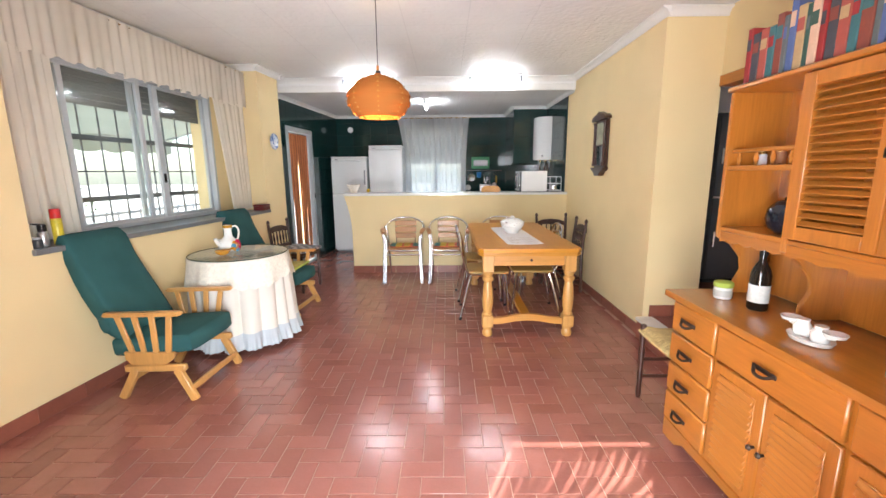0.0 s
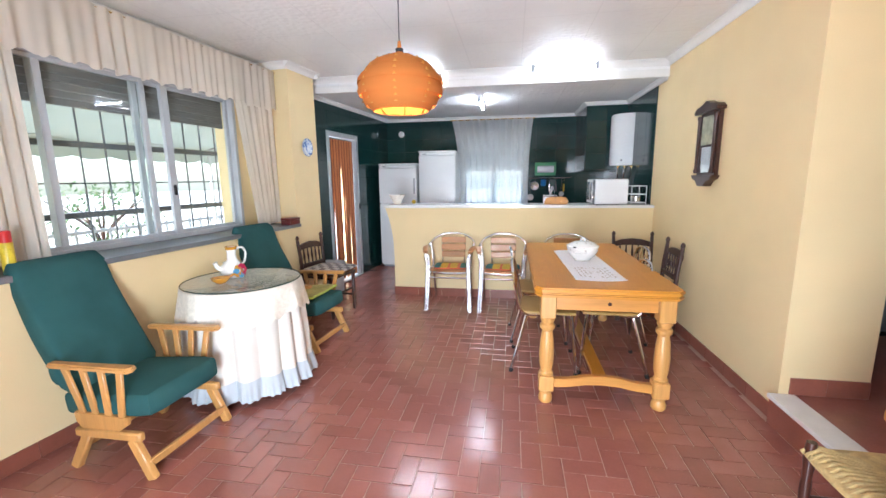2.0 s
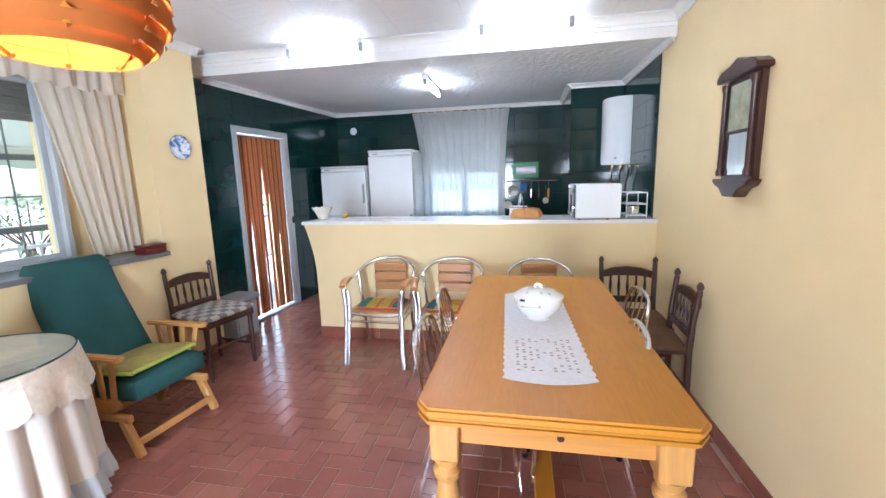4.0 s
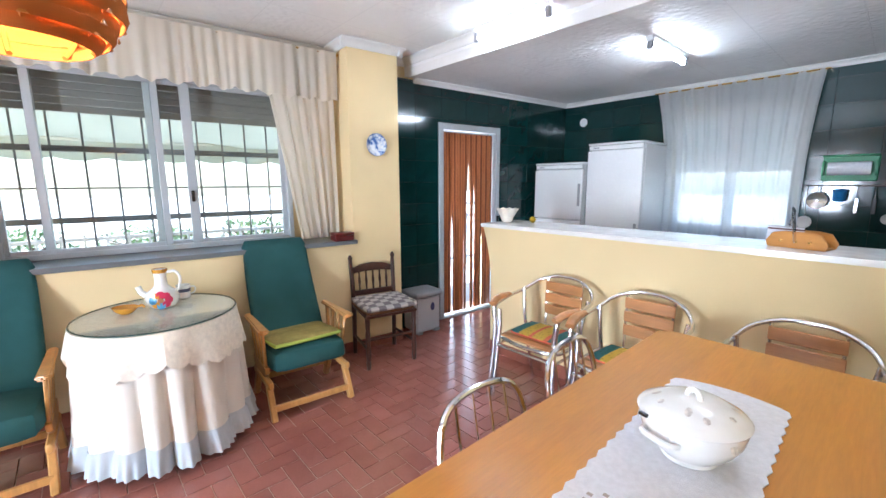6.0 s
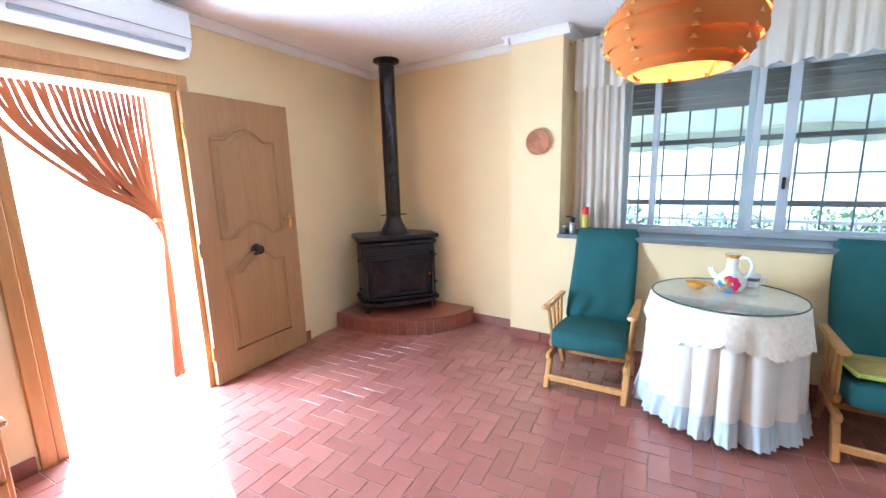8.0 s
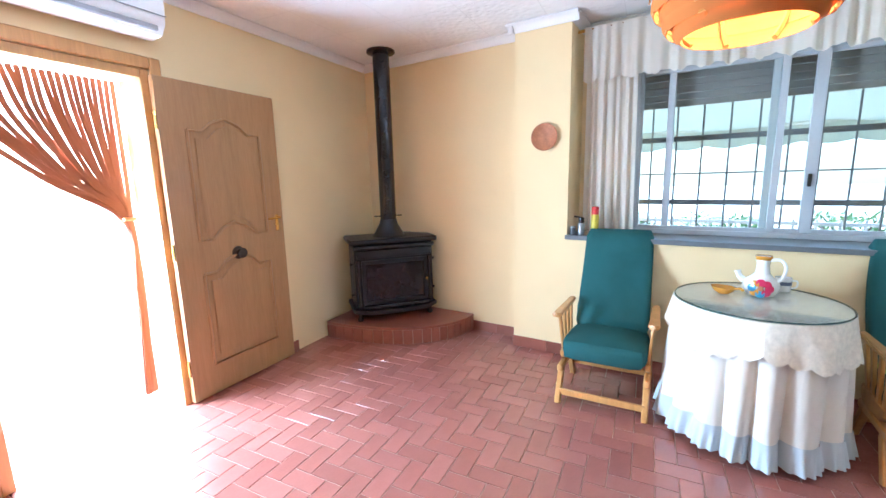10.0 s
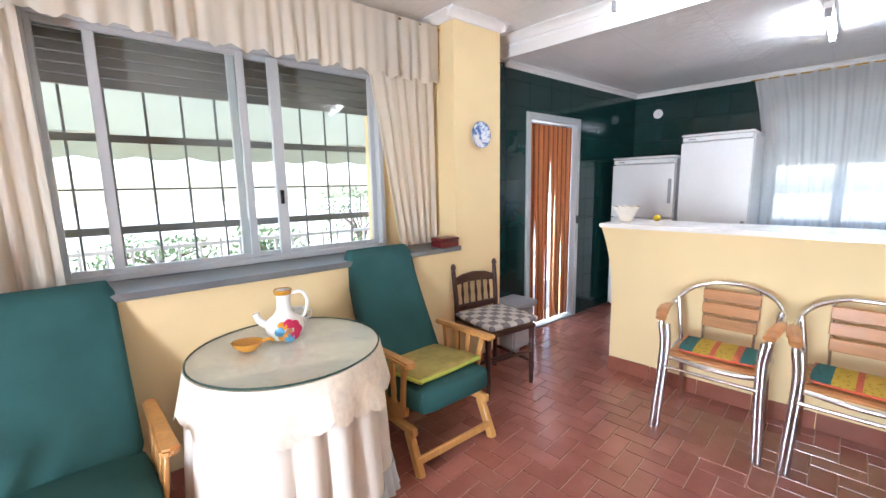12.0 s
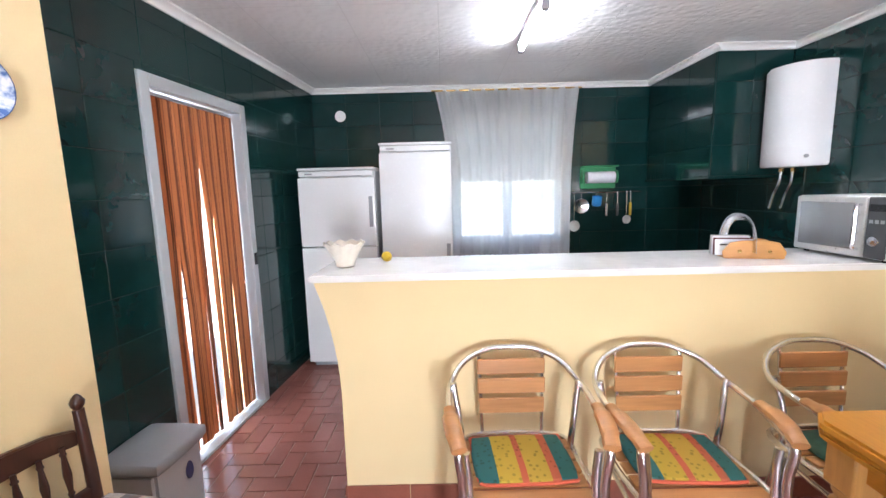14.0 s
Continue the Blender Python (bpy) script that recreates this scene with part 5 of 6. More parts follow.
# runner with a scalloped edge; its holes are grey patches coloured like shade
rn = thing("table_runner", TM @ pose(-0.02, -0.13, 0.762, 0, 0, 2), "white crochet table runner with scalloped edges", "table runner")
edge = []
for i in range(40):
    edge.append((-0.155 + 0.008 * (i % 2) - 0.004, -0.52 + 1.04 * i / 39))
edge += [(-0.155 + 0.31 * i / 12, 0.525 + 0.03 * math.sin(math.pi * i / 12)) for i in range(1, 12)]
for i in range(40):
    edge.append((0.155 + 0.008 * (i % 2) - 0.004, 0.52 - 1.04 * i / 39))
edge += [(0.155 - 0.31 * i / 12, -0.525 - 0.03 * math.sin(math.pi * i / 12)) for i in range(1, 12)]
part("cloth", plate(edge, 0.003, 0, "z"), WHITECLOTH, rn)
# uncut openwork: flat grey bits on the cloth give the shade of holes
b = bmesh.new()
for i in range(-4, 5):
    for j in range(14):
        if (i + j) % 3 and abs(i) + abs(j % 7 - 3) > 2:
            box(i * 0.026 - 0.006, i * 0.026 + 0.006, -0.46 + j * 0.022 - 0.005, -0.46 + j * 0.022 + 0.005, 0.0031, 0.0036, 0, b)
part("openwork", b, surface("openwork shadow grey", (0.42, 0.36, 0.32), 0.9), rn)

tu = thing("tureen", TM @ pose(-0.02, -0.03, 0.7665, 0, 0, 72), "white lidded porcelain soup tureen with faded sprigs on the runner", "tureen")
part("bowl", lathe([(0.058, 0), (0.063, 0.004), (0.060, 0.010), (0.064, 0.016), (0.092, 0.040), (0.110, 0.072), (0.116, 0.100), (0.117, 0.108), (0.111, 0.108), (0.10, 0.06), (0.02, 0.02)], 40), CERAMIC, tu)
part("lid", lathe([(0.119, 0.109), (0.121, 0.114), (0.117, 0.119), (0.102, 0.126), (0.096, 0.131), (0.066, 0.146), (0.012, 0.152)], 40), CERAMIC, tu)
part("knob", tube(spline([(0, -0.016, 0.148), (0, -0.012, 0.164), (0, 0.0, 0.170), (0, 0.012, 0.164), (0, 0.016, 0.148)], 5), 0.007, 10), CERAMIC, tu)
# rim is uncut here; a black block stands for the shaded ladle opening
part("ladle_notch", box(-0.1225, -0.112, 0.028, 0.052, 0.110, 0.119, 0.002), BLACK, tu, "black block for the shade in the rim's ladle notch")
for s_ in (-1, 1):
    part("handle", tube(spline([(s_ * 0.104, -0.044, 0.078), (s_ * 0.124, -0.034, 0.080), (s_ * 0.130, 0.0, 0.081), (s_ * 0.124, 0.034, 0.080), (s_ * 0.104, 0.044, 0.078)], 5), 0.0075, 8), CERAMIC, tu)
SPRIG = surface("faded sprig", (0.66, 0.61, 0.56), 0.2, vary=0.3, coarse=60)
rnd = random.Random(12)
for k in range(9):
    a = 2 * math.pi * (k + rnd.uniform(-0.2, 0.2)) / 9
    r_ = rnd.uniform(0.068, 0.088)
    part("painted_sprig", lathe([(0.002, 0), (0.008, 0.0006), (0.002, 0.001)], 7, sx=rnd.uniform(1.0, 1.9)), SPRIG, tu, m=Matrix.Translation((r_ * math.cos(a), r_ * math.sin(a), 0.1455 - (r_ - 0.066) * 0.5)) @ Euler((0, radians(26), a)).to_matrix().to_4x4())
for k in range(6):
    a = 2 * math.pi * (k + 0.3) / 6
    part("painted_sprig", lathe([(0.002, 0), (0.010, 0.0006), (0.002, 0.001)], 7, sx=1.5), SPRIG, tu, m=Matrix.Translation((0.1155 * math.cos(a), 0.1155 * math.sin(a), 0.093)) @ Euler((0, radians(80), a)).to_matrix().to_4x4())


def bistro_chair(m, label):
    """Aluminium tube armchair with wooden slats, facing -y."""
    e = thing("bistro_chair", m, label, "chair", "aluminium bistro chairs")
    hoop = spline([(-0.235, -0.20, 0.635), (-0.262, -0.02, 0.655), (-0.255, 0.14, 0.675), (-0.20, 0.225, 0.73), (-0.10, 0.262, 0.770), (0, 0.27, 0.777), (0.10, 0.262, 0.770), (0.20, 0.225, 0.73), (0.255, 0.14, 0.675), (0.262, -0.02, 0.655), (0.235, -0.20, 0.635)], 6)
    part("back_hoop", tube(hoop, 0.0125, 10), ALU, e)
    for s in (-1, 1):
        part("front_leg", tube(spline([(s * 0.235, -0.20, 0.635), (s * 0.238, -0.215, 0.60), (s * 0.225, -0.215, 0.45), (s * 0.245, -0.255, 0.0)], 5), 0.016, 10), ALU, e)
        part("front_leg", tube(spline([(s * 0.215, -0.185, 0.60), (s * 0.205, -0.195, 0.45), (s * 0.222, -0.235, 0.0)], 5), 0.014, 10), ALU, e)
        part("back_leg", tube(spline([(s * 0.245, 0.12, 0.69), (s * 0.215, 0.10, 0.45), (s * 0.21, 0.20, 0.0)], 5), 0.0125, 10), ALU, e)
        arm = bmesh.new()
        tube(spline([(s * 0.236, -0.235, 0.640), (s * 0.25, -0.17, 0.662), (s * 0.259, -0.10, 0.668), (s * 0.263, -0.03, 0.668)], 5), [0.027] * 4 + [0.030] * 8 + [0.022] * 4, 10, arm, flat=0.6)
        part("armrest", arm, SLATWOOD, e)
        part("side_rail", tube([(s * 0.225, -0.22, 0.36), (s * 0.213, 0.13, 0.36)], 0.009, 8), ALU, e)
        part("upright", tube(spline([(s * 0.125, 0.215, 0.41), (s * 0.13, 0.235, 0.62), (s * 0.135, 0.252, 0.757)], 4), 0.008, 8), ALU, e)
    part("front_rail", tube([(-0.225, -0.215, 0.36), (0.225, -0.215, 0.36)], 0.010, 8), ALU, e)
    ring = spline([(-0.21, -0.19, 0.415), (0, -0.225, 0.41), (0.21, -0.19, 0.415), (0.225, 0, 0.415), (0.20, 0.18, 0.415), (0, 0.215, 0.415), (-0.20, 0.18, 0.415), (-0.225, 0, 0.415), (-0.21, -0.19, 0.415)], 5)
    part("seat_ring", tube(ring, 0.012, 8), ALU, e)
    for k, y in enumerate((-0.165, -0.095, -0.025, 0.045, 0.115)):
        part("seat_slat", box(-0.21, 0.21, y - 0.03, y + 0.03, 0.418, 0.430, 0.004), SLATWOOD, e)
    for z, y, w in ((0.54, 0.226, 0.125), (0.622, 0.236, 0.13), (0.704, 0.243, 0.13)):
        part("back_slat", box(-w - 0.012, w + 0.012, y - 0.014, y - 0.003, z - 0.034, z + 0.034, 0.004), SLATWOOD, e)
    return e


for k, (x, y, r) in enumerate(((-0.80, 5.30, 5.5), (-0.23, 5.345, 5.5), (0.46, 5.42, 5.5))):
    bistro_chair(pose(x, y, 0, 0, 0, r), "aluminium tube armchair with orange wooden slats by the bar")
    cu_ = thing("seat_cushion", pose(x, y, 0.432, 0, 0, r + (2, -3, 4)[k]), "thin striped cushion in teal, yellow and red", "cushion", "striped seat cushions")
    part("pad", pillow(-0.175, 0.175, -0.125, 0.135, 0.0, 0.026, 0.008, 0.012), PRINT if k < 2 else surface("dark green print", (0.03, 0.09, 0.06), 0.9, vary=0.4, coarse=18), cu_, smooth=80)
    part("piping", tube(spline([(-0.172, -0.10, 0.013), (-0.15, -0.128, 0.013), (0, -0.134, 0.013), (0.15, -0.128, 0.013), (0.172, -0.10, 0.013), (0.176, 0.11, 0.013), (0.15, 0.137, 0.013), (-0.15, 0.137, 0.013), (-0.176, 0.11, 0.013), (-0.172, -0.10, 0.013)], 3), 0.006, 6), PIPING, cu_, "orange piping")


def metal_chair(m):
    """Chrome kitchen chair with a vinyl seat, facing +x."""
    e = thing("kitchen_chair", m, "chrome tube kitchen chair with a mustard vinyl seat", "chair", "chrome chairs round the table")
    for s in (-1, 1):
        leg = part("leg", tube(spline([(0.15, s * 0.15, 0.44), (0.17, s * 0.165, 0.40), (0.21, s * 0.215, 0.0)], 4), 0.0125, 8), CHROME, e)
        part("rubber_tip", tube([(0.208, s * 0.213, 0.025), (0.21, s * 0.215, 0.0)], 0.0155, 8), BLACK, leg, "dark rubber tip")
        leg = part("leg", tube(spline([(-0.13, s * 0.15, 0.44), (-0.15, s * 0.165, 0.40), (-0.25, s * 0.215, 0.0)], 4), 0.0125, 8), CHROME, e)
        part("rubber_tip", tube([(-0.244, s * 0.212, 0.025), (-0.25, s * 0.215, 0.0)], 0.0155, 8), BLACK, leg, "dark rubber tip")
    part("seat", pillow(-0.19, 0.20, -0.195, 0.195, 0.435, 0.468, 0.008, 0.016), MUSTARD, e, smooth=80)
    hoop = spline([(-0.05, -0.185, 0.435), (-0.155, -0.19, 0.44), (-0.20, -0.19, 0.50), (-0.235, -0.18, 0.68), (-0.255, -0.13, 0.775), (-0.262, 0, 0.80), (-0.255, 0.13, 0.775), (-0.235, 0.18, 0.68), (-0.20, 0.19, 0.50), (-0.155, 0.19, 0.44), (-0.05, 0.185, 0.435)], 5)
    part("back_hoop", tube(hoop, 0.011, 8), CHROME, e)
    for y in (-0.105, -0.035, 0.035, 0.105):
        part("back_rod", tube(spline([(-0.185, y * 0.9, 0.455), (-0.225, y, 0.62), (-0.259, y, 0.795 - abs(y) * 0.15)], 4), 0.0045, 6), CHROME, e)
    part("cross_tube", tube([(-0.185, -0.185, 0.455), (-0.185, 0.185, 0.455)], 0.008, 8), CHROME, e)
    return e


metal_chair(pose(0.255, 4.05, 0, 0, 0, 3))
metal_chair(pose(0.185, 4.60, 0, 0, 0, 8))
metal_chair(pose(0.69, 4.13, 0, 0, 0, 185))
metal_chair(pose(0.79, 4.72, 0, 0, 0, 188))

dark_chair(pose(1.105, 5.36, 0, 0, 0, 4), "dark stained spindle-back chair against the bar", BROWNCLOTH)
dark_chair(pose(1.135, 5.00, 0, 0, 0, -86), "dark stained spindle-back chair beside the wall", BROWNCLOTH)

# rush-seated chair next to the dresser
rc = thing("rush_chair", pose(1.375, 2.41, 0, 0, 0, 95), "low dark chair with a straw rush seat", "chair")
for sx_ in (-1, 1):
    for sy_ in (-1, 1):
        part("leg", lathe([(0.012, 0), (0.016, 0.03), (0.014, 0.10), (0.018, 0.16), (0.013, 0.18), (0.018, 0.30), (0.015, 0.33), (0.02, 0.42), (0.016, 0.45 if sy_ < 0 else 0.47)], 10), DARKWOOD, rc, m=pose(sx_ * 0.18, sy_ * 0.17, 0))
    part("stretcher", tube([(sx_ * 0.18, -0.17, 0.14), (sx_ * 0.18, 0.17, 0.14)], 0.010, 8), DARKWOOD, rc)
    part("stretcher", tube([(sx_ * 0.18, -0.17, 0.25), (sx_ * 0.18, 0.17, 0.25)], 0.010, 8), DARKWOOD, rc)
for z in (0.18, 0.28):
    part("stretcher", tube([(-0.18, -0.17, z), (0.18, -0.17, z)], 0.010, 8), DARKWOOD, rc)
part("seat", pillow(-0.20, 0.20, -0.19, 0.19, 0.405, 0.445, 0.012, 0.018), RUSH, rc, smooth=80)
for k in range(17):
    x = -0.185 + 0.37 * k / 16
    part("rush_cord", tube([(x, -0.195, 0.425), (x, -0.16, 0.450), (x * 0.5, 0.0, 0.449), (x, 0.16, 0.450), (x, 0.195, 0.425)], 0.009, 6), RUSH, rc)

# mirror clock case on the wall
mc = thing("wall_mirror", HM @ pose(2.94, -1.20, 1.65, 0, 0, 90) @ Matrix.Diagonal((1.12, 1, 1, 1)), "dark carved wooden wall mirror with a pediment", "mirror")
part("back_board", box(-0.135, 0.135, 0.0, 0.03, -0.27, 0.24, 0.004), DARKWOOD, mc)
for s in (-1, 1):
    part("column", lathe([(0.016, -0.23), (0.018, -0.21), (0.012, -0.19), (0.012, 0.17), (0.018, 0.19), (0.018, 0.21)], 10), DARKWOOD, mc, m=pose(s * 0.118, 0.045, 0))
ped = plate([(-0.17, 0.225), (0.17, 0.225), (0.165, 0.25), (0.13, 0.275), (0.06, 0.285), (0, 0.31), (-0.06, 0.285), (-0.13, 0.275), (-0.165, 0.25)], 0.07, 0.005, "y")
part("pediment", ped, DARKWOOD, mc)
bas = plate([(-0.165, -0.245), (0.165, -0.245), (0.14, -0.275), (0.09, -0.29), (0.05, -0.33), (-0.05, -0.33), (-0.09, -0.29), (-0.14, -0.275)], 0.06, 0.005, "y")
part("base_moulding", bas, DARKWOOD, mc)
part("lower_mirror", box(-0.092, 0.092, 0.031, 0.036, -0.225, -0.03, 0.001), MIRROR, mc)
part("upper_picture", box(-0.092, 0.092, 0.031, 0.036, -0.015, 0.20, 0.001), surface("faded pale green print", (0.42, 0.43, 0.30), 0.4, vary=0.3, coarse=14), mc)
part("divider", box(-0.10, 0.10, 0.03, 0.044, -0.029, -0.016, 0.002), DARKWOOD, mc)


# ---- dresser with shelves ----
dr = thing("dresser", HM @ pose(2.45, -3.61, 0, 0, 0, 0), "orange-brown pine dresser with drawers, open shelves and louvred doors", "dresser")
# front looks to -x, its far end at y = 0 and it runs to -y
L_, D_ = 1.50, 0.42
part("carcass", box(0.02, D_, -L_, 0.035, 0.09, 0.75, 0.004), HUTCH_Z, dr)
sk = plate([(0, 0.0), (0.10, 0.0), (0.14, 0.045), (0.30, 0.06), (0.60, 0.075), (0.90, 0.06), (1.36, 0.045), (1.43, 0.0), (1.535, 0), (1.535, 0.10), (0, 0.10)], 0.025, 0.003, "x")
sk.transform(Matrix.Translation((0.012, -L_, 0)))
part("plinth", sk, HUTCH, dr)
part("plinth_side", box(0.04, D_, 0.01, 0.033, 0, 0.09), HUTCH, dr)
part("plinth_back", box(D_ - 0.03, D_, -L_, -0.03, 0, 0.09), HUTCH, dr)
part("worktop", box(-0.03, D_ + 0.005, -L_ - 0.02, 0.06, 0.752, 0.785, 0.008, seg=2), HUTCH, dr)


def pull(parent, y, z):
    b = tube(spline([(-0.022, y - 0.045, z + 0.004), (-0.040, y - 0.02, z - 0.010), (-0.040, y + 0.02, z - 0.010), (-0.022, y + 0.045, z + 0.004)], 5), 0.006, 8)
    box(-0.024, -0.018, y - 0.055, y + 0.055, z - 0.004, z + 0.014, 0.002, b)
    part("handle", b, DARKMETAL, parent, "dark bronze drop handle")


for k in range(4):
    z0_ = 0.115 + 0.158 * k
    d_ = part("drawer", box(-0.002, 0.019, -0.298, 0.018, z0_, z0_ + 0.150, 0.007), HUTCH, dr)
    pull(d_, -0.14, z0_ + 0.08)
for y0_, y1_ in ((-0.88, -0.318), (-1.48, -0.90)):
    d_ = part("drawer", box(-0.002, 0.019, y0_, y1_, 0.590, 0.740, 0.007), HUTCH, dr)
    pull(d_, (y0_ + y1_) / 2, 0.67)
    half = (y0_ + y1_) / 2
    for a_, c_ in ((y0_, half - 0.003), (half + 0.003, y1_)):
        d_ = part("door", box(0.002, 0.019, a_, c_, 0.115, 0.580, 0.005), HUTCH_Z, dr)
        part("door_panel", box(-0.004, 0.002, a_ + 0.04, c_ - 0.04, 0.155, 0.54, 0.002), HUTCH_Z, d_)
        for k in range(14):
            part("louvre", box(-0.011, 0.011, a_ + 0.043, c_ - 0.043, -0.003, 0.003, 0.001), HUTCH, d_, m=pose(-0.007, 0, 0.17 + 0.0272 * k, 0, -55, 0))
        ky = c_ - 0.02 if a_ == y0_ else a_ + 0.02
        part("knob", lathe([(0.005, 0), (0.006, 0.012), (0.012, 0.02), (0.007, 0.028)], 10), DARKMETAL, d_, m=pose(0.002, ky, 0.36, 0, -90, 0))

# upper case
U0, UD = 0.15, 0.42
def side_panel(y):
    o_ = [(U0 + 0.10, 0.786), (U0 + 0.10, 0.84), (U0 + 0.13, 0.90), (U0 + 0.12, 0.96), (U0 + 0.07, 1.02), (U0, 1.06), (U0, 1.705), (UD, 1.705), (UD, 0.786)]
    b = plate([(x, z) for x, z in o_], 0.02, 0.003, "y")
    b.transform(Matrix.Translation((0, y, 0)))
    return b
for y in (-0.02, -0.40, -1.10, -1.49):
    part("side_panel", side_panel(y), HUTCH_Z, dr)
part("back_panel", box(UD - 0.012, UD - 0.002, -L_, -0.02, 0.79, 1.705), HUTCH_Z, dr)
for y0_, y1_, zs in ((-0.38, -0.02, (1.088, 1.366)), (-1.08, -0.40, (1.088,)), (-1.47, -1.10, (1.088, 1.366))):
    for z in zs:
        part("shelf", box(U0 + 0.006, UD - 0.012, y0_, y1_, z, z + 0.022, 0.004), HUTCH, dr)
for y0_, y1_ in ((-0.38, -0.02), (-1.08, -0.40), (-1.47, -1.10)):
    n_ = 9
    o_ = [(y0_, 1.088)] + [(y0_ + (y1_ - y0_) * i / n_, 1.05 - 0.012 * (i % 2)) for i in range(n_ + 1)] + [(y1_, 1.088)]
    b = plate(o_, 0.016, 0, "x")
    b.transform(Matrix.Translation((U0 + 0.01, 0, 0)))
    part("scalloped_apron", b, HUTCH, dr)
for y in (-0.06, -0.16, -0.25, -0.34):
    part("gallery_spindle", lathe(turned(0, 0, 0, 0.055, 0.008), 8), HUTCH, dr, m=pose(U0 + 0.03, y, 1.388))
part("gallery_rail", box(U0 + 0.02, U0 + 0.042, -0.38, -0.02, 1.443, 1.46, 0.004), HUTCH, dr)
for y0_, y1_ in ((-0.738, -0.405), (-1.075, -0.742)):
    b = bmesh.new()
    for a_, c_, z0_, z1_ in ((y0_, y0_ + 0.045, 1.115, 1.70), (y1_ - 0.045, y1_, 1.115, 1.70), (y0_ + 0.045, y1_ - 0.045, 1.115, 1.165), (y0_ + 0.045, y1_ - 0.045, 1.65, 1.70)):
        box(U0 - 0.012, U0 + 0.010, a_, c_, z0_, z1_, 0.003, b)
    d_ = part("louvred_door", b, HUTCH_Z, dr)
    for k in range(17):
        part("louvre", box(-0.012, 0.012, y0_ + 0.043, y1_ - 0.043, -0.003, 0.003, 0.001), HUTCH, d_, m=pose(U0 + 0.002, 0, 1.178 + 0.0285 * k, 0, -38, 0))
    part("catch", box(U0 - 0.022, U0 - 0.012, (y1_ if y1_ < -0.7 else y0_) - 0.02, (y1_ if y1_ < -0.7 else y0_) + 0.02, 1.40, 1.43, 0.003), DARKMETAL, d_)
part("crown_shelf", box(U0 - 0.02, UD, -L_, 0.0, 1.706, 1.728, 0.005), HUTCH, dr)

DM = HM @ pose(2.45, -3.61, 0)
rnd = random.Random(9)
BOOKC = [(0.30, 0.02, 0.02), (0.05, 0.05, 0.06), (0.34, 0.07, 0.05), (0.04, 0.14, 0.15), (0.22, 0.05, 0.03), (0.10, 0.12, 0.12), (0.08, 0.12, 0.28), (0.45, 0.30, 0.15), (0.03, 0.08, 0.06), (0.62, 0.40, 0.28)]
BM = [surface("book cloth", c, 0.6, vary=0.1, coarse=20) for c in BOOKC]
k = 0
# books on the top of the case, to the ceiling side
y = -0.06
while y > -1.40:
    w, h = rnd.uniform(0.018, 0.042), rnd.uniform(0.19, 0.27)
    bk = thing("book", DM @ pose(U0 + 0.09, y - w / 2, 1.729, 0, 0, rnd.uniform(-2, 2)), "upright hardback book on top of the dresser", "book", "books on the dresser")
    part("cover", box(-0.085, 0.085, -w / 2, w / 2, 0, h, 0.002), BM[k % 10], bk)
    part("label", box(-0.0865, -0.0852, -w / 2 + 0.004, w / 2 - 0.004, h * 0.6, h * 0.8), BM[(k * 3 + 1) % 10], bk)
    y -= w + 0.003
    k += 1

pot = thing("cooking_pot", DM @ pose(U0 + 0.11, -0.29, 1.111), "black rounded glazed pot on the dresser shelf", "pot")
part("body", lathe([(0.05, 0), (0.075, 0.02), (0.09, 0.06), (0.085, 0.10), (0.06, 0.13), (0.03, 0.14)], 24), surface("black glaze", (0.012, 0.013, 0.02), 0.1, vary=0.05, relief=0), pot)
part("lid", lathe([(0.035, 0.141), (0.03, 0.15), (0.01, 0.158)], 16), BLACK, pot)
crm = thing("cream_jar", DM @ pose(0.15, -0.10, 0.786), "white jar with a lime green lid", "jar")
part("body", lathe([(0.034, 0), (0.038, 0.004), (0.038, 0.052), (0.035, 0.054)], 20), CERAMIC, crm)
part("label", lathe([(0.0384, 0.012), (0.0384, 0.042)], 20, cap=False), surface("grey label", (0.55, 0.55, 0.52), 0.5), crm)
part("lid", lathe([(0.039, 0.055), (0.040, 0.058), (0.040, 0.075), (0.036, 0.078)], 20), LIME, crm, "lime green lid")
bo = thing("bottle", DM @ pose(0.19, -0.26, 0.786), "dark bottle with a white label and cap", "bottle")
part("body", lathe([(0.034, 0), (0.038, 0.006), (0.038, 0.15), (0.030, 0.18), (0.014, 0.21), (0.014, 0.235)], 20), surface("dark bottle glass", (0.014, 0.010, 0.008), 0.08, vary=0.1, relief=0), bo)
part("label", lathe([(0.0385, 0.035), (0.0385, 0.11)], 20, cap=False), surface("paper label", (0.66, 0.66, 0.64), 0.6, vary=0.15, coarse=40), bo)
part("cap", lathe([(0.016, 0.232), (0.016, 0.258), (0.012, 0.262)], 14), BLACK, bo)
oc = thing("cruet_set", DM @ pose(0.12, -0.60, 0.786), "white ceramic cruet set with small cups", "cruet")
part("tray", lathe([(0.04, 0), (0.05, 0.004), (0.056, 0.018), (0.052, 0.018), (0.01, 0.008)], 24, sy=1.4), CERAMIC, oc)
for dy in (-0.035, 0.035):
    part("cup", lathe([(0.018, 0.008), (0.026, 0.02), (0.028, 0.045), (0.018, 0.06), (0.020, 0.07), (0.014, 0.07)], 18), CERAMIC, oc, m=pose(0, dy, 0))
for s in (-1, 1):
    part("shell_dish", lathe([(0.01, 0), (0.028, 0.006), (0.034, 0.018), (0.030, 0.018), (0.008, 0.006)], 18), CERAMIC, oc, m=pose(0, s * 0.085, 0.045, 0, 0, 0))
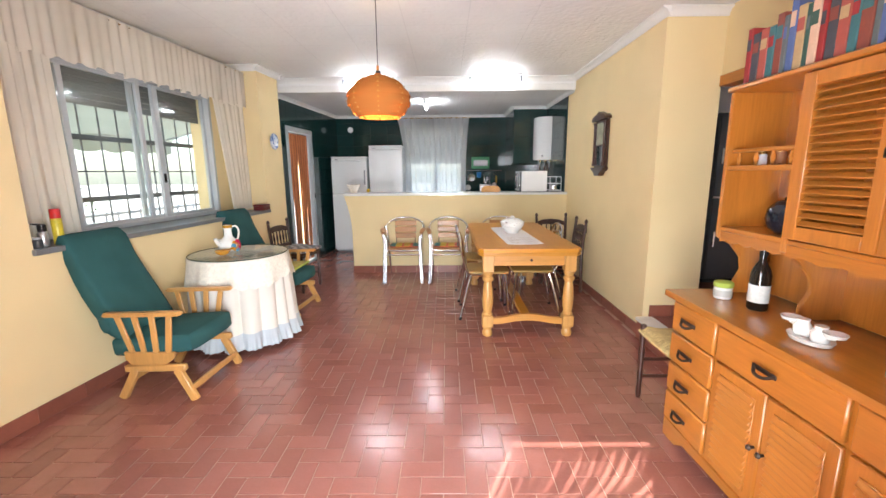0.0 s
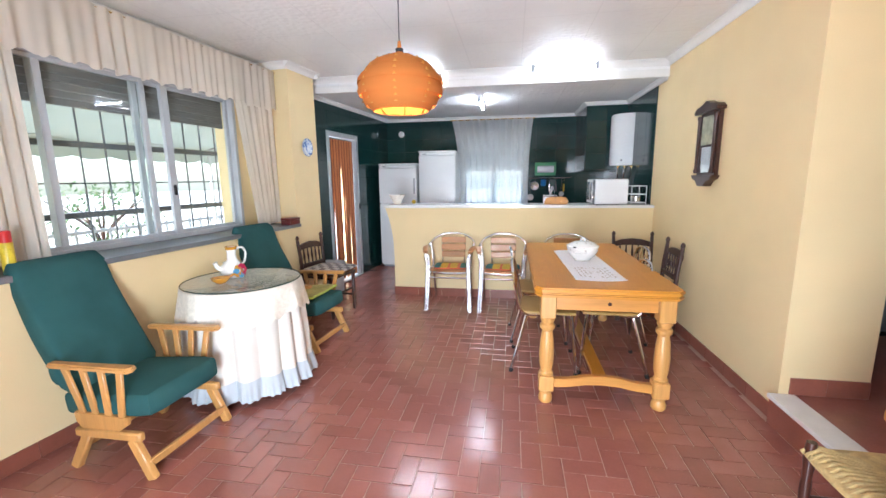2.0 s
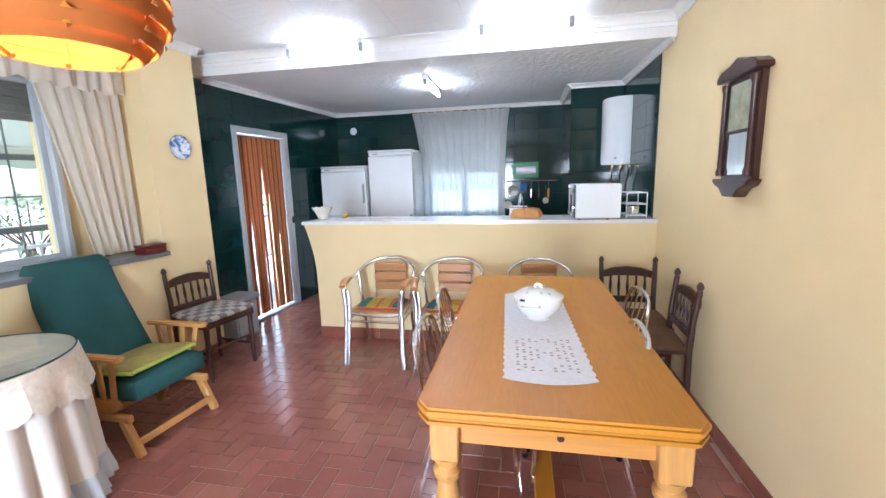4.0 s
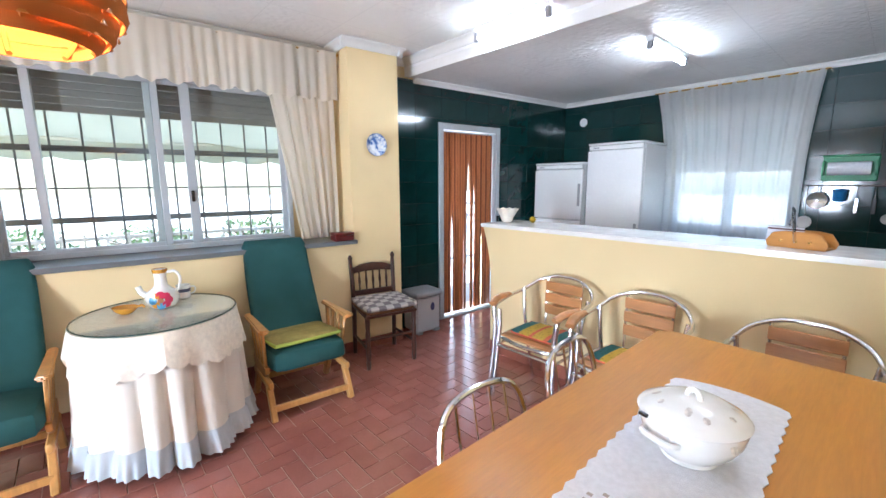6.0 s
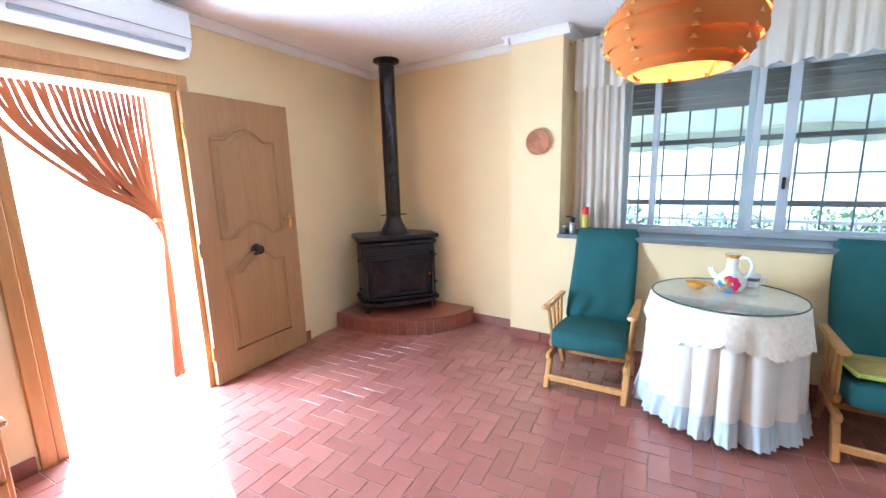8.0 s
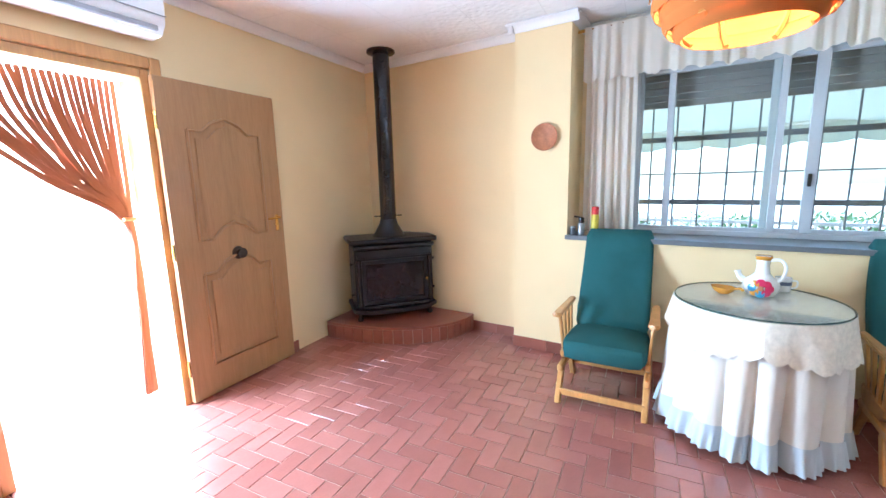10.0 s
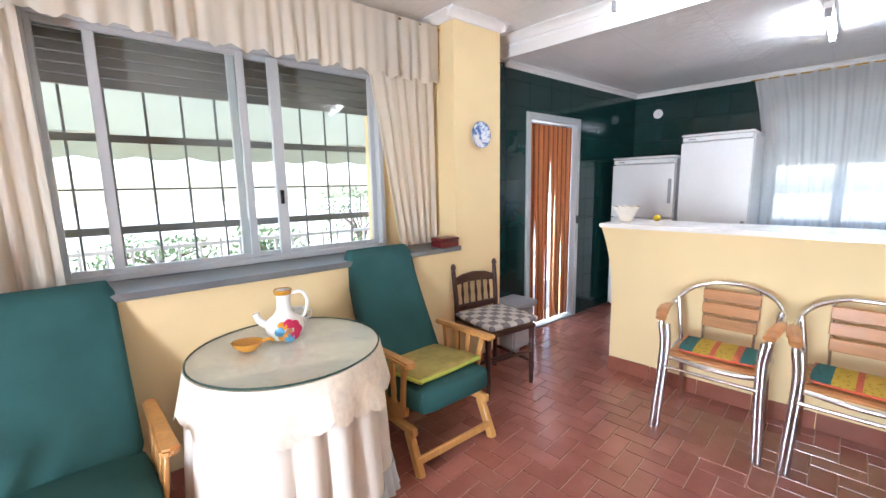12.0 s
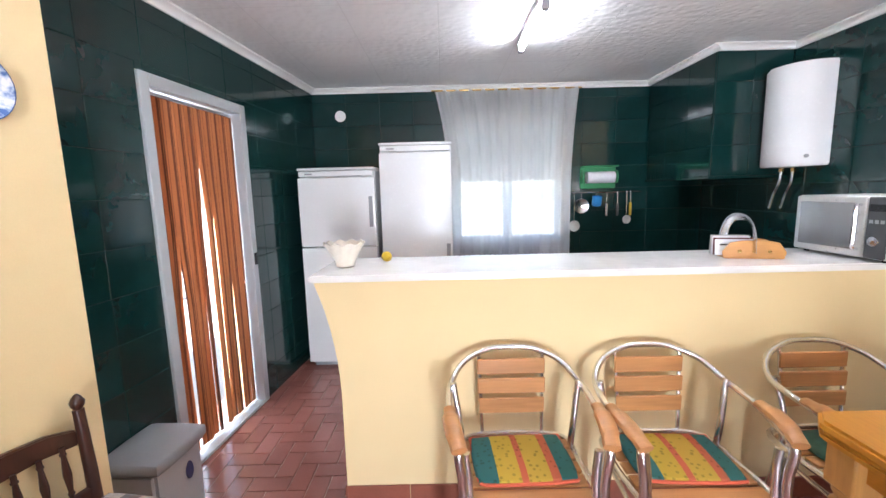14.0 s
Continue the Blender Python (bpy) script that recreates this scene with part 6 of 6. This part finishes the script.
part("handle", tube([(0, -0.085, 0.045), (0, 0, 0.03), (0, 0.085, 0.045)], 0.008, 8), CERAMIC, oc)
gj = thing("glass_jar", DM @ pose(0.14, -0.88, 0.786), "pale green glass jar on the dresser top", "jar")
part("body", lathe([(0.034, 0), (0.040, 0.006), (0.040, 0.07), (0.030, 0.085), (0.026, 0.085), (0.034, 0.07), (0.034, 0.008)], 20), surface("pale green glass", (0.45, 0.55, 0.48), 0.1, vary=0.1, relief=0), gj)
part("lid", lathe([(0.031, 0.086), (0.031, 0.10)], 18), GREYPLASTIC, gj)
for k_, (yy, rr, hh, mt) in enumerate(((-0.10, 0.018, 0.042, WHITECLOTH), (-0.20, 0.02, 0.05, CLAY), (-0.30, 0.018, 0.045, DARKGREY))):
    e = thing("spice_jar", DM @ pose(U0 + 0.10, yy, 1.389), "small spice jar on the gallery shelf", "jar", "spice jars")
    part("body", lathe([(rr * 0.9, 0), (rr, 0.003), (rr, hh), (rr * 0.8, hh + 0.004)], 14), mt, e)
    part("lid", lathe([(rr * 0.85, hh + 0.004), (rr * 0.85, hh + 0.014)], 14), BRASS, e)


# ---- kitchen things ----
def fridge(name, x0, x1, y0, y1, h, split, label):
    e = thing(name, HM @ pose((x0 + x1) / 2, (y0 + y1) / 2, 0), label, "refrigerator")
    w, d = (x1 - x0) / 2, (y1 - y0) / 2
    part("body", box(-w, w, -d + 0.06, d, 0.03, h, 0.012), ENAMEL, e)
    part("top_panel", box(-w - 0.002, w + 0.002, -d, d, h, h + 0.022, 0.008), ENAMEL, e)
    part("plinth", box(-w + 0.02, w - 0.02, -d + 0.09, d - 0.02, 0, 0.03), GREYPLASTIC, e)
    zs = [0.06] + split + [h - 0.05]
    for z0_, z1_ in zip(zs, zs[1:]):
        dd = part("door", box(-w, w, -d, -d + 0.055, z0_ + 0.004, z1_ - 0.004, 0.012, seg=2), ENAMEL, e)
        part("handle", box(w - 0.05, w - 0.02, -d - 0.004, -d + 0.004, (z0_ + z1_) / 2 - 0.12, (z0_ + z1_) / 2 + 0.12, 0.003), GREYPLASTIC, dd)
    part("control_strip", box(-w + 0.01, w - 0.01, -d + 0.004, -d + 0.05, h - 0.046, h - 0.004, 0.004), ENAMEL, e)
    part("badge", box(-w + 0.06, -w + 0.12, -d + 0.001, -d + 0.004, h - 0.032, h - 0.02), GREYPLASTIC, e)
    return e


fridge("refrigerator", -0.63, -0.03, 1.50, 2.10, 1.62, [1.02], "tall white refrigerator against the green tiled wall")
fridge("freezer", 0.01, 0.575, 1.52, 2.10, 1.80, [], "taller white upright freezer beside the refrigerator")

hood = house(thing("cooker_hood", Matrix(), "green tiled cooker hood built into the kitchen corner", "cooker hood"))
part("core", box(2.41, EX - 0.012, 1.24, NY - 0.012, 1.50, KH - 0.002), GREENJOINT, hood)
part("lower_edge", box(2.395, EX - 0.011, 1.225, NY - 0.011, 1.478, 1.499, 0.004), GREEN, hood)
for i in range(2):
    for j in range(4):
        part("tile", box(2.411 + 0.258 * i, 2.411 + 0.258 * (i + 1) - 0.002, 1.231, 1.239, 1.50 + 0.214 * j, 1.50 + 0.214 * (j + 1) - 0.002, 0.0015), GREEN, hood)
for i in range(3):
    for j in range(4):
        part("tile", box(2.401, 2.409, 1.24 + 0.30 * i, 1.24 + 0.30 * (i + 1) - 0.002, 1.50 + 0.214 * j, 1.50 + 0.214 * (j + 1) - 0.002, 0.0015), GREEN, hood)

wh = thing("water_heater", HM @ pose(2.86, 1.228, 1.545), "white wall-mounted gas water heater with a rounded front and pipes", "water heater")
front = [(-0.11, 0), (-0.16, -0.09), (-0.163, -0.14), (-0.153, -0.205), (-0.128, -0.255), (-0.09, -0.295), (-0.045, -0.322), (0.01, -0.336), (0.076, -0.34), (0.076, 0)]
part("casing", plate(front, 0.64, 0.008, "z"), ENAMEL, wh)
for dx in (-0.05, 0.03):
    part("pipe", tube(spline([(dx, -0.12, 0), (dx, -0.11, -0.10), (dx + 0.01, -0.06, -0.18), (dx + 0.01, -0.03, -0.28)], 5), 0.010, 8), ALU, wh)
    part("nut", lathe([(0.016, -0.03), (0.016, -0.005)], 6), BRASS, wh, m=pose(dx, -0.12, 0))
part("knob", lathe([(0.012, 0), (0.012, 0.012), (0.008, 0.015)], 12), GREYPLASTIC, wh, m=pose(-0.06, -0.314, 0.06, 90, 0, -30))

mw = thing("microwave", HM @ pose(2.45, 0.15, ZB, 0, 0, -90) @ Matrix.Diagonal((1.1, 0.85, 1, 1)), "silver microwave oven with a mirrored door on the bar", "microwave")
part("casing", box(-0.205, 0.205, -0.16, 0.238, 0.012, 0.28, 0.01), ENAMEL, mw)
part("door", box(-0.20, 0.115, -0.172, -0.161, 0.016, 0.276, 0.006), surface("silver plastic", (0.55, 0.54, 0.53), 0.3, 0.5, vary=0.04), mw)
part("window", box(-0.175, 0.075, -0.176, -0.173, 0.045, 0.250, 0.003), surface("mirrored oven window", (0.50, 0.48, 0.46), 0.06, 0.9, vary=0.03, relief=0.0), mw, "mirrored oven window")
part("door_handle", tube(spline([(0.095, -0.172, 0.05), (0.095, -0.198, 0.06), (0.095, -0.20, 0.146), (0.095, -0.198, 0.232), (0.095, -0.172, 0.242)], 5), 0.007, 8), CHROME, mw, "chrome bar handle")
part("control_panel", box(0.119, 0.20, -0.172, -0.161, 0.016, 0.276, 0.005), DARKGREY, mw, "dark control panel")
part("display", box(0.13, 0.19, -0.1745, -0.1725, 0.215, 0.245, 0.001), BLACK, mw)
for k in range(3):
    part("button", box(0.132 + 0.021 * k, 0.147 + 0.021 * k, -0.1745, -0.1725, 0.165, 0.180, 0.001), GREYPLASTIC, mw)
part("dial", lathe([(0.022, 0), (0.020, 0.014), (0.004, 0.016)], 20), CHROME, mw, m=pose(0.16, -0.172, 0.09, 90))
for x in (-0.17, 0.17):
    for y in (-0.12, 0.13):
        part("foot", lathe([(0.012, 0), (0.012, 0.012)], 10), BLACK, mw, m=pose(x, y, 0))

rk = thing("dish_rack", HM @ pose(2.80, 0.20, ZB), "white wire dish rack with pans on the bar", "dish rack")
for x in (-0.075, 0.075):
    for y in (-0.13, 0.13):
        part("upright", tube([(x, y, 0), (x, y, 0.20)], 0.004, 6), ENAMEL, rk)
for z in (0.02, 0.11, 0.20):
    part("tier", tube([(-0.075, -0.13, z), (0.075, -0.13, z), (0.075, 0.13, z), (-0.075, 0.13, z), (-0.075, -0.13, z)], 0.004, 6), ENAMEL, rk)
    for k in range(5):
        part("wire", tube([(-0.075, -0.10 + 0.05 * k, z), (0.075, -0.10 + 0.05 * k, z)], 0.002, 5), ENAMEL, rk)
pn = thing("saucepan", HM @ pose(2.80, 0.18, ZB + 0.025), "small steel saucepan in the dish rack", "saucepan")
part("pan", lathe([(0.05, 0), (0.055, 0.005), (0.058, 0.06), (0.055, 0.06), (0.05, 0.008), (0.01, 0.006)], 20), CHROME, pn)
part("handle", beam((0, -0.055, 0.05), (0, -0.12, 0.055), 0.014, 0.008, 0.003), BLACK, pn)

bs = thing("letter_basket", HM @ pose(1.94, 0.19, ZB, 0, 0, -14), "wooden basket with an arched silver handle and papers", "basket")
side_o = [(-0.12, 0), (0.12, 0), (0.13, 0.03), (0.10, 0.075), (0.05, 0.085), (-0.05, 0.085), (-0.10, 0.075), (-0.13, 0.03)]
for y in (-0.06, 0.05):
    b = plate(side_o, 0.010, 0.003, "y")
    part("side", b, PINE_X, bs, m=pose(0, y, 0))
part("base", box(-0.115, 0.115, -0.05, 0.05, 0.0, 0.010, 0.002), PINE_X, bs)
part("handle", tube(spline([(0.0, -0.065, 0.03), (-0.01, -0.072, 0.12), (-0.025, -0.055, 0.175), (-0.045, 0.0, 0.192), (-0.065, 0.045, 0.175), (-0.08, 0.066, 0.12), (-0.085, 0.065, 0.03)], 5), 0.018, 8, flat=0.25), ALU, bs, "arched silver strap handle")
for x in (-0.06, 0.0, 0.06):
    part("stud", lathe([(0.004, 0), (0.008, 0.002), (0.003, 0.005)], 8), BRASS, bs, m=pose(x, -0.062, 0.035, 90))
for k in range(4):
    ppr = thing("folded_paper", HM @ pose(1.89, 0.18 + 0.015 * k, ZB + 0.011, -8 + 5 * k, 0, -14), "folded printed papers standing in the basket", "paper")
    part("sheet", box(-0.10, 0.06, -0.002, 0.002, 0, 0.075 + 0.006 * k, 0.0008), (WHITECLOTH, RED, WHITECLOTH, surface("pale print", (0.5, 0.5, 0.5), 0.7))[k], ppr)
    part("print_bar", box(-0.08, 0.02, -0.0028, -0.0021, 0.045, 0.053), DARKGREY, ppr)

bw = thing("bowl", HM @ pose(0.035, 0.185, ZB), "cream ceramic bowl with a fluted rim on the bar", "bowl")
prof_b = [(0.035, 0), (0.045, 0.006), (0.046, 0.02), (0.060, 0.05), (0.085, 0.10), (0.096, 0.115), (0.090, 0.115), (0.078, 0.095), (0.05, 0.045), (0.01, 0.025)]
b = lathe(prof_b, 40)
for v in b.verts:
    r_ = math.hypot(v.co.x, v.co.y)
    if v.co.z > 0.08:
        a = math.atan2(v.co.y, v.co.x)
        v.co.z += 0.006 * math.sin(10 * a)
part("bowl", b, surface("cream glazed ceramic", (0.78, 0.72, 0.62), 0.2, vary=0.08, coarse=10), bw)
lm = thing("lemon", HM @ pose(0.215, 0.30, ZB + 0.026), "small yellow lemon on the bar top", "lemon")
lm_b = lathe([(0.003, -0.034), (0.010, -0.029), (0.022, -0.016), (0.026, 0.0), (0.022, 0.016), (0.010, 0.029), (0.003, 0.036)], 16)
part("fruit", lm_b, surface("lemon skin", (0.62, 0.42, 0.02), 0.45, vary=0.12, coarse=30, fine=200, relief=0.3), lm, m=pose(0, 0, 0, 90, 0, 40))
part("stalk", lathe([(0.003, 0), (0.004, 0.004)], 6), DARKWOOD, lm, m=pose(0.02, -0.024, 0.0, 90, 0, 40))

vt = thing("vent_cover", HM @ pose(-0.42, NY - 0.010, 2.14, 90), "round white plastic vent cover on the tiles", "vent")
part("disc", lathe([(0.012, 0), (0.048, 0.0), (0.050, 0.006), (0.044, 0.013), (0.01, 0.015)], 28), ENAMEL, vt)
part("knob", lathe([(0.012, 0.015), (0.010, 0.022), (0.003, 0.024)], 12), ENAMEL, vt)

pp = thing("paper_holder", HM @ pose(1.95, NY - 0.075, 1.53), "green plastic kitchen paper holder with a white roll", "paper holder")
GRN = surface("green plastic", (0.04, 0.30, 0.12), 0.4, vary=0.06)
part("back_plate", box(-0.165, 0.165, 0.045, 0.062, -0.10, 0.11, 0.01), GRN, pp)
for s in (-1, 1):
    part("arm", plate([(0.06, -0.06), (0.06, 0.07), (-0.02, 0.06), (-0.035, 0.0), (-0.02, -0.05)], 0.014, 0.004, "x"), GRN, pp, m=pose(s * 0.155 - 0.007, 0, 0))
part("top_shelf", box(-0.165, 0.165, -0.03, 0.05, 0.095, 0.108, 0.005), GRN, pp)
part("roll", tube([(-0.125, -0.01, 0.0), (0.125, -0.01, 0.0)], 0.052, 24), WHITECLOTH, pp, "white paper roll")

ur = thing("utensil_rail", HM @ pose(2.02, NY - 0.05, 1.395), "steel rail with hanging kitchen utensils", "utensil rail")
part("rail", tube([(-0.32, 0, 0), (0.33, 0, 0)], 0.006, 8), CHROME, ur)
for x in (-0.31, 0.32):
    part("bracket", tube([(x, 0, 0), (x, 0.04, 0)], 0.006, 8), CHROME, ur)
WHP = surface("white plastic", (0.74, 0.74, 0.70), 0.4)
def hang(x, l_):
    return tube([(x, -0.004, 0.004), (x, -0.012, -0.02), (x, -0.012, -l_)], 0.003, 6)
for x, r_, l_, mt, nm in ((-0.235, 0.070, 0.06, ALU, "strainer"), (-0.30, 0.052, 0.26, WHP, "ladle"), (0.185, 0.040, 0.22, WHP, "skimmer")):
    u_ = thing(nm, HM @ pose(2.02 + x, NY - 0.066, 1.395), "hanging metal and plastic " + nm + " on the rail", nm)
    part("shaft", hang(0, l_), ALU, u_)
    part("bowl", lathe([(0.008, 0.0), (r_ * 0.7, 0.006), (r_, 0.02), (r_ * 0.95, 0.022), (0.01, 0.005)], 20), mt, u_, m=pose(0, 0.0, -l_ - r_ * 0.9, 90))
u_ = thing("blue_mug", HM @ pose(2.02 - 0.10, NY - 0.07, 1.395), "blue enamel mug hanging from the rail", "mug")
part("shaft", hang(0, 0.03), ALU, u_)
part("body", lathe([(0.038, 0), (0.042, 0.005), (0.044, 0.085), (0.04, 0.085), (0.036, 0.01)], 20), surface("blue enamel", (0.03, 0.22, 0.55), 0.3), u_, m=pose(0.0, -0.02, -0.12, 15, 0, 0))
for x, mt in ((0.0, ALU), (0.22, surface("yellow handle", (0.6, 0.42, 0.03), 0.4)), (0.10, DARKGREY)):
    u_ = thing("spatula", HM @ pose(2.02 + x, NY - 0.066, 1.395), "slim hanging spatula on the steel rail", "spatula")
    part("shaft", hang(0, 0.10), ALU, u_)
    part("blade", box(-0.012, 0.012, -0.015, -0.009, -0.22, -0.10, 0.003), mt, u_)

# fluorescent lamps
def tube_lamp(m, l_, label, drop, lit=TUBE):
    e = thing("fluorescent_lamp", m, label, "ceiling light", "fluorescent lamps")
    part("base", box(-l_ / 2 - 0.02, l_ / 2 + 0.02, -0.025, 0.025, -0.035, 0.0, 0.004), ENAMEL, e)
    for s in (-1, 1):
        part("end_cap", box(s * l_ / 2 - 0.018, s * l_ / 2 + 0.018, -0.018, 0.018, -drop - 0.022, -0.035, 0.004), GREYPLASTIC, e)
    part("tube", tube([(-l_ / 2 + 0.018, 0, -drop), (l_ / 2 - 0.018, 0, -drop)], 0.014, 14), lit, e, "lit white tube")
    return e


tube_lamp(HM @ pose(0.37, -0.24, H), 0.60, "lit white fluorescent tube lamp by the ceiling step", 0.075)
tube_lamp(HM @ pose(1.92, -0.36, H), 0.60, "lit white fluorescent tube lamp by the ceiling step", 0.075)
tube_lamp(HM @ pose(1.025, 0.73, KH, 0, 0, 90), 0.62, "lit white fluorescent tube lamp on the kitchen ceiling", 0.06, TUBE_K)

# store room: tall dark cupboard and a laden shelf
cb = thing("tall_cupboard", HM @ pose(4.35, -1.0, 0.18), "tall dark grey cupboard in the store room", "cupboard")
part("body", box(-0.30, 0.30, -0.28, 0.28, 0.04, 1.75, 0.008), DARKGREY, cb)
part("plinth", box(-0.28, 0.28, -0.26, 0.26, 0, 0.04), BLACK, cb)
for z0_, z1_ in ((0.06, 0.90), (0.93, 1.72)):
    d_ = part("door", box(-0.29, 0.29, -0.30, -0.281, z0_, z1_, 0.005), DARKGREY, cb)
    part("handle", box(-0.26, -0.24, -0.325, -0.301, (z0_ + z1_) / 2 - 0.08, (z0_ + z1_) / 2 + 0.08, 0.004), ALU, d_)
part("band", box(-0.295, 0.295, -0.305, -0.281, 0.902, 0.928, 0.003), ALU, cb)
shf = thing("storage_shelf", HM @ pose(3.62, -0.85, 0.18), "dark wooden shelf unit crowded with household things", "shelf")
for x in (-0.13, 0.30):
    part("side", box(x - 0.012, x + 0.012, -0.20, 0.20, 0, 1.75, 0.003), DARKWOOD, shf)
for z in (0.05, 0.45, 0.85, 1.25, 1.65):
    part("shelf", box(-0.117, 0.287, -0.20, 0.20, z, z + 0.02, 0.003), DARKWOOD, shf)
rnd = random.Random(31)
for z in (0.07, 0.47, 0.87, 1.27, 1.67):
    x = -0.10
    while x < 0.22:
        w, h = rnd.uniform(0.05, 0.11), rnd.uniform(0.10, 0.28)
        bx = thing("storage_box", HM @ pose(3.62 + x + w / 2, -0.95, 0.18 + z), "small household box on the store shelf", "box", "store room boxes")
        part("carton", box(-w / 2, w / 2, -0.08, 0.08, 0, h, 0.004), BM[rnd.randrange(10)], bx)
        part("flap", box(-w / 2 + 0.002, w / 2 - 0.002, -0.078, 0.078, h, h + 0.004, 0.001), BM[rnd.randrange(10)], bx)
        x += w + 0.012


# ---- single tiles of walls and floor ----
def wall_tiles(parent, origin, along, out, length, z1, skip, w=0.31, h=0.205):
    """Glazed tiles on a wall from origin; skip holds (u0, u1, z0, z1) openings."""
    cache = {}
    o0, x, w_ = Vector(origin), Vector(along), Vector(out)
    m = Matrix((x, w_, Vector((0, 0, 1)))).transposed().to_4x4()
    cols, rows_ = math.ceil(length / w), math.ceil(z1 / h)
    rnd = random.Random(8)
    for i in range(cols):
        for j in range(rows_):
            cells = [(i * w, min(length, (i + 1) * w), j * h, min(z1, (j + 1) * h))]
            for s in skip:
                nxt = []
                for c in cells:
                    if c[1] <= s[0] or c[0] >= s[1] or c[3] <= s[2] or c[2] >= s[3]:
                        nxt.append(c)
                        continue
                    if c[0] < s[0]:
                        nxt.append((c[0], s[0], c[2], c[3]))
                    if c[1] > s[1]:
                        nxt.append((s[1], c[1], c[2], c[3]))
                    if c[3] > s[3]:
                        nxt.append((max(c[0], s[0]), min(c[1], s[1]), s[3], c[3]))
                    if c[2] < s[2]:
                        nxt.append((max(c[0], s[0]), min(c[1], s[1]), c[2], s[2]))
                cells = nxt
            for a, b_, c, d in cells:
                if b_ - a < 0.015 or d - c < 0.015:
                    continue
                key = (round(b_ - a, 3), round(d - c, 3))
                if key not in cache:
                    cache[key] = mesh_of("tile", box(0.001, key[0] - 0.001, 0, 0.008, 0.001, key[1] - 0.001, 0.0015), GREEN)
                t = new("tile", cache[key])
                t.parent = parent
                m2 = m @ Matrix.Rotation(radians(rnd.uniform(-0.12, 0.12)), 4, "X")
                m2.translation = o0 + x * a + Vector((0, 0, c))
                t.matrix_basis = m2


b = box(KX + 0.0005, KX + 0.004, 5.085, 5.665, 0, 2.37)
box(KX + 0.0005, KX + 0.004, 6.502, 7.66, 0, 2.37, bm=b)
box(KX + 0.0005, KX + 0.004, 5.665, 6.502, 2.018, 2.37, bm=b)
setting("tile_bed_west", b, GREENJOINT, "dark joint bed behind the green wall tiles", "tile bed")
b = box(-0.68, 0.60, NY - 0.004, NY - 0.0005, 0, 2.37)
box(1.65, EX, NY - 0.004, NY - 0.0005, 0, 2.37, bm=b)
box(0.60, 1.65, NY - 0.004, NY - 0.0005, 0, 0.93, bm=b)
box(0.60, 1.65, NY - 0.004, NY - 0.0005, 2.12, 2.37, bm=b)
house(setting("tile_bed_north", b, GREENJOINT, "dark joint bed behind the green wall tiles", "tile bed"))
house(setting("tile_bed_east", box(EX - 0.004, EX - 0.0005, 0.125, NY - 0.01, 0, 2.37), GREENJOINT, "dark joint bed behind the green wall tiles", "tile bed"))
wall_tiles(wall_kitchen_west, (KX, 5.09, 0), (0, 1, 0), (1, 0, 0), 2.56, 2.355, [(0.575, 1.412, 0, 2.018)])
wall_tiles(wall_north, (-0.68, NY, 0), (1, 0, 0), (0, -1, 0), 3.62, 2.355, [(1.28, 2.33, 0.93, 2.12)])
wall_tiles(wall_east, (EX, 0.13, 0), (0, 1, 0), (-1, 0, 0), 2.04, 2.355, [])

TL, TW = 0.20, 0.10
rnd = random.Random(11)
X0, X1, Y0, Y1 = -1.50, 2.925, -5.55, 2.20
near = []
for r in range(-90, 91):
    for k in range(-18, 19):
        # each course of steps goes one width back and one up
        x, y = -r * TW + k * 2 * TL, -1.60 + r * TW
        for bx, by, w, h in ((x, y, TL, TW), (x + TL, y, TW, TL)):
            cx, cy = bx + w / 2, by + h / 2
            if X0 < cx < X1 and Y0 < cy < Y1 and (HM @ Vector((cx, cy, 0))).x > -2.56:
                near.append((bx, by, min(bx + w, X1), min(by + h, Y1)))
near.sort(key=lambda q: math.hypot((q[0] + q[2]) / 2 - 0.85, ((q[1] + q[3]) / 2 + 3.1) * 0.8))
cache = {}
verts, faces = [], []
for n_, (a, b_, c, d) in enumerate(near):
    w, h = round(c - a, 3), round(d - b_, 3)
    if w < 0.02 or h < 0.02:
        continue
    dz = rnd.uniform(-0.0004, 0.0004)
    if n_ < 300:
        if (w, h) not in cache:
            cache[(w, h)] = mesh_of("tile", box(0.002, w - 0.002, 0.002, h - 0.002, -0.004, 0, 0.0015), TERRA)
        t = new("tile", cache[(w, h)])
        t.parent = floor
        t.matrix_basis = HM @ pose(a, b_, dz, rnd.uniform(-0.1, 0.1), rnd.uniform(-0.1, 0.1), 0)
    else:
        i = len(verts)
        s = 0.002
        for z, k in ((-0.004, s), (dz, s + 0.0015)):
            verts += [(a + k, b_ + k, z), (c - k, b_ + k, z), (c - k, d - k, z), (a + k, d - k, z)]
        faces += [(i + 4, i + 5, i + 6, i + 7)] + [(i + q, i + (q + 1) % 4, i + 4 + (q + 1) % 4, i + 4 + q) for q in range(4)]
me = bpy.data.meshes.new("tiles")
me.from_pydata(verts, [], faces)
me.materials.append(TERRA)
o = house(new("tiles", me))
o.parent = floor
o["kind"] = "stuff"
